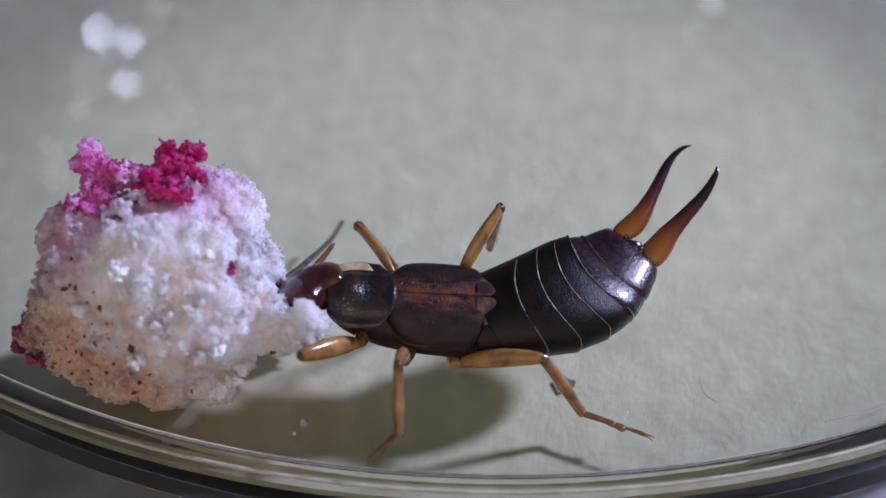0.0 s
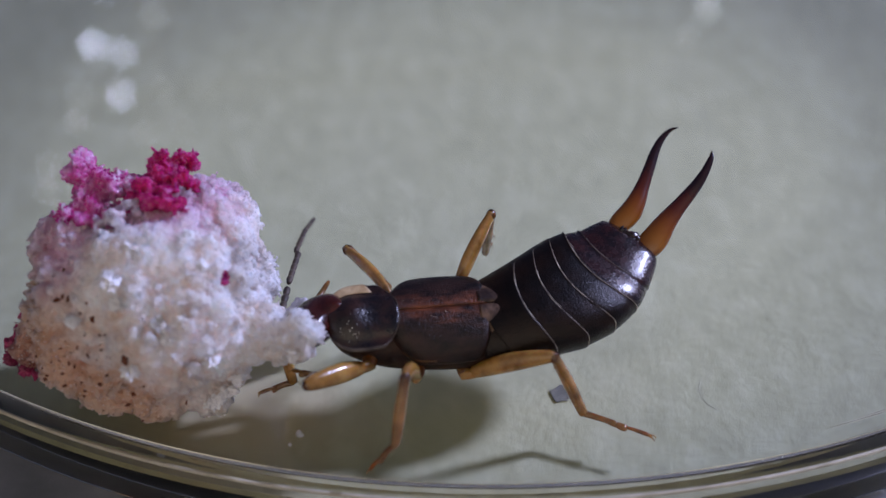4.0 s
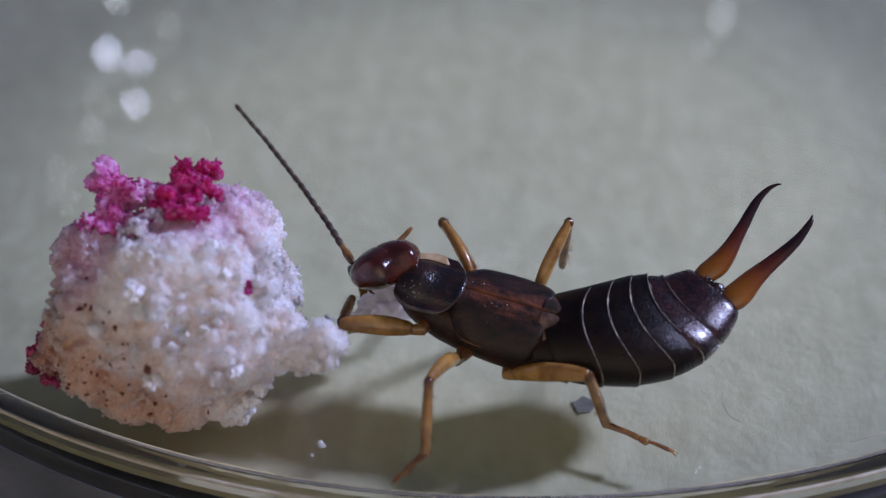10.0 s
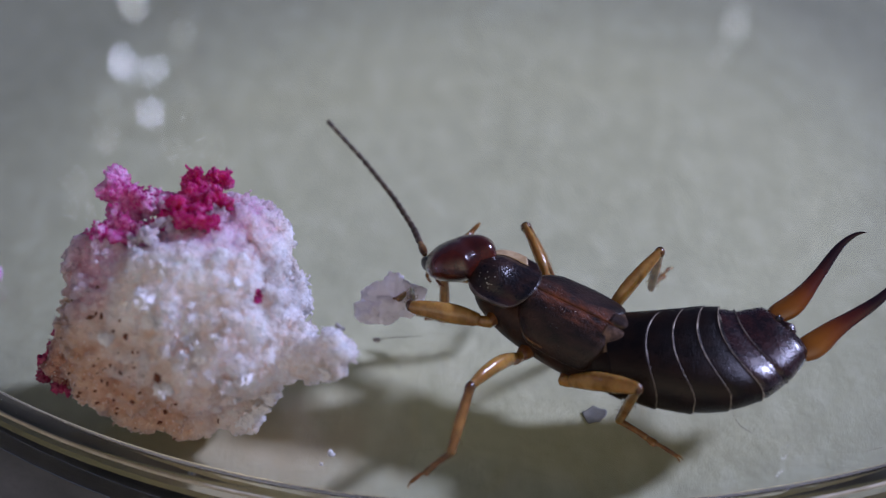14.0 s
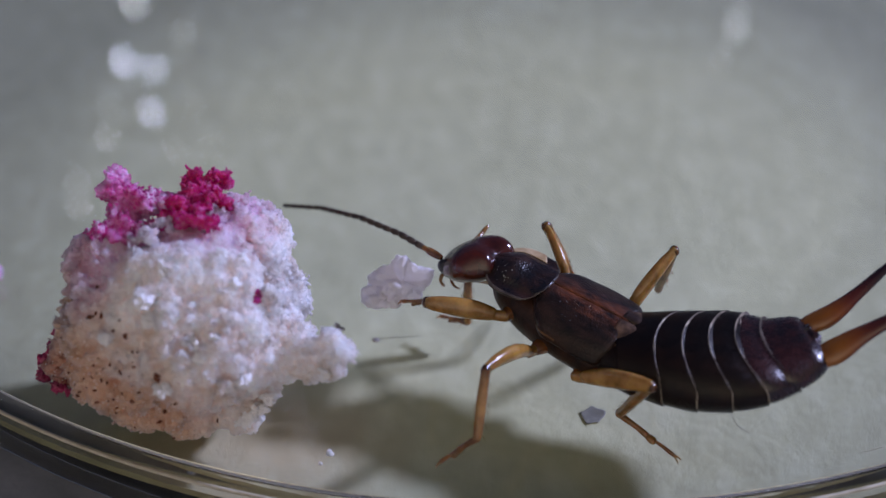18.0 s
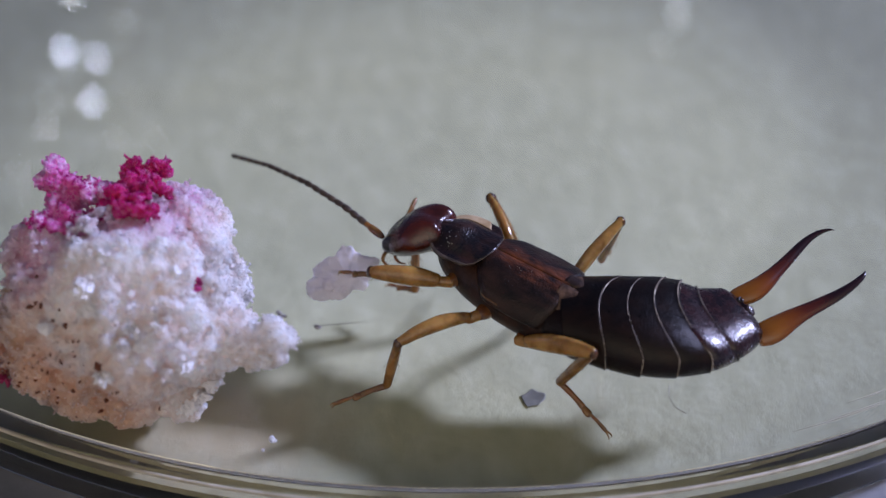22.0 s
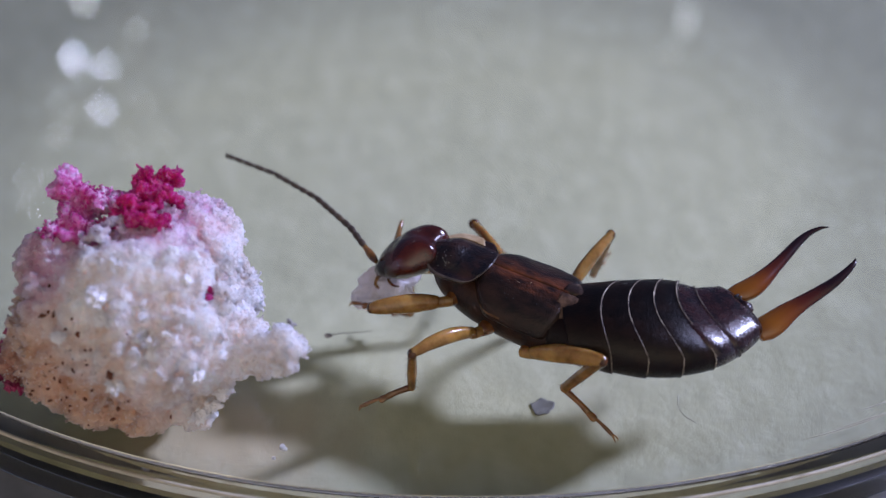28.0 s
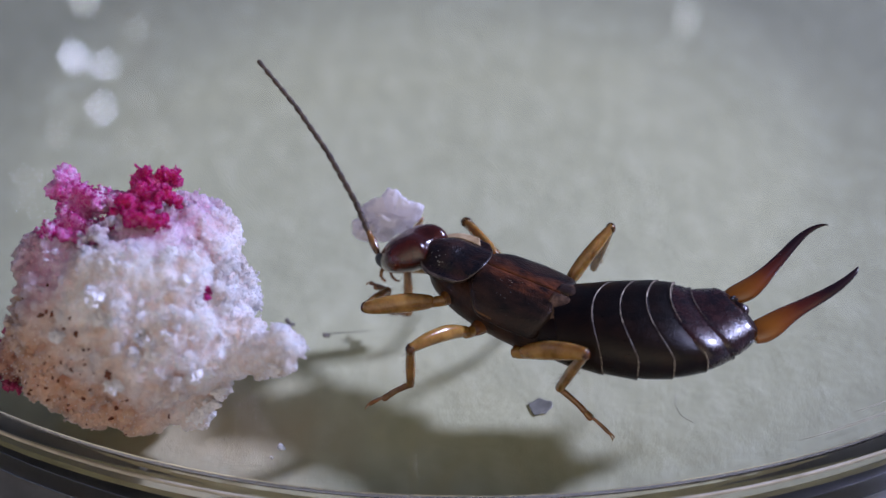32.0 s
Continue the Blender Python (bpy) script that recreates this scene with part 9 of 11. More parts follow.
    walk(legs["L1"][0], [
        (0, at(0.82, 1, -0.12, 29, -31.9, 34.1)), (0.5, at(0.82, 1, -0.12, 29.4, -30.1, 32)), (1, at(0.82, 1, -0.12, 29.8, -27.7, 28.7)), (1.5, at(0.82, 1, -0.12, 29.7, -25.5, 26.3)),
        (2, at(0.82, 1, -0.12, 28.5, -25.9, 25.9)), (2.5, at(0.82, 1, -0.12, 28.4, -26.8, 25.7)), (3, at(0.82, 1, -0.12, 27.8, -27, 26.5)), (3.5, at(0.82, 1, -0.12, 28, -25.8, 25.6)),
        (5.5, at(0.82, 1, -0.12, 21.3, -32.4, 34.7)), (6, at(0.82, 1, -0.12, 25.1, -20.4, 21.7)), (6.5, at(0.82, 1, -0.12, 25.5, -37.5, 33.3)), (7, at(0.82, 1, -0.12, 29.7, -23.1, 4.6)),
        (7.5, at(0.82, 1, -0.12, 28.5, -25, 17.2)), (8, at(0.82, 1, -0.12, 26.4, -26.7, 24.9)), (8.5, at(0.82, 1, -0.12, 25.1, -23.5, 29.3)), (9, at(0.82, 1, -0.12, 24.9, -17.9, 31.1)),
        (9.5, at(0.82, 1, -0.12, 25.8, -15.9, 25.6)), (10, at(0.82, 1, -0.12, 25.2, -5.5, 16.5)), (10.5, at(0.82, 1, -0.12, 24.7, -7.3, 15.3)), (11, at(0.82, 1, -0.12, 24, -9.6, 14.1)),
        (11.5, at(0.82, 1, -0.12, 23.6, -10.2, 12.6)), (12, at(0.82, 1, -0.12, 23.3, -10.6, 14.4)), (12.5, at(0.82, 1, -0.12, 22.9, -10.9, 16.1)), (13, at(0.82, 1, -0.12, 22.1, -11.1, 16.7)),
        (13.5, at(0.82, 1, -0.12, 21.6, -9.1, 18.5)), (14, at(0.82, 1, -0.12, 21.6, -5.9, 22.2)), (14.5, at(0.82, 1, -0.12, 20.8, -5.3, 22.5)), (16.5, at(0.82, 1, -0.12, 18.5, -6.6, 25.3)),
        (17, at(0.82, 1, -0.12, 17.6, -7.4, 25.8)), (17.5, at(0.82, 1, -0.12, 16.8, -7.9, 27.2)), (18, at(0.82, 1, -0.12, 16.1, -7, 28.9)), (18.5, at(0.82, 1, -0.12, 14.7, -7.6, 27)),
        (19, at(0.82, 1, -0.12, 15.1, -8.4, 26.9)), (19.5, at(0.82, 1, -0.12, 15.4, -8.2, 29.4)), (20, at(0.82, 1, -0.12, 15.3, -8.2, 30.9)), (20.5, at(0.82, 1, -0.12, 15.9, -7.5, 31.6)),
        (21, at(0.82, 1, -0.12, 16.2, -6.7, 31.7)), (21.5, at(0.82, 1, -0.12, 15.8, -7.2, 31.1)), (22, at(0.82, 1, -0.12, 15.9, -6.9, 31.9)), (22.5, at(0.82, 1, -0.12, 15.8, -4.9, 31.9)),
        (23, at(0.82, 1, -0.12, 15.4, -5, 30.6)), (23.5, at(0.82, 1, -0.12, 15.3, -4.9, 31)), (24, at(0.82, 1, -0.12, 15, -5.3, 29.8)), (24.5, at(0.82, 1, -0.12, 14.6, -5.4, 29.9)),
        (25, at(0.82, 1, -0.12, 14.5, -5.5, 30.1)), (25.5, at(0.82, 1, -0.12, 14, -4.9, 30.8)), (27.5, at(0.82, 1, -0.12, 14.4, 1.2, 35.6)), (28, at(0.82, 1, -0.12, 14.4, 0.6, 35.3)),
        (28.5, at(0.82, 1, -0.12, 14.4, 0.9, 36.8)), (29, at(0.82, 1, -0.12, 14.3, 0.5, 36.6)), (29.5, at(0.82, 1, -0.12, 14.9, 0.6, 37.1)), (30, at(0.82, 1, -0.12, 14.5, 0.3, 37.3)),
        (30.5, at(0.82, 1, -0.12, 14.4, -0.3, 37.4)), (31, at(0.82, 1, -0.12, 14.2, -0.5, 37)), (31.5, at(0.82, 1, -0.12, 13.8, -1.8, 36.7)), (32, at(0.82, 1, -0.12, 13.8, -1, 37.9)),
    ])
    walk(legs["L1"][1], [
        (0, at(2.43, 2.1, 1.1, -13.2, 50.5, -107.6)), (0.5, at(2.5, 2.06, 1.03, -12.1, 50.5, -105.8)), (1, at(2.6, 1.98, 0.95, -11.1, 50.7, -104.9)), (1.5, at(2.68, 1.92, 0.87, -9.4, 51.1, -103.5)),
        (2, at(2.68, 1.91, 0.89, -6.2, 51.7, -101.8)), (2.5, at(2.67, 1.9, 0.92, -6.8, 52.3, -103.5)), (3, at(2.65, 1.92, 0.93, -9.4, 51.4, -109)), (3.5, at(2.68, 1.9, 0.88, -12.2, 50.6, -113.5)),
        (5.5, at(2.41, 2.11, 1.11, 14.3, 65.9, -71)), (6, at(2.82, 1.8, 0.68, 2, 70.7, -86.3)), (6.5, at(2.34, 2, 1.28, 25.3, 74.6, -47.7)), (7, at(2.93, 1.17, 0.78, 16.4, 54.3, -46.7)),
        (7.5, at(2.81, 1.62, 0.85, 7.9, 48.3, -63.6)), (8, at(2.68, 1.87, 0.92, 3.1, 39, -75.1)), (8.5, at(2.66, 2.04, 0.8, 0.4, 34, -79.2)), (9, at(2.69, 2.13, 0.59, -3.8, 28.3, -84.8)),
        (9.5, at(2.81, 1.96, 0.51, -4.5, 28, -83.6)), (10, at(3.01, 1.65, 0.1, -4.9, 27.2, -81.1)), (10.5, at(3.02, 1.6, 0.17, -4.2, 26.7, -79.2)), (11, at(3.02, 1.56, 0.26, -3.3, 26, -75.1)),
        (11.5, at(3.03, 1.5, 0.29, -3.6, 25.5, -73.7)), (12, at(3.01, 1.57, 0.31, -3.1, 23.7, -66.6)), (12.5, at(2.99, 1.63, 0.32, -3.2, 23.5, -65.3)), (13, at(2.98, 1.65, 0.32, -3.6, 23.5, -66)),
        (13.5, at(2.97, 1.72, 0.25, -3.1, 29.2, -64.3)), (14, at(2.94, 1.87, 0.12, -3.3, 34.9, -60.2)), (14.5, at(2.93, 1.88, 0.09, -4.9, 36.5, -63.7)), (16.5, at(2.88, 1.98, 0.14, -4.3, 41.5, -64.2)),
        (17, at(2.87, 2, 0.18, -4.6, 42.3, -65.1)), (17.5, at(2.84, 2.05, 0.2, -3.8, 43.1, -63.2)), (18, at(2.82, 2.11, 0.16, -4.3, 44.3, -63.4)), (18.5, at(2.85, 2.04, 0.19, -4.4, 44.6, -65.6)),
        (19, at(2.85, 2.03, 0.22, -3.5, 46.8, -65.6)), (19.5, at(2.8, 2.12, 0.21, -2.3, 47, -61)), (20, at(2.77, 2.17, 0.21, -1.2, 46.8, -57.9)), (20.5, at(2.76, 2.2, 0.18, -1.3, 47, -55.5)),
        (21, at(2.76, 2.2, 0.15, -1.6, 47.1, -55)), (21.5, at(2.77, 2.18, 0.17, -1.7, 47, -57.7)), (22, at(2.76, 2.21, 0.16, -1.9, 47.1, -57.5)), (22.5, at(2.76, 2.22, 0.08, -3.8, 47.7, -63.7)),
        (23, at(2.79, 2.17, 0.08, -4.1, 47.3, -65.2)), (23.5, at(2.78, 2.18, 0.08, -4.2, 47.3, -65.3)), (24, at(2.8, 2.14, 0.09, -3.5, 47.3, -67.9)), (24.5, at(2.8, 2.15, 0.1, -2.8, 47.4, -69.2)),
        (25, at(2.8, 2.15, 0.1, -2.2, 47.3, -68.6)), (25.5, at(2.79, 2.18, 0.08, -1.3, 47.5, -69.5)), (27.5, at(2.69, 2.34, -0.17, -1.2, 49.8, -64)), (28, at(2.69, 2.33, -0.14, -3, 41.9, -73.8)),
        (28.5, at(2.66, 2.38, -0.15, -4.6, 33.4, -79.7)), (29, at(2.66, 2.37, -0.14, -5.8, 24.1, -87.5)), (29.5, at(2.65, 2.39, -0.15, -6.5, 24.1, -85.6)), (30, at(2.65, 2.4, -0.13, -5.7, 23.4, -85.6)),
        (30.5, at(2.65, 2.4, -0.11, -5.1, 23.2, -83.9)), (31, at(2.65, 2.39, -0.1, -4.8, 22.5, -85.2)), (31.5, at(2.66, 2.38, -0.05, -3.9, 22, -83.8)), (32, at(2.63, 2.42, -0.08, -3.7, 21.7, -82.4)),
    ])
    walk(legs["L1"][2], [
        (0, at(2.13, 1.13, -0.14, 22.4, 35.6, -39.3)), (0.5, at(2.23, 1.08, -0.2, 22.8, 34.8, -38.3)), (1, at(2.34, 1, -0.29, 23.2, 34, -38.2)), (1.5, at(2.44, 0.95, -0.37, 23.9, 33, -37.7)),
        (2, at(2.48, 0.94, -0.37, 25.3, 31.4, -37.6)), (2.5, at(2.44, 0.94, -0.35, 25.1, 32, -39)), (3, at(2.33, 0.97, -0.32, 23.6, 33.9, -43.2)), (3.5, at(2.28, 0.97, -0.35, 21.8, 35.5, -46.5)),
        (5.5, at(2.63, 1.49, -0.35, 27.5, 6.4, 12.6)), (6, at(2.85, 1.27, -0.83, 26.8, 12.3, 20)), (6.5, at(2.63, 1.69, -0.26, 31.9, 30.7, 25)), (7, at(3.57, 0.49, -0.52, 2.8, 26.4, -59.8)),
        (7.5, at(3.28, 0.67, -0.34, 9.4, 33.9, -59.2)), (8, at(3, 0.67, -0.09, 10.8, 39.8, -57.8)), (8.5, at(2.91, 0.73, -0.09, 13.7, 51.9, -51.4)), (9, at(2.82, 0.73, -0.17, 17.6, 65, -44.6)),
        (9.5, at(2.97, 0.56, -0.24, 16.3, 64, -43.5)), (10, at(3.23, 0.25, -0.63, 14.4, 62.8, -42.5)), (10.5, at(3.29, 0.2, -0.54, 14, 61.2, -41.5)), (11, at(3.39, 0.17, -0.44, 13.2, 59.5, -40.3)),
        (11.5, at(3.43, 0.11, -0.4, 11.3, 58.7, -41.2)), (12, at(3.59, 0.22, -0.34, 9.4, 57.7, -39.1)), (12.5, at(3.6, 0.3, -0.32, 9.2, 56.2, -37.1)), (13, at(3.57, 0.31, -0.31, 8.9, 54.7, -36.5)),
        (13.5, at(3.58, 0.47, -0.54, 15.9, 54.4, -19)), (14, at(3.59, 0.73, -0.8, 21.7, 52.5, 0.8)), (14.5, at(3.5, 0.73, -0.86, 20, 48.9, 1)), (16.5, at(3.4, 0.9, -0.92, 17.3, 31.3, 8.2)),
        (17, at(3.37, 0.93, -0.9, 16.4, 26.3, 11)), (17.5, at(3.37, 1, -0.9, 15.7, 20.8, 14.4)), (18, at(3.33, 1.08, -0.96, 15.1, 15.2, 18.4)), (18.5, at(3.32, 1, -0.94, 14, 8.2, 20.9)),
        (19, at(3.3, 1.04, -0.95, 15.1, -5.3, 31.4)), (19.5, at(3.33, 1.17, -0.96, 15.4, -5.8, 33.2)), (20, at(3.35, 1.25, -0.96, 15.2, -6.2, 34.4)), (20.5, at(3.38, 1.3, -0.99, 15.9, -5.7, 34.9)),
        (21, at(3.39, 1.31, -1.02, 16.2, -5.1, 34.7)), (21.5, at(3.35, 1.26, -1, 15.8, -5.7, 34.2)), (22, at(3.34, 1.29, -1.02, 15.9, -5.6, 34.8)), (22.5, at(3.24, 1.25, -1.1, 15.8, -5.2, 33.3)),
        (23, at(3.25, 1.18, -1.09, 15.4, -5, 32.3)), (23.5, at(3.24, 1.2, -1.1, 15.4, -5.1, 32.5)), (24, at(3.21, 1.14, -1.08, 15, -5.9, 31)), (24.5, at(3.19, 1.13, -1.08, 14.7, -6.6, 30.5)),
        (25, at(3.19, 1.14, -1.08, 14.5, -6.9, 30.6)), (25.5, at(3.17, 1.16, -1.1, 14.1, -7.7, 29.9)), (27.5, at(3.14, 1.41, -1.39, 14.6, -6.3, 30.1)), (28, at(3.03, 1.19, -1.21, 14, 6.9, 10.9)),
        (28.5, at(2.9, 1.07, -1.04, 13, 12.6, 0.8)), (29, at(2.73, 0.92, -0.79, 12, 15.6, -9)), (29.5, at(2.76, 0.94, -0.8, 11.6, 17.3, -10)), (30, at(2.76, 0.93, -0.77, 11.5, 17.3, -11.8)),
        (30.5, at(2.8, 0.94, -0.74, 11.3, 17.8, -13.4)), (31, at(2.78, 0.91, -0.71, 11.2, 18.1, -15.9)), (31.5, at(2.82, 0.9, -0.65, 11.2, 17.9, -17.2)), (32, at(2.83, 0.94, -0.67, 10.9, 18.5, -18.5)),
    ])
    walk(legs["R1"][0], [
        (0, at(1.08, -0.95, -0.4, 33.8, 19.3, 6.7)), (0.5, at(1.08, -0.95, -0.4, 33.7, 19.3, 6.7)), (1, at(1.08, -0.95, -0.4, 33.8, 19.3, 6.7)), (1.5, at(1.08, -0.95, -0.4, 33.7, 19.3, 6.7)),
        (2, at(1.08, -0.95, -0.4, 33.8, 19.3, 6.7)), (2.5, at(1.08, -0.95, -0.4, 33.8, 19.3, 6.7)), (3, at(1.08, -0.95, -0.4, 33.6, 19.3, 6.7)), (3.5, at(1.08, -0.95, -0.4, 33.3, 19.3, 6.7)),
        (5.5, at(1.08, -0.95, -0.4, 29.3, 19.3, 6.7)), (6, at(1.08, -0.95, -0.4, 28.4, 19.3, 6.7)), (6.5, at(1.08, -0.95, -0.4, 28.5, 19.3, 6.7)), (7, at(1.08, -0.95, -0.4, 28.2, 19.3, 6.7)),
        (7.5, at(1.08, -0.95, -0.4, 28.1, 19.3, 6.7)), (8, at(1.08, -0.95, -0.4, 27.6, 19.3, 6.7)), (8.5, at(1.08, -0.95, -0.4, 27, 19.3, 6.7)), (9, at(1.08, -0.95, -0.4, 26.5, 19.3, 6.7)),
        (9.5, at(1.08, -0.95, -0.4, 26, 19.3, 6.7)), (10, at(1.08, -0.95, -0.4, 24.9, 19.3, 6.7)), (10.5, at(1.08, -0.95, -0.4, 24.2, 19.3, 6.7)), (11, at(1.08, -0.95, -0.4, 23.2, 19.3, 6.7)),
        (11.5, at(1.08, -0.95, -0.4, 22.5, 19.3, 6.7)), (12, at(1.08, -0.95, -0.4, 21.4, 19.3, 6.7)), (12.5, at(1.08, -0.95, -0.4, 20.6, 19.3, 6.7)), (13, at(1.08, -0.95, -0.4, 19.9, 19.3, 6.7)),
        (13.5, at(1.08, -0.95, -0.4, 19.4, 19.3, 6.7)), (14, at(1.08, -0.95, -0.4, 18.8, 19.3, 6.7)), (14.5, at(1.08, -0.95, -0.4, 18, 19.3, 6.7)), (16.5, at(1.08, -0.95, -0.4, 16.1, 19.3, 6.7)),
        (17, at(1.08, -0.95, -0.4, 15.2, 19.3, 6.7)), (17.5, at(1.08, -0.95, -0.4, 14.4, 19.3, 6.7)), (18, at(1.08, -0.95, -0.4, 13.6, 19.3, 6.7)), (18.5, at(1.08, -0.95, -0.4, 12.6, 19.3, 6.7)),
        (19, at(1.08, -0.95, -0.4, 13.4, 19.3, 6.7)), (19.5, at(1.08, -0.95, -0.4, 13.5, 19.3, 6.7)), (20, at(1.08, -0.95, -0.4, 13.4, 19.3, 6.7)), (20.5, at(1.08, -0.95, -0.4, 13.6, 19.3, 6.7)),
        (21, at(1.08, -0.95, -0.4, 13.7, 19.3, 6.7)), (21.5, at(1.08, -0.95, -0.4, 13.7, 19.3, 6.7)), (22, at(1.08, -0.95, -0.4, 13.7, 19.3, 6.7)), (22.5, at(1.08, -0.95, -0.4, 13.6, 19.3, 6.7)),
        (23, at(1.08, -0.95, -0.4, 13.3, 19.3, 6.7)), (23.5, at(1.08, -0.95, -0.4, 13.3, 19.3, 6.7)), (24, at(1.08, -0.95, -0.4, 13.6, 19.3, 6.7)), (24.5, at(1.08, -0.95, -0.4, 13.7, 19.3, 6.7)),
        (25, at(1.08, -0.95, -0.4, 13.7, 19.3, 6.7)), (25.5, at(1.08, -0.95, -0.4, 13.8, 19.3, 6.7)), (27.5, at(1.08, -0.95, -0.4, 13.6, 19.3, 6.7)), (28, at(1.08, -0.95, -0.4, 14.1, 19.3, 6.7)),
        (28.5, at(1.08, -0.95, -0.4, 14, 19.3, 6.7)), (29, at(1.08, -0.95, -0.4, 14.2, 19.3, 6.7)), (29.5, at(1.08, -0.95, -0.4, 14.2, 19.3, 6.7)), (30, at(1.08, -0.95, -0.4, 14.2, 19.3, 6.7)),
        (30.5, at(1.08, -0.95, -0.4, 14.2, 19.3, 6.7)), (31, at(1.08, -0.95, -0.4, 14.3, 19.3, 6.7)), (31.5, at(1.08, -0.95, -0.4, 14.3, 19.3, 6.7)), (32, at(1.08, -0.95, -0.4, 14.3, 19.3, 6.7)),
    ])
    walk(legs["R1"][1], [
        (0, at(3.24, -0.7, -1.16, -107.2, 61.6, 112.7)), (0.5, at(3.24, -0.7, -1.16, -107.7, 61.7, 112.4)), (1, at(3.24, -0.7, -1.16, -107.8, 61.8, 111.7)), (1.5, at(3.24, -0.7, -1.16, -107.7, 62.1, 110.5)),
        (2, at(3.24, -0.7, -1.16, -105.7, 62.4, 108.1)), (2.5, at(3.24, -0.7, -1.16, -103.8, 62.2, 108.2)), (3, at(3.24, -0.7, -1.16, -99.3, 62, 109.2)), (3.5, at(3.24, -0.7, -1.16, -97.5, 62, 110.4)),
        (5.5, at(3.24, -0.7, -1.16, -80.3, 63.1, 112.2)), (6, at(3.24, -0.7, -1.16, -82.4, 63.9, 114.6)), (6.5, at(3.24, -0.7, -1.16, -88.5, 64.1, 114.6)), (7, at(3.24, -0.7, -1.16, -96.9, 64.5, 116.4)),
        (7.5, at(3.24, -0.7, -1.16, -95.3, 64.5, 115.7)), (8, at(3.24, -0.7, -1.16, -92.3, 64.8, 114.4)), (8.5, at(3.24, -0.7, -1.16, -94.4, 65.3, 114.8)), (9, at(3.24, -0.7, -1.16, -98, 65.5, 116.6)),
        (9.5, at(3.24, -0.7, -1.16, -98.9, 65.5, 118)), (10, at(3.24, -0.7, -1.16, -97.7, 65.7, 120)), (10.5, at(3.24, -0.7, -1.16, -95.1, 66.2, 120.3)), (11, at(3.24, -0.7, -1.16, -86.7, 66.3, 121.1)),
        (11.5, at(3.24, -0.7, -1.16, -78.5, 66.2, 122.6)), (12, at(3.24, -0.7, -1.16, -91.1, 66.7, 125.1)), (12.5, at(3.24, -0.7, -1.16, -84.4, 67, 125.7)), (13, at(3.24, -0.7, -1.16, -66.2, 67.2, 125.9)),
        (13.5, at(3.24, -0.7, -1.16, -47.8, 67.4, 126.4)), (14, at(3.24, -0.7, -1.16, -27.5, 67.5, 128.9)), (14.5, at(3.24, -0.7, -1.16, -8.9, 68, 129.5)), (16.5, at(3.24, -0.7, -1.16, 5, 68.9, 127.6)),
        (17, at(3.24, -0.7, -1.16, 8.4, 69.6, 127.5)), (17.5, at(3.24, -0.7, -1.16, 9.2, 69.9, 126.8)), (18, at(3.24, -0.7, -1.16, 12.1, 69.9, 127.2)), (18.5, at(3.24, -0.7, -1.16, 6.6, 69.9, 127)),
        (19, at(3.24, -0.7, -1.16, 1.2, 70.5, 125.5)), (19.5, at(3.24, -0.7, -1.16, 5.8, 71.9, 125.4)), (20, at(3.24, -0.7, -1.16, 8, 72, 124.6)), (20.5, at(3.24, -0.7, -1.16, 15.6, 71.7, 125.8)),
        (21, at(3.24, -0.7, -1.16, 19.4, 71.4, 126.7)), (21.5, at(3.24, -0.7, -1.16, 11.5, 71.7, 125.6)), (22, at(3.24, -0.7, -1.16, 14.8, 71.6, 126)), (22.5, at(3.24, -0.7, -1.16, 10.3, 71.7, 126.5)),
        (23, at(3.24, -0.7, -1.16, 6.9, 71.9, 126.9)), (23.5, at(3.24, -0.7, -1.16, 7.4, 71.9, 126.8)), (24, at(3.24, -0.7, -1.16, -6.6, 72.1, 124.9)), (24.5, at(3.24, -0.7, -1.16, -11.5, 71.7, 123.3)),
        (25, at(3.24, -0.7, -1.16, -12.4, 71.4, 122.7)), (25.5, at(3.24, -0.7, -1.16, -16.4, 70.8, 121.2)), (27.5, at(3.24, -0.7, -1.16, -10.8, 71.1, 123.4)), (28, at(3.24, -0.7, -1.16, -16.5, 71.2, 121.9)),
        (28.5, at(3.24, -0.7, -1.16, -14.9, 71.5, 121.8)), (29, at(3.24, -0.7, -1.16, -18.4, 71.6, 121.1)), (29.5, at(3.24, -0.7, -1.16, -14, 71.9, 122.5)), (30, at(3.24, -0.7, -1.16, -16.5, 71.8, 121.2)),
        (30.5, at(3.24, -0.7, -1.16, -17.6, 72, 120.6)), (31, at(3.24, -0.7, -1.16, -20.5, 71.6, 119.8)), (31.5, at(3.24, -0.7, -1.16, -22.6, 71.8, 118.6)), (32, at(3.24, -0.7, -1.16, -21, 71.8, 118.7)),
    ])
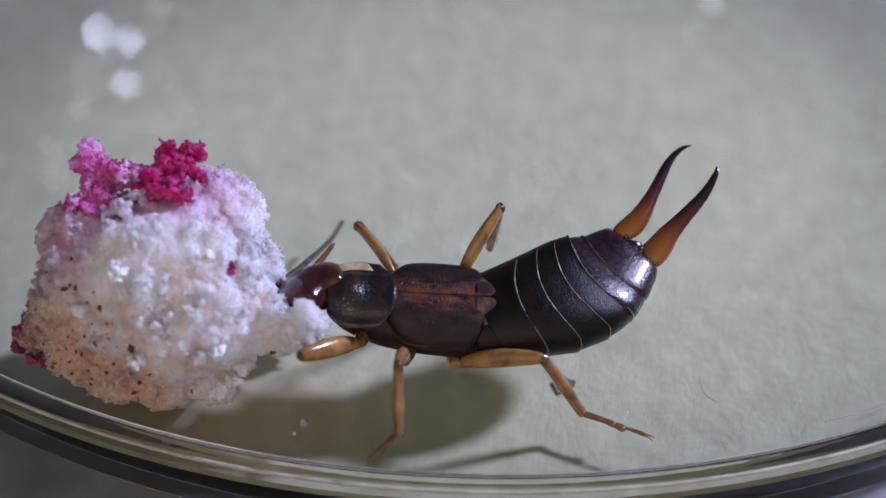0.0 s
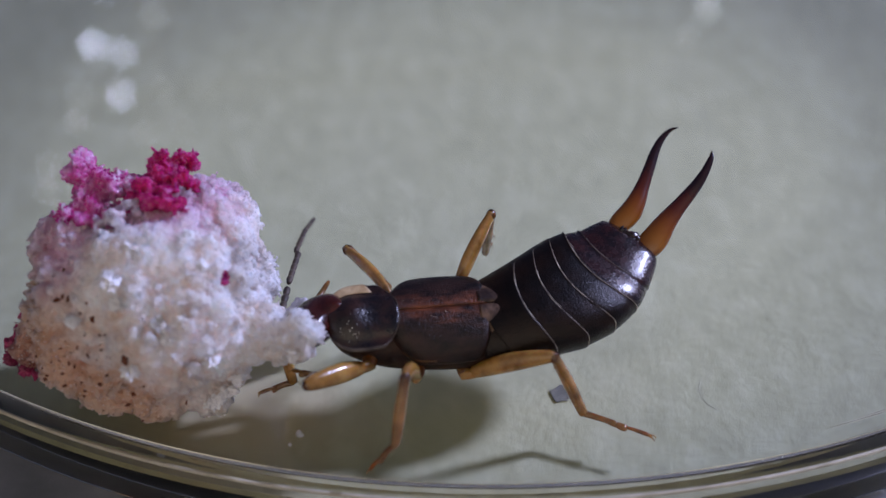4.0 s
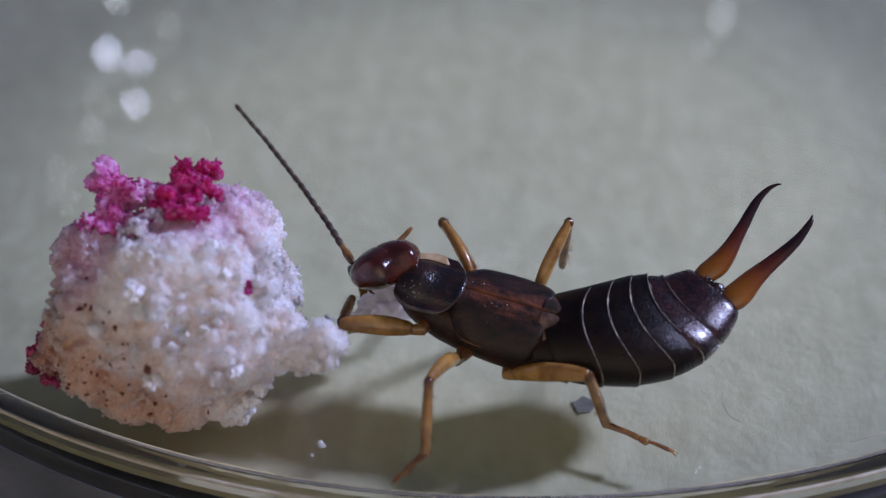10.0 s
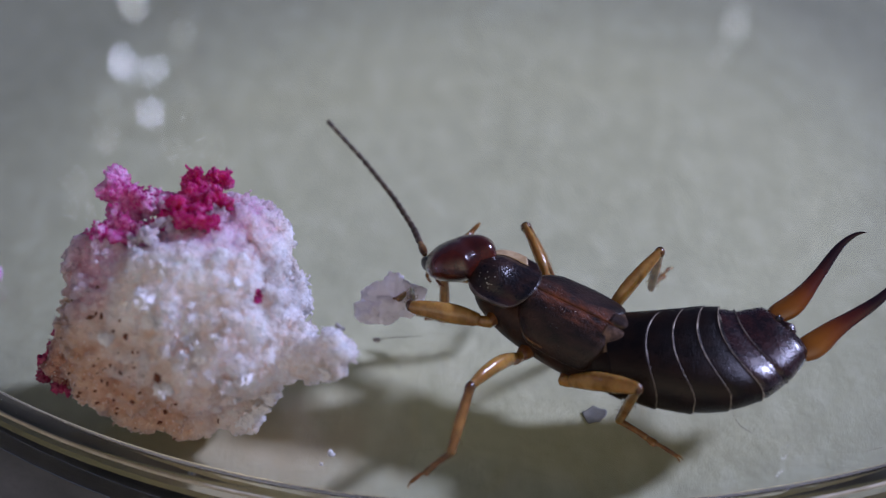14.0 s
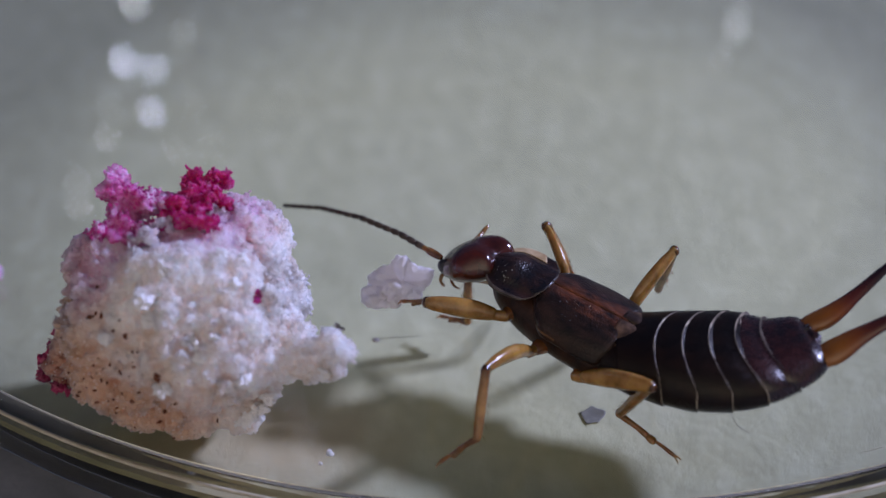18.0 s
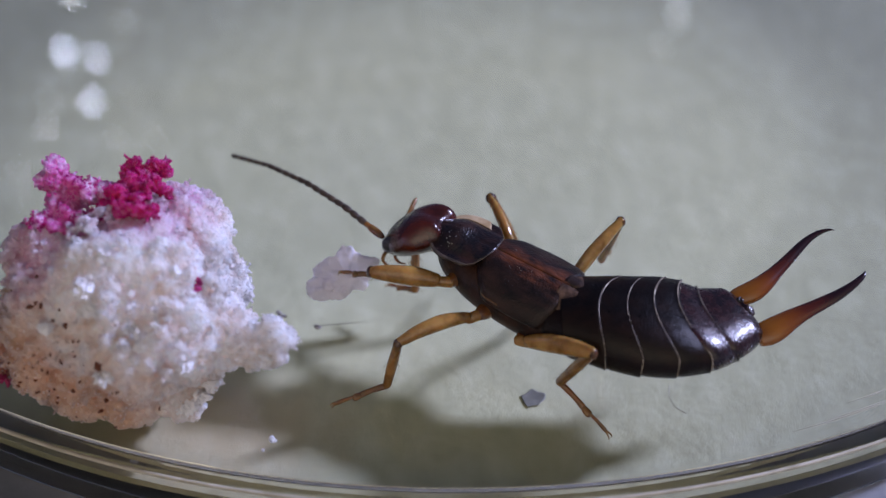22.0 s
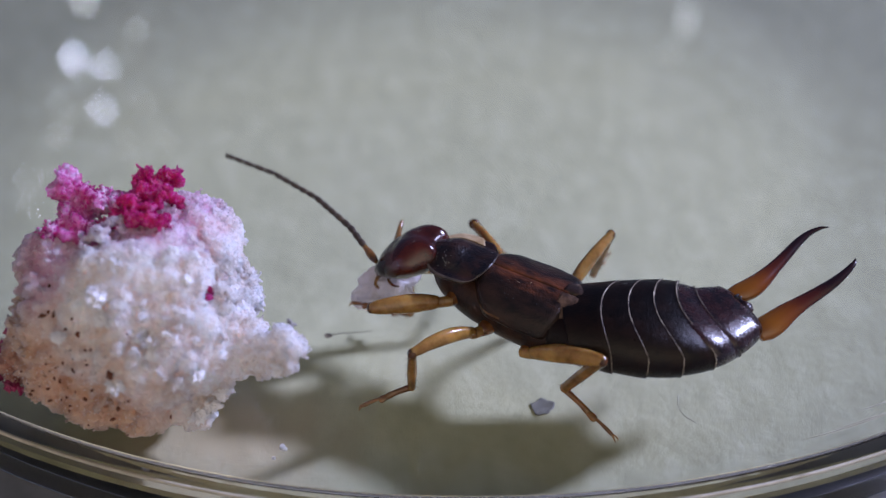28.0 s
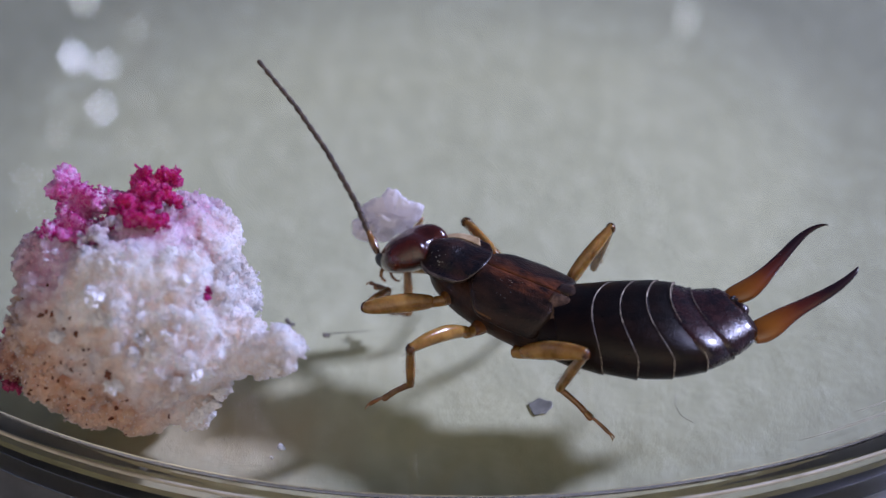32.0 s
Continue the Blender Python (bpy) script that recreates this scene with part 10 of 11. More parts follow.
    walk(legs["R1"][2], [
        (0, at(2.94, 0.01, -2.57, 33, 12.1, 8.6)), (0.5, at(2.95, 0, -2.57, 32.8, 12.1, 8.6)), (1, at(2.96, 0.01, -2.57, 32.9, 12.1, 8.6)), (1.5, at(2.97, 0.01, -2.57, 32.7, 12, 8.6)),
        (2, at(3.01, 0.01, -2.58, 32.6, 12, 8.5)), (2.5, at(3, 0.01, -2.58, 32.6, 12, 8.5)), (3, at(2.99, 0.01, -2.57, 32.3, 12, 8.5)), (3.5, at(2.97, 0.01, -2.57, 32.1, 12.1, 8.5)),
        (5.5, at(2.96, -0.03, -2.59, 28, 12.2, 8.1)), (6, at(2.94, -0.06, -2.6, 27.4, 12.2, 8.1)), (6.5, at(2.94, -0.06, -2.6, 27.7, 12.2, 8.1)), (7, at(2.93, -0.08, -2.6, 27.6, 12.3, 8.1)),
        (7.5, at(2.94, -0.08, -2.6, 27.5, 12.3, 8.1)), (8, at(2.95, -0.08, -2.61, 26.9, 12.3, 8)), (8.5, at(2.96, -0.09, -2.61, 26.4, 12.3, 7.9)), (9, at(2.94, -0.1, -2.62, 26, 12.3, 7.9)),
        (9.5, at(2.92, -0.11, -2.62, 25.6, 12.3, 7.9)), (10, at(2.91, -0.13, -2.62, 24.6, 12.4, 7.8)), (10.5, at(2.91, -0.14, -2.62, 23.9, 12.4, 7.7)), (11, at(2.9, -0.15, -2.63, 22.9, 12.4, 7.6)),
        (11.5, at(2.89, -0.15, -2.62, 22.3, 12.4, 7.6)), (12, at(2.87, -0.18, -2.63, 21.3, 12.5, 7.5)), (12.5, at(2.87, -0.19, -2.63, 20.6, 12.5, 7.4)), (13, at(2.87, -0.2, -2.64, 19.8, 12.5, 7.4)),
        (13.5, at(2.87, -0.2, -2.64, 19.3, 12.5, 7.3)), (14, at(2.85, -0.22, -2.64, 18.8, 12.5, 7.2)), (14.5, at(2.85, -0.23, -2.64, 17.9, 12.5, 7.2)), (16.5, at(2.88, -0.24, -2.65, 15.9, 12.5, 7)),
        (17, at(2.9, -0.25, -2.66, 15, 12.5, 6.9)), (17.5, at(2.91, -0.26, -2.66, 14.3, 12.5, 6.8)), (18, at(2.9, -0.26, -2.66, 13.4, 12.5, 6.7)), (18.5, at(2.9, -0.26, -2.66, 12.4, 12.5, 6.6)),
        (19, at(2.92, -0.26, -2.67, 13.1, 12.5, 6.7)), (19.5, at(2.95, -0.29, -2.68, 13.3, 12.5, 6.7)), (20, at(2.96, -0.29, -2.68, 13.2, 12.5, 6.7)), (20.5, at(2.94, -0.29, -2.68, 13.4, 12.5, 6.7)),
        (21, at(2.93, -0.29, -2.68, 13.5, 12.5, 6.7)), (21.5, at(2.94, -0.29, -2.68, 13.5, 12.5, 6.7)), (22, at(2.94, -0.29, -2.68, 13.5, 12.5, 6.7)), (22.5, at(2.94, -0.29, -2.68, 13.4, 12.5, 6.7)),
        (23, at(2.94, -0.3, -2.68, 13.1, 12.5, 6.7)), (23.5, at(2.94, -0.3, -2.68, 13.1, 12.5, 6.7)), (24, at(2.95, -0.29, -2.68, 13.3, 12.5, 6.7)), (24.5, at(2.96, -0.28, -2.68, 13.4, 12.5, 6.7)),
        (25, at(2.96, -0.27, -2.68, 13.4, 12.5, 6.7)), (25.5, at(2.96, -0.25, -2.67, 13.5, 12.4, 6.7)), (27.5, at(2.95, -0.26, -2.67, 13.4, 12.5, 6.7)), (28, at(2.96, -0.26, -2.68, 13.7, 12.5, 6.7)),
        (28.5, at(2.97, -0.26, -2.68, 13.7, 12.5, 6.7)), (29, at(2.97, -0.26, -2.68, 13.8, 12.5, 6.7)), (29.5, at(2.97, -0.28, -2.68, 13.9, 12.5, 6.7)), (30, at(2.98, -0.27, -2.68, 13.9, 12.5, 6.7)),
        (30.5, at(2.98, -0.27, -2.68, 13.9, 12.4, 6.7)), (31, at(2.98, -0.26, -2.68, 14, 12.4, 6.7)), (31.5, at(3, -0.26, -2.68, 14, 12.4, 6.7)), (32, at(3, -0.26, -2.68, 13.9, 12.4, 6.7)),
    ])
    walk(legs["R2"][0], [
        (0, at(-0.18, -1.2, -0.6, 14.7, 3.9, -58.3)), (0.5, at(-0.18, -1.2, -0.6, 15.9, 2.9, -56.2)), (1, at(-0.18, -1.2, -0.6, 16.1, 3.8, -56.6)), (1.5, at(-0.18, -1.2, -0.6, 17.6, 1.2, -55.6)),
        (2, at(-0.18, -1.2, -0.6, 17.6, 3.1, -58.8)), (2.5, at(-0.18, -1.2, -0.6, 17.3, 4.6, -59.9)), (3, at(-0.18, -1.2, -0.6, 16.1, 9.9, -61.6)), (3.5, at(-0.18, -1.2, -0.6, 16.7, 4, -60.4)),
        (5.5, at(-0.18, -1.2, -0.6, 13.6, 7.5, -66.1)), (6, at(-0.18, -1.2, -0.6, 9, 4.3, -70.6)), (6.5, at(-0.18, -1.2, -0.6, 8.4, 1.7, -68.2)), (7, at(-0.18, -1.2, -0.6, 11.6, 0.7, -55.4)),
        (7.5, at(-0.18, -1.2, -0.6, 12.9, 0.1, -53.3)), (8, at(-0.18, -1.2, -0.6, 14.4, -0.9, -51)), (8.5, at(-0.18, -1.2, -0.6, 15.2, -5.4, -47.7)), (9, at(-0.18, -1.2, -0.6, 15.1, -7.4, -44.6)),
        (9.5, at(-0.18, -1.2, -0.6, 14.7, -18.2, -46.7)), (10, at(-0.18, -1.2, -0.6, 12.4, -14.9, -45.9)), (10.5, at(-0.18, -1.2, -0.6, 13.6, -26.7, -47)), (11, at(-0.18, -1.2, -0.6, 9.3, -17.7, -49.1)),
        (11.5, at(-0.18, -1.2, -0.6, 11.5, -26.7, -45.1)), (12, at(-0.18, -1.2, -0.6, 14.1, -35.8, -39.4)), (12.5, at(-0.18, -1.2, -0.6, 15.9, -37.6, -35.2)), (13, at(-0.18, -1.2, -0.6, 10.5, -29.1, -38.2)),
        (13.5, at(-0.18, -1.2, -0.6, 6.6, -19.1, -42.2)), (14, at(-0.18, -1.2, -0.6, 5.9, -19.7, -39.8)), (14.5, at(-0.18, -1.2, -0.6, 2.8, -26.9, -45.5)), (16.5, at(-0.18, -1.2, -0.6, 6.4, -34.3, -39.4)),
        (17, at(-0.18, -1.2, -0.6, 6.7, -33.4, -37)), (17.5, at(-0.18, -1.2, -0.6, 6.3, -30.2, -36.2)), (18, at(-0.18, -1.2, -0.6, 6.5, -30.7, -33.5)), (18.5, at(-0.18, -1.2, -0.6, 5.6, -33.9, -35.7)),
        (19, at(-0.18, -1.2, -0.6, 5.5, -28.5, -38.5)), (19.5, at(-0.18, -1.2, -0.6, 6.1, -25.5, -35.6)), (20, at(-0.18, -1.2, -0.6, 6, -23.3, -35.2)), (20.5, at(-0.18, -1.2, -0.6, 5.8, -23.8, -34.7)),
        (21, at(-0.18, -1.2, -0.6, 5.3, -23.2, -35.2)), (21.5, at(-0.18, -1.2, -0.6, 5.6, -18.9, -35)), (22, at(-0.18, -1.2, -0.6, 6.1, -23.9, -33.8)), (22.5, at(-0.18, -1.2, -0.6, 6.1, -22.1, -33.6)),
        (23, at(-0.18, -1.2, -0.6, 6.1, -24.5, -33.8)), (23.5, at(-0.18, -1.2, -0.6, 6.1, -24.8, -33.8)), (24, at(-0.18, -1.2, -0.6, 6, -20.7, -36.9)), (24.5, at(-0.18, -1.2, -0.6, 6.6, -17.7, -36.8)),
        (25, at(-0.18, -1.2, -0.6, 6.8, -16.8, -36.9)), (25.5, at(-0.18, -1.2, -0.6, 7.3, -14.5, -37.3)), (27.5, at(-0.18, -1.2, -0.6, 7.8, -14.5, -31.1)), (28, at(-0.18, -1.2, -0.6, 8.8, -14.6, -30.2)),
        (28.5, at(-0.18, -1.2, -0.6, 9.2, -15.9, -28.2)), (29, at(-0.18, -1.2, -0.6, 9.7, -16.7, -28)), (29.5, at(-0.18, -1.2, -0.6, 9.4, -15.9, -26.6)), (30, at(-0.18, -1.2, -0.6, 10, -17.1, -26.3)),
        (30.5, at(-0.18, -1.2, -0.6, 10.3, -17.8, -25.6)), (31, at(-0.18, -1.2, -0.6, 10.5, -17.5, -26.2)), (31.5, at(-0.18, -1.2, -0.6, 11.3, -19.5, -24.3)), (32, at(-0.18, -1.2, -0.6, 11.5, -20.8, -23.5)),
    ])
    walk(legs["R2"][1], [
        (0, at(1.1, -3.28, -0.77, -48.4, 44.5, 149.5)), (0.5, at(1.18, -3.23, -0.72, -48.2, 44.6, 151.2)), (1, at(1.17, -3.24, -0.76, -48.8, 45.2, 150.9)), (1.5, at(1.2, -3.22, -0.65, -49.6, 46.4, 151.1)),
        (2, at(1.09, -3.29, -0.73, -52, 48.8, 147.1)), (2.5, at(1.05, -3.31, -0.8, -51.5, 48.3, 146)), (3, at(0.97, -3.32, -1.02, -47.5, 45.1, 147.7)), (3.5, at(1.03, -3.33, -0.77, -46, 44, 148.8)),
        (5.5, at(0.8, -3.42, -0.92, -41, 45.5, 148.3)), (6, at(0.63, -3.5, -0.78, -42.4, 48.1, 146.1)), (6.5, at(0.73, -3.47, -0.67, -49.6, 53.5, 145.8)), (7, at(1.21, -3.22, -0.63, -44, 48.9, 159)),
        (7.5, at(1.28, -3.16, -0.61, -43.5, 48.8, 160.4)), (8, at(1.36, -3.1, -0.56, -42.5, 49.4, 162.2)), (8.5, at(1.46, -3, -0.37, -42.9, 50.6, 164.7)), (9, at(1.55, -2.91, -0.29, -41.5, 49.3, 167.4)),
        (9.5, at(1.42, -2.9, 0.16, -47.8, 54.6, 163.9)), (10, at(1.47, -2.9, 0.03, -46, 54, 166.3)), (10.5, at(1.31, -2.8, 0.5, -51.4, 58.4, 163.7)), (11, at(1.35, -2.96, 0.14, -50.3, 58.8, 164.6)),
        (11.5, at(1.36, -2.75, 0.5, -49.8, 58.9, 168.1)), (12, at(1.36, -2.46, 0.83, -51.1, 59.6, 172.2)), (12.5, at(1.41, -2.32, 0.89, -48.9, 59.2, 176.4)), (13, at(1.5, -2.52, 0.59, -45.9, 58.4, 176)),
        (13.5, at(1.54, -2.75, 0.2, -43.1, 57.3, 174.8)), (14, at(1.59, -2.68, 0.22, -41.6, 55.7, 177)), (14.5, at(1.35, -2.76, 0.51, -49.8, 61.6, 172.3)), (16.5, at(1.38, -2.49, 0.78, -44.6, 62.9, 179.7)),
        (17, at(1.45, -2.43, 0.75, -40.8, 62.2, -176.8)), (17.5, at(1.53, -2.45, 0.63, -37.9, 61.9, -174.1)), (18, at(1.58, -2.36, 0.65, -34.9, 60.9, -171.1)), (18.5, at(1.47, -2.39, 0.77, -33.8, 62.7, -171.1)),
        (19, at(1.5, -2.54, 0.57, -34.6, 62.9, -173.5)), (19.5, at(1.62, -2.49, 0.46, -33.3, 61.3, -171.1)), (20, at(1.66, -2.5, 0.37, -32.6, 61, -170.7)), (20.5, at(1.66, -2.48, 0.39, -33.5, 60.5, -171.5)),
        (21, at(1.66, -2.5, 0.37, -33.6, 59.9, -172.5)), (21.5, at(1.72, -2.53, 0.19, -30.9, 58.2, -171.8)), (22, at(1.68, -2.45, 0.39, -32.8, 59.7, -170.8)), (22.5, at(1.71, -2.46, 0.32, -30.4, 57.6, -171.2)),
        (23, at(1.67, -2.44, 0.42, -29.7, 57.7, -171.9)), (23.5, at(1.67, -2.44, 0.43, -29.8, 57.9, -172.2)), (24, at(1.65, -2.58, 0.27, -29.1, 58, -174.1)), (24.5, at(1.69, -2.6, 0.14, -27.5, 56.9, -173.8)),
        (25, at(1.7, -2.61, 0.11, -27, 56.7, -173.7)), (25.5, at(1.71, -2.64, 0.01, -25.8, 56.1, -173.8)), (27.5, at(1.85, -2.43, 0.01, -23, 50.2, -170.8)), (28, at(1.87, -2.39, 0.02, -23, 50, -170.1)),
        (28.5, at(1.9, -2.31, 0.07, -23.1, 50.2, -168.3)), (29, at(1.89, -2.3, 0.1, -23.2, 50.6, -168.1)), (29.5, at(1.93, -2.25, 0.07, -23.5, 49.5, -167.4)), (30, at(1.92, -2.24, 0.12, -23.3, 50.1, -167.2)),
        (30.5, at(1.92, -2.21, 0.15, -23.4, 50.6, -166.3)), (31, at(1.92, -2.23, 0.14, -23.1, 50.7, -166.7)), (31.5, at(1.92, -2.15, 0.22, -22.7, 50.8, -165.7)), (32, at(1.92, -2.11, 0.27, -22.9, 51.3, -164.9)),
    ])
    walk(legs["R2"][2], [
        (0, at(-0.09, -2.57, -2.13, 3, 43.7, -78.3)), (0.5, at(-0.04, -2.56, -2.09, 4, 44, -76.7)), (1, at(-0.03, -2.57, -2.15, 4.8, 43.9, -76.1)), (1.5, at(0.03, -2.57, -2.06, 6.1, 44.2, -75.2)),
        (2, at(0.01, -2.59, -2.2, 8.5, 42.8, -74.6)), (2.5, at(-0.03, -2.59, -2.25, 8.5, 42.7, -75.4)), (3, at(-0.19, -2.59, -2.4, 7.4, 41.2, -77.9)), (3.5, at(-0.17, -2.6, -2.13, 4.9, 43.2, -81.9)),
        (5.5, at(-0.36, -2.7, -2.31, 5.6, 36.1, -83.1)), (6, at(-0.45, -2.78, -2.23, 0.5, 35.1, -88.3)), (6.5, at(-0.23, -2.82, -2.24, 1.2, 34.9, -82.7)), (7, at(0.01, -2.76, -2.1, 2.3, 36.7, -74.1)),
        (7.5, at(0.07, -2.73, -2.07, 3.6, 36.7, -72.1)), (8, at(0.15, -2.72, -2.04, 5.6, 36.2, -69.4)), (8.5, at(0.27, -2.68, -1.88, 5.6, 36.6, -67.2)), (9, at(0.31, -2.63, -1.76, 4.3, 37.2, -66.3)),
        (9.5, at(0.33, -2.58, -1.43, 2, 38.2, -68.7)), (10, at(0.35, -2.63, -1.55, 1, 36.9, -67.2)), (10.5, at(0.33, -2.51, -1.16, 0.2, 37.2, -68.5)), (11, at(0.37, -2.7, -1.52, 0.1, 34.3, -66.7)),
        (11.5, at(0.38, -2.54, -1.17, -1.1, 35.4, -67.2)), (12, at(0.38, -2.33, -0.85, -2.8, 36.3, -65.7)), (12.5, at(0.41, -2.26, -0.78, -2.6, 36, -63.6)), (13, at(0.48, -2.45, -1.07, -2.3, 33.9, -62.5)),
        (13.5, at(0.49, -2.66, -1.44, -2.4, 31.2, -62.4)), (14, at(0.5, -2.62, -1.39, -4, 31.6, -62)), (14.5, at(0.43, -2.63, -1.2, -5.3, 31.1, -65.1)), (16.5, at(0.49, -2.48, -0.95, -3.2, 30, -61.7)),
        (17, at(0.54, -2.48, -0.98, -2.7, 29.2, -60)), (17.5, at(0.61, -2.55, -1.09, -2, 27.8, -58.1)), (18, at(0.64, -2.51, -1.05, -2, 27, -56.9)), (18.5, at(0.59, -2.53, -0.97, -2.2, 25.6, -58.9)),
        (19, at(0.62, -2.64, -1.16, -1.2, 25.4, -58.5)), (19.5, at(0.69, -2.63, -1.25, -0.7, 26.3, -56)), (20, at(0.72, -2.65, -1.33, -0.2, 26.2, -54.6)), (20.5, at(0.71, -2.62, -1.31, -0.9, 27.3, -54.7)),
        (21, at(0.69, -2.63, -1.32, -1.5, 27.5, -55.4)), (21.5, at(0.7, -2.68, -1.46, -0.6, 26.7, -54.6)), (22, at(0.71, -2.61, -1.29, -0.9, 27.7, -54.8)), (22.5, at(0.68, -2.61, -1.33, -1, 27.1, -55.4)),
        (23, at(0.64, -2.59, -1.23, -1.3, 26.7, -56.7)), (23.5, at(0.64, -2.58, -1.22, -1.2, 26.5, -56.4)), (24, at(0.63, -2.68, -1.39, -0.1, 25.2, -56.9)), (24.5, at(0.63, -2.71, -1.49, 0.9, 24.3, -56.1)),
        (25, at(0.63, -2.72, -1.52, 1.4, 23.7, -55.6)), (25.5, at(0.63, -2.75, -1.61, 2.5, 22.6, -55)), (27.5, at(0.62, -2.63, -1.49, 1.6, 24.3, -53.5)), (28, at(0.63, -2.61, -1.48, 2.5, 24.8, -53.3)),
        (28.5, at(0.67, -2.57, -1.43, 2.6, 25.4, -52.3)), (29, at(0.68, -2.56, -1.4, 3, 25.7, -52.4)), (29.5, at(0.69, -2.53, -1.41, 2.3, 26.5, -51.8)), (30, at(0.7, -2.51, -1.38, 2.9, 26.3, -51.5)),
        (30.5, at(0.72, -2.5, -1.36, 3.2, 26.4, -51.1)), (31, at(0.71, -2.51, -1.37, 3.8, 26.1, -51.2)), (31.5, at(0.73, -2.45, -1.29, 4.4, 26.3, -50.6)), (32, at(0.74, -2.43, -1.25, 4.3, 26.5, -50.3)),
    ])
    walk(legs["R3"][0], [
        (0, at(-1.85, -1.15, -0.65, -33.1, -31, -122.4)), (0.5, at(-1.85, -1.15, -0.65, -32.6, -30.7, -122.2)), (1, at(-1.85, -1.15, -0.65, -32.1, -30.4, -122.5)), (1.5, at(-1.85, -1.15, -0.65, -30.8, -30, -122.5)),
        (2, at(-1.85, -1.15, -0.65, -28.6, -29.1, -123.8)), (2.5, at(-1.85, -1.15, -0.65, -28.5, -28.9, -124.7)), (3, at(-1.85, -1.15, -0.65, -29.9, -30.7, -126.1)), (3.5, at(-1.85, -1.15, -0.65, -30.7, -32.5, -125.2)),
        (5.5, at(-1.85, -1.15, -0.65, -26.3, -35.8, -126.7)), (6, at(-1.85, -1.15, -0.65, -27.1, -38.5, -121.1)), (6.5, at(-1.85, -1.15, -0.65, -26.7, -36.9, -117.4)), (7, at(-1.85, -1.15, -0.65, -27.9, -36.7, -113.4)),
        (7.5, at(-1.85, -1.15, -0.65, -26.3, -36.4, -112.1)), (8, at(-1.85, -1.15, -0.65, -24.4, -36.1, -112.5)), (8.5, at(-1.85, -1.15, -0.65, -23.8, -36.3, -110.2)), (9, at(-1.85, -1.15, -0.65, -24.7, -37, -107.7)),
        (9.5, at(-1.85, -1.15, -0.65, -24.3, -37.8, -103.4)), (10, at(-1.85, -1.15, -0.65, -25, -38.3, -102.1)), (10.5, at(-1.85, -1.15, -0.65, -23.9, -39, -100.1)), (11, at(-1.85, -1.15, -0.65, -27.1, -33.5, -120.8)),
        (11.5, at(-1.85, -1.15, -0.65, -27.5, -35.2, -117.9)), (12, at(-1.85, -1.15, -0.65, -28.2, -36.7, -112.3)), (12.5, at(-1.85, -1.15, -0.65, -27.7, -37.2, -110.1)), (13, at(-1.85, -1.15, -0.65, -26.9, -37.8, -109.3)),
        (13.5, at(-1.85, -1.15, -0.65, -26.7, -38.2, -110.4)), (14, at(-1.85, -1.15, -0.65, -28.1, -38.8, -109.1)), (14.5, at(-1.85, -1.15, -0.65, -27.4, -39.4, -109.6)), (16.5, at(-1.85, -1.15, -0.65, -23.9, -41.3, -106.1)),
        (17, at(-1.85, -1.15, -0.65, -22.7, -41.8, -105.6)), (17.5, at(-1.85, -1.15, -0.65, -21.4, -42, -105.3)), (18, at(-1.85, -1.15, -0.65, -20.8, -42.6, -104.5)), (18.5, at(-1.85, -1.15, -0.65, -19.5, -43.4, -107.9)),
        (19, at(-1.85, -1.15, -0.65, -19.1, -42.5, -108.7)), (19.5, at(-1.85, -1.15, -0.65, -19.1, -42.1, -106.6)), (20, at(-1.85, -1.15, -0.65, -15.4, -33.9, -101.6)), (20.5, at(-1.85, -1.15, -0.65, -15.5, -31.1, -99.8)),
        (21, at(-1.85, -1.15, -0.65, -16.4, -31.3, -100.8)), (21.5, at(-1.85, -1.15, -0.65, -14.6, -27.1, -100.3)), (22, at(-1.85, -1.15, -0.65, -16, -30.9, -102.1)), (22.5, at(-1.85, -1.15, -0.65, -15, -28.2, -100.9)),
        (23, at(-1.85, -1.15, -0.65, -15, -28.4, -102.5)), (23.5, at(-1.85, -1.15, -0.65, -15.7, -30.5, -104.4)), (24, at(-1.85, -1.15, -0.65, -13.5, -27.1, -103)), (24.5, at(-1.85, -1.15, -0.65, -12.8, -28, -103.9)),
        (25, at(-1.85, -1.15, -0.65, -11.8, -26, -102.6)), (25.5, at(-1.85, -1.15, -0.65, -10.3, -24.2, -102.2)), (27.5, at(-1.85, -1.15, -0.65, -10.4, -19.2, -98.4)), (28, at(-1.85, -1.15, -0.65, -10, -19.6, -99.4)),
        (28.5, at(-1.85, -1.15, -0.65, -10.7, -24.1, -99.5)), (29, at(-1.85, -1.15, -0.65, -11.5, -27.8, -102.4)), (29.5, at(-1.85, -1.15, -0.65, -16, -36.5, -108.3)), (30, at(-1.85, -1.15, -0.65, -15.1, -36.6, -108)),
        (30.5, at(-1.85, -1.15, -0.65, -15.7, -38.6, -109.6)), (31, at(-1.85, -1.15, -0.65, -14.3, -36.3, -109.4)), (31.5, at(-1.85, -1.15, -0.65, -12.1, -32.6, -106.2)), (32, at(-1.85, -1.15, -0.65, -15.3, -40.1, -110.9)),
    ])
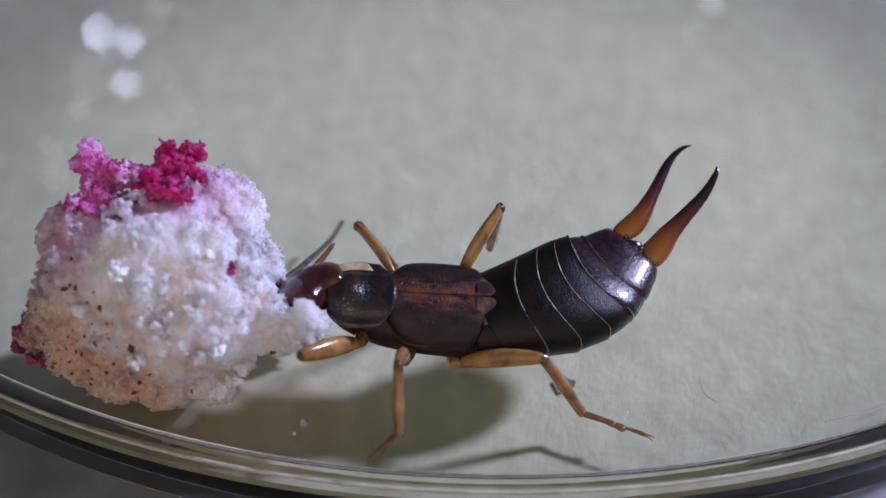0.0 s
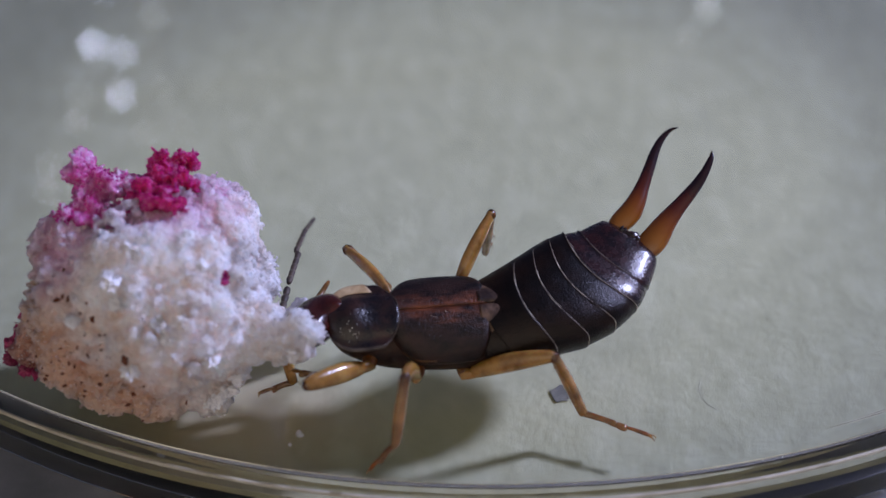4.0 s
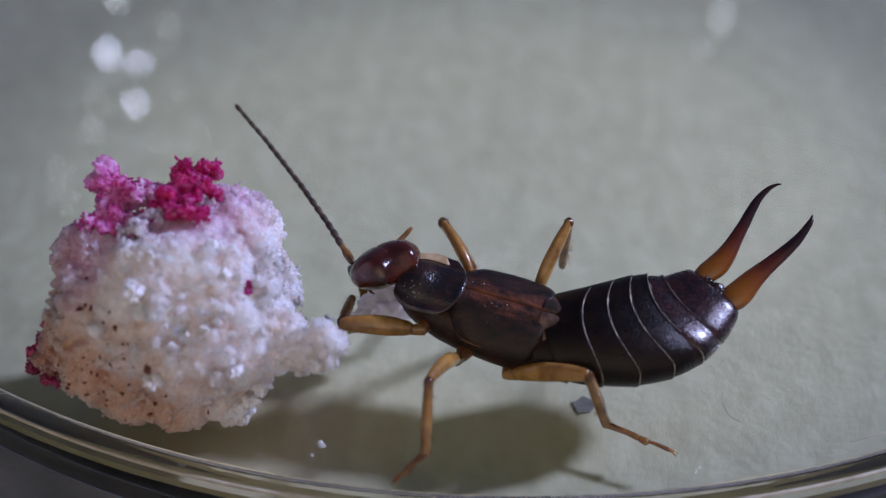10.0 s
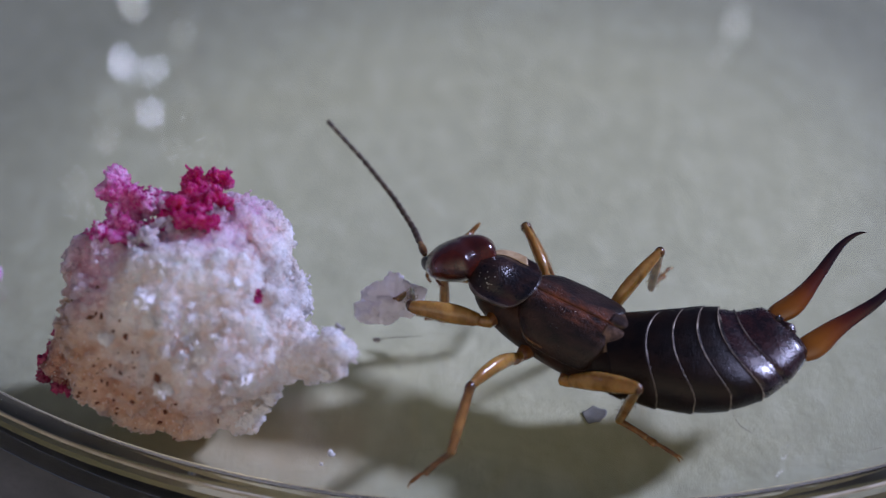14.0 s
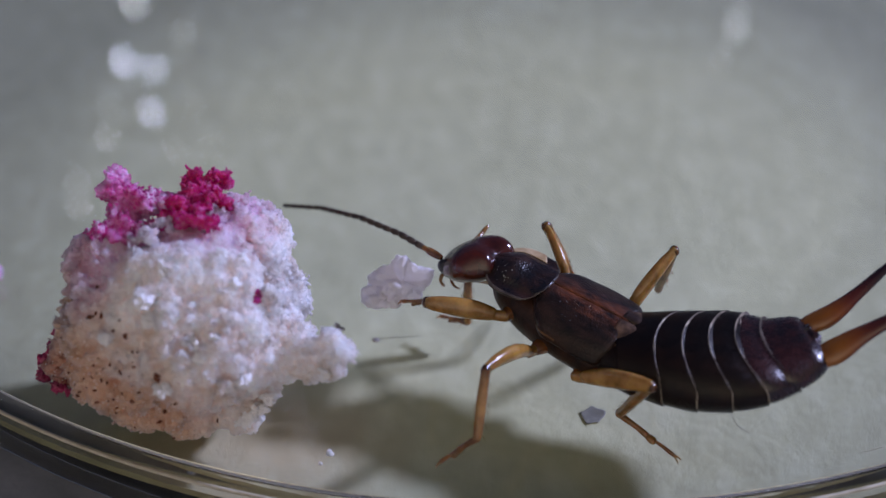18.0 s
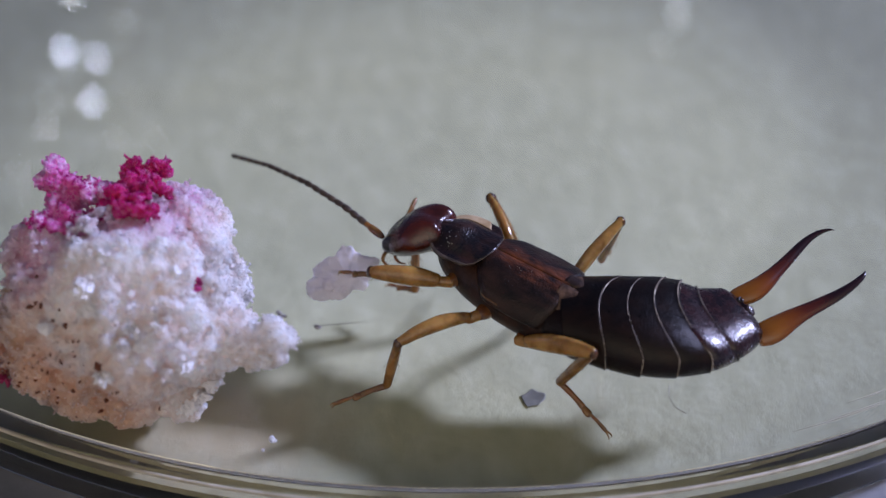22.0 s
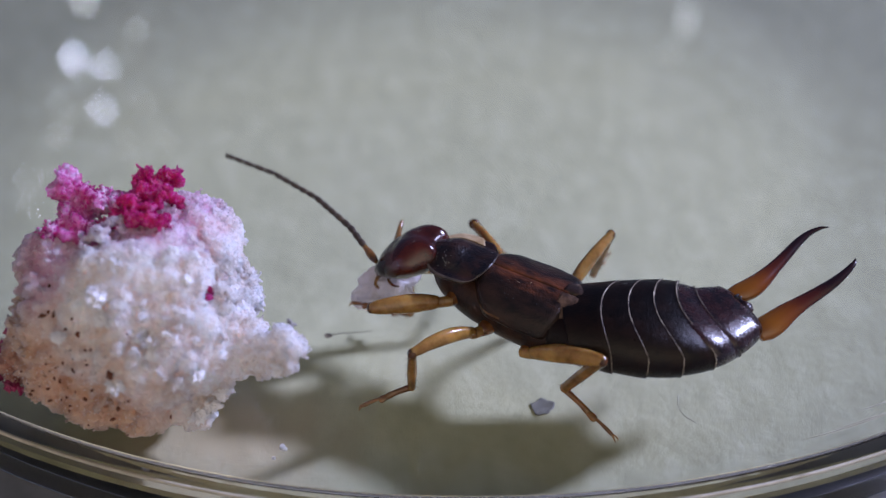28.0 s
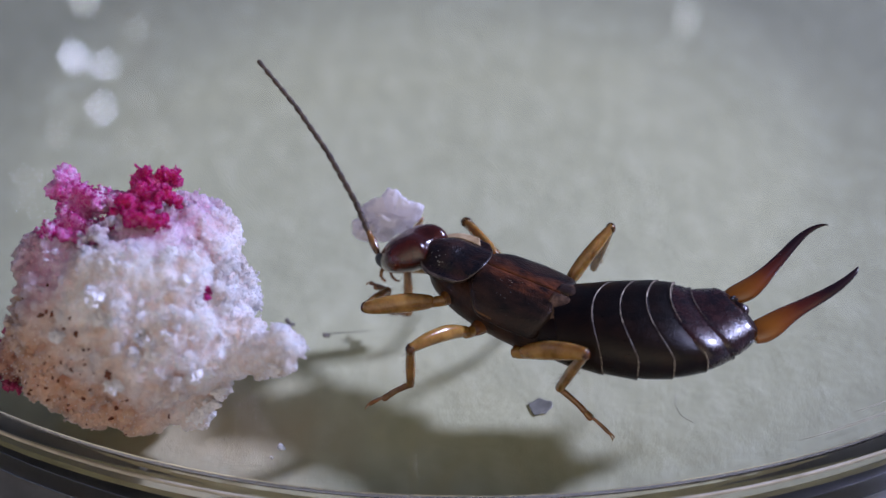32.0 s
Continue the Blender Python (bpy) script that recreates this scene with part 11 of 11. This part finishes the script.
    walk(legs["R3"][1], [
        (0, at(-3.11, -3.14, 0.77, 40.5, 87, -40.3)), (0.5, at(-3.11, -3.15, 0.76, 46.8, 86.4, -33)), (1, at(-3.13, -3.15, 0.74, 46.4, 85.8, -33.8)), (1.5, at(-3.13, -3.16, 0.73, 53.7, 85.2, -26.7)),
        (2, at(-3.19, -3.15, 0.69, 58.5, 83.5, -23.2)), (2.5, at(-3.22, -3.13, 0.68, 59.5, 83.9, -23.5)), (3, at(-3.24, -3.06, 0.76, 34.2, 85.4, -53.6)), (3.5, at(-3.19, -3.05, 0.83, -10.9, 84.2, -103.8)),
        (5.5, at(-3.18, -2.94, 0.96, -3.9, 84.1, -99.8)), (6, at(-2.96, -2.99, 1.06, -34.8, 82.7, -132.3)), (6.5, at(-2.86, -3.1, 1, -13.1, 83, -101.3)), (7, at(-2.73, -3.17, 0.99, -5.8, 83.9, -86)),
        (7.5, at(-2.68, -3.2, 0.98, -0.4, 84.1, -80.4)), (8, at(-2.7, -3.2, 0.97, 11.8, 82.7, -67.2)), (8.5, at(-2.61, -3.23, 0.98, 11.9, 81.6, -64.6)), (9, at(-2.52, -3.24, 1, 5.9, 82, -68.5)),
        (9.5, at(-2.35, -3.26, 1.03, -4.1, 82, -78.5)), (10, at(-2.3, -3.26, 1.05, -5.2, 82.4, -76.1)), (10.5, at(-2.23, -3.25, 1.08, -8.1, 81.1, -79.6)), (11, at(-3.02, -3.12, 0.87, -7.3, 73.6, -78.7)),
        (11.5, at(-2.9, -3.14, 0.94, -10.6, 71.9, -82.3)), (12, at(-2.69, -3.19, 0.99, -12.2, 73.5, -78.6)), (12.5, at(-2.6, -3.21, 1.01, -11.5, 73.1, -75.9)), (13, at(-2.57, -3.2, 1.04, -10.5, 72.9, -74)),
        (13.5, at(-2.6, -3.18, 1.05, -10.9, 72.8, -74.6)), (14, at(-2.55, -3.18, 1.07, -15.1, 73.9, -76.4)), (14.5, at(-2.56, -3.15, 1.1, -15.4, 72.9, -77.1)), (16.5, at(-2.42, -3.14, 1.16, -8.8, 70, -69)),
        (17, at(-2.4, -3.13, 1.18, -7.3, 69.9, -65.9)), (17.5, at(-2.39, -3.12, 1.19, -4.8, 70.2, -61.3)), (18, at(-2.36, -3.11, 1.21, 1.2, 71, -47.2)), (18.5, at(-2.46, -3.05, 1.24, -0.6, 67.9, -52)),
        (19, at(-2.5, -3.07, 1.21, 2.8, 68.7, -47.8)), (19.5, at(-2.43, -3.1, 1.2, 5.3, 70, -41.9)), (20, at(-2.31, -3.39, 0.88, 7.7, 70, -36.9)), (20.5, at(-2.25, -3.47, 0.77, 7.3, 70.6, -36)),
        (21, at(-2.29, -3.46, 0.78, 6.5, 70.5, -36.5)), (21.5, at(-2.29, -3.56, 0.6, 8.1, 69.7, -34.7)), (22, at(-2.34, -3.46, 0.76, 7.6, 69.5, -34.9)), (22.5, at(-2.31, -3.53, 0.65, 7, 70.1, -36.9)),
        (23, at(-2.38, -3.51, 0.66, 6.3, 69.7, -38)), (23.5, at(-2.44, -3.45, 0.74, 6.5, 69.3, -37.3)), (24, at(-2.4, -3.54, 0.6, 8.3, 69.5, -37.7)), (24.5, at(-2.43, -3.51, 0.64, 9.7, 69.3, -37.3)),
        (25, at(-2.39, -3.56, 0.56, 10.5, 69.3, -36.7)), (25.5, at(-2.38, -3.6, 0.48, 12.2, 68.9, -35.9)), (27.5, at(-2.23, -3.72, 0.25, 10.3, 70.3, -36.8)), (28, at(-2.27, -3.7, 0.27, 12, 69.8, -35.8)),
        (28.5, at(-2.26, -3.63, 0.47, 11.6, 70.1, -36.2)), (29, at(-2.37, -3.53, 0.63, 12.3, 69.6, -35.9)), (29.5, at(-2.55, -3.25, 0.98, 10.8, 69.3, -36)), (30, at(-2.53, -3.25, 0.99, 12, 69.1, -35.3)),
        (30.5, at(-2.57, -3.17, 1.07, 12.3, 68.8, -34.9)), (31, at(-2.58, -3.24, 0.98, 13.4, 68.3, -34.2)), (31.5, at(-2.5, -3.37, 0.83, 14.8, 68.2, -32.5)), (32, at(-2.6, -3.11, 1.12, 14, 68, -33.6)),
    ])
    walk(legs["R3"][2], [
        (0, at(-3.01, -3.23, -1.78, -11.9, 43.9, -106.1)), (0.5, at(-2.97, -3.24, -1.79, -11.2, 44.1, -104.7)), (1, at(-2.97, -3.25, -1.8, -10.3, 44.6, -104)), (1.5, at(-2.94, -3.25, -1.81, -8.7, 45, -102.7)),
        (2, at(-2.92, -3.26, -1.85, -5.6, 45.7, -101)), (2.5, at(-2.97, -3.24, -1.86, -6, 45.9, -102.5)), (3, at(-3.12, -3.23, -1.79, -8.1, 44.7, -107)), (3.5, at(-3.25, -3.3, -1.71, -10, 43.7, -110.1)),
        (5.5, at(-3.23, -3.2, -1.58, -7.3, 39.8, -110.8)), (6, at(-3.18, -3.23, -1.47, -9.8, 37.7, -111.1)), (6.5, at(-2.92, -3.41, -1.53, -8.1, 38.7, -102.9)), (7, at(-2.71, -3.45, -1.54, -8.7, 38.4, -97.9)),
        (7.5, at(-2.64, -3.46, -1.55, -7.3, 38.7, -95.9)), (8, at(-2.58, -3.5, -1.56, -5.2, 38.8, -93.3)), (8.5, at(-2.45, -3.57, -1.54, -4.5, 38.5, -90)), (9, at(-2.39, -3.57, -1.52, -5.7, 37.8, -89)),
        (9.5, at(-2.28, -3.61, -1.49, -6, 37.6, -87)), (10, at(-2.22, -3.59, -1.48, -7.1, 36.4, -86)), (10.5, at(-2.15, -3.64, -1.44, -6.5, 35.7, -84.4)), (11, at(-2.88, -3.83, -1.58, -11.2, 29.8, -95.6)),
        (11.5, at(-2.8, -3.92, -1.49, -11.9, 28.9, -95.5)), (12, at(-2.54, -3.9, -1.45, -12.8, 28, -92.4)), (12.5, at(-2.42, -3.93, -1.43, -12.5, 27.6, -90.5)), (13, at(-2.36, -3.92, -1.4, -12.1, 26.9, -89.7)),
        (13.5, at(-2.4, -3.9, -1.38, -12.2, 25.9, -90.4)), (14, at(-2.38, -3.86, -1.38, -13.6, 24.7, -90)), (14.5, at(-2.39, -3.88, -1.34, -13.4, 23.9, -90.1)), (16.5, at(-2.11, -3.95, -1.23, -10.5, 23.9, -86)),
        (17, at(-2.04, -3.93, -1.21, -9.7, 23.6, -84.5)), (17.5, at(-1.98, -3.88, -1.21, -8.8, 23.2, -82.9)), (18, at(-1.79, -3.72, -1.2, -7.3, 26, -76.4)), (18.5, at(-1.87, -3.81, -1.12, -6.9, 24.7, -77.9)),
        (19, at(-1.88, -3.76, -1.17, -6, 26, -77.4)), (19.5, at(-1.78, -3.69, -1.2, -5.6, 27.3, -74.9)), (20, at(-1.61, -3.91, -1.51, -5.4, 26.1, -74.4)), (20.5, at(-1.56, -3.97, -1.63, -6.3, 26.2, -74.6)),
        (21, at(-1.61, -3.96, -1.62, -6.9, 26.4, -75.3)), (21.5, at(-1.56, -4.06, -1.79, -6.4, 25.4, -76.3)), (22, at(-1.61, -3.97, -1.63, -6.5, 26.7, -75.2)), (22.5, at(-1.62, -4.05, -1.75, -6.8, 24.8, -77.3)),
        (23, at(-1.68, -4.06, -1.74, -7.1, 23.6, -79)), (23.5, at(-1.72, -3.99, -1.64, -7, 24.2, -78.8)), (24, at(-1.7, -4.08, -1.79, -6, 22.9, -79.9)), (24.5, at(-1.72, -4.05, -1.75, -5, 23.4, -79.6)),
        (25, at(-1.66, -4.1, -1.83, -4.6, 22.4, -79.8)), (25.5, at(-1.63, -4.14, -1.9, -3.6, 21.7, -80.1)), (27.5, at(-1.54, -4.23, -2.15, -5.4, 17.9, -82)), (28, at(-1.56, -4.22, -2.12, -4.5, 19.7, -81.4)),
        (28.5, at(-1.56, -4.14, -1.93, -4.1, 22.1, -78.6)), (29, at(-1.65, -4.05, -1.76, -3.5, 24.1, -77.9)), (29.5, at(-1.82, -3.78, -1.4, -4.3, 27, -76.7)), (30, at(-1.79, -3.78, -1.39, -3.4, 27, -75.9)),
        (30.5, at(-1.81, -3.7, -1.31, -3, 27.6, -75.1)), (31, at(-1.81, -3.77, -1.39, -2.5, 27.2, -75.8)), (31.5, at(-1.7, -3.88, -1.54, -1.8, 26.5, -75.2)), (32, at(-1.81, -3.64, -1.24, -1.6, 28, -73.6)),
    ])
    walk(morsel, [
        (0, at(-5.34, -5.25, 0.6, 0, -0, 0)), (0.5, at(-5.25, -5.3, 0.6, 0, -0, 4.9)), (1, at(-4.83, -5.29, 0.6, 0, -0, 9.2)), (1.5, at(-4.87, -4.94, 0.6, 0, -0, 12.4)),
        (2, at(-5.01, -4.75, 0.6, 0, -0, 14.1)), (2.5, at(-5.26, -4.9, 0.6, 0, -0, 14.1)), (3, at(-5.2, -4.79, 0.6, 0, -0, 12.4)), (3.5, at(-5.2, -4.95, 0.6, 0, -0, 9.1)),
        (5.5, at(-5.16, -3.73, 0.6, 0, -0, -9.3)), (6, at(-4.72, -3.09, 0.7, 0, -0, -12.5)), (6.5, at(-4.14, -4.79, 1.49, 0, -0, -14.1)), (7, at(-3.86, -5.28, 2.04, 0, -0, -14.1)),
        (7.5, at(-3.74, -5.38, 1.95, 0, -0, -12.3)), (8, at(-3.67, -5.23, 1.7, 0, -0, -9)), (8.5, at(-3.65, -4.97, 1.59, 0, -0, -4.7)), (9, at(-3.59, -4.81, 1.5, 0, -0, 0.2)),
        (9.5, at(-3.34, -4.7, 1.52, 0, -0, 5.1)), (10, at(-3.13, -4.56, 1.53, 0, -0, 9.4)), (10.5, at(-2.85, -4.41, 1.56, 0, -0, 12.5)), (11, at(-2.66, -4.26, 1.61, 0, -0, 14.2)),
        (11.5, at(-2.51, -4.22, 1.63, 0, -0, 14)), (12, at(-2.34, -4.02, 1.55, 0, -0, 12.2)), (12.5, at(-2.42, -4.05, 1.54, 0, -0, 8.9)), (13, at(-2.57, -3.9, 1.36, 0, -0, 4.6)),
        (13.5, at(-3.01, -3.84, 1.41, 0, -0, -0.4)), (14, at(-3.42, -3.75, 1.39, 0, -0, -5.2)), (14.5, at(-3.51, -3.72, 1.42, 0, -0, -9.5)), (16.5, at(-3.3, -3.47, 1.62, 0, -0, -12.2)),
        (17, at(-3.26, -3.39, 1.63, 0, -0, -8.9)), (17.5, at(-3.34, -3.37, 1.81, 0, -0, -4.5)), (18, at(-3.19, -3.3, 1.7, 0, -0, 0.5)), (18.5, at(-2.95, -3.35, 1.46, 0, -0, 5.4)),
        (19, at(-3.1, -3.58, 1.33, 0, -0, 9.6)), (19.5, at(-2.91, -3.68, 1.42, 0, -0, 12.7)), (20, at(-2.92, -3.66, 1.52, 0, -0, 14.2)), (20.5, at(-2.77, -3.51, 1.53, 0, -0, 14)),
        (21, at(-2.72, -3.48, 1.66, 0, -0, 12.1)), (21.5, at(-2.87, -3.49, 1.68, 0, -0, 8.8)), (22, at(-3.04, -3.52, 1.72, 0, -0, 4.3)), (22.5, at(-3, -3.6, 1.65, 0, -0, -0.6)),
        (23, at(-2.96, -3.62, 1.52, 0, -0, -5.5)), (23.5, at(-3.34, -3.59, 1.57, 0, -0, -9.7)), (24, at(-3.8, -3.65, 1.76, 0, -0, -12.7)), (24.5, at(-3.68, -3.91, 1.49, 0, -0, -14.2)),
        (25, at(-3.88, -3.99, 1.34, 0, -0, -14)), (25.5, at(-3.89, -4.08, 1.25, 0, -0, -12)), (27.5, at(-2.72, -3.48, 1.8, 0, -0, 5.6)), (28, at(-1.96, -3.53, 1.77, 0, -0, 9.8)),
        (28.5, at(-1.61, -3.14, 2.17, 0, -0, 12.8)), (29, at(-1.4, -2.71, 2.71, 0, -0, 14.2)), (29.5, at(-1.73, -2.62, 2.51, 0, -0, 13.9)), (30, at(-1.85, -2.36, 2.75, 0, -0, 12)),
        (30.5, at(-1.76, -2.38, 2.84, 0, -0, 8.6)), (31, at(-1.72, -2.29, 2.87, 0, -0, 4.1)), (31.5, at(-1.78, -2.12, 3.03, 0, -0, -0.8)), (32, at(-1.92, -2.02, 3.16, 0, -0, -5.7)),
    ])


motions()
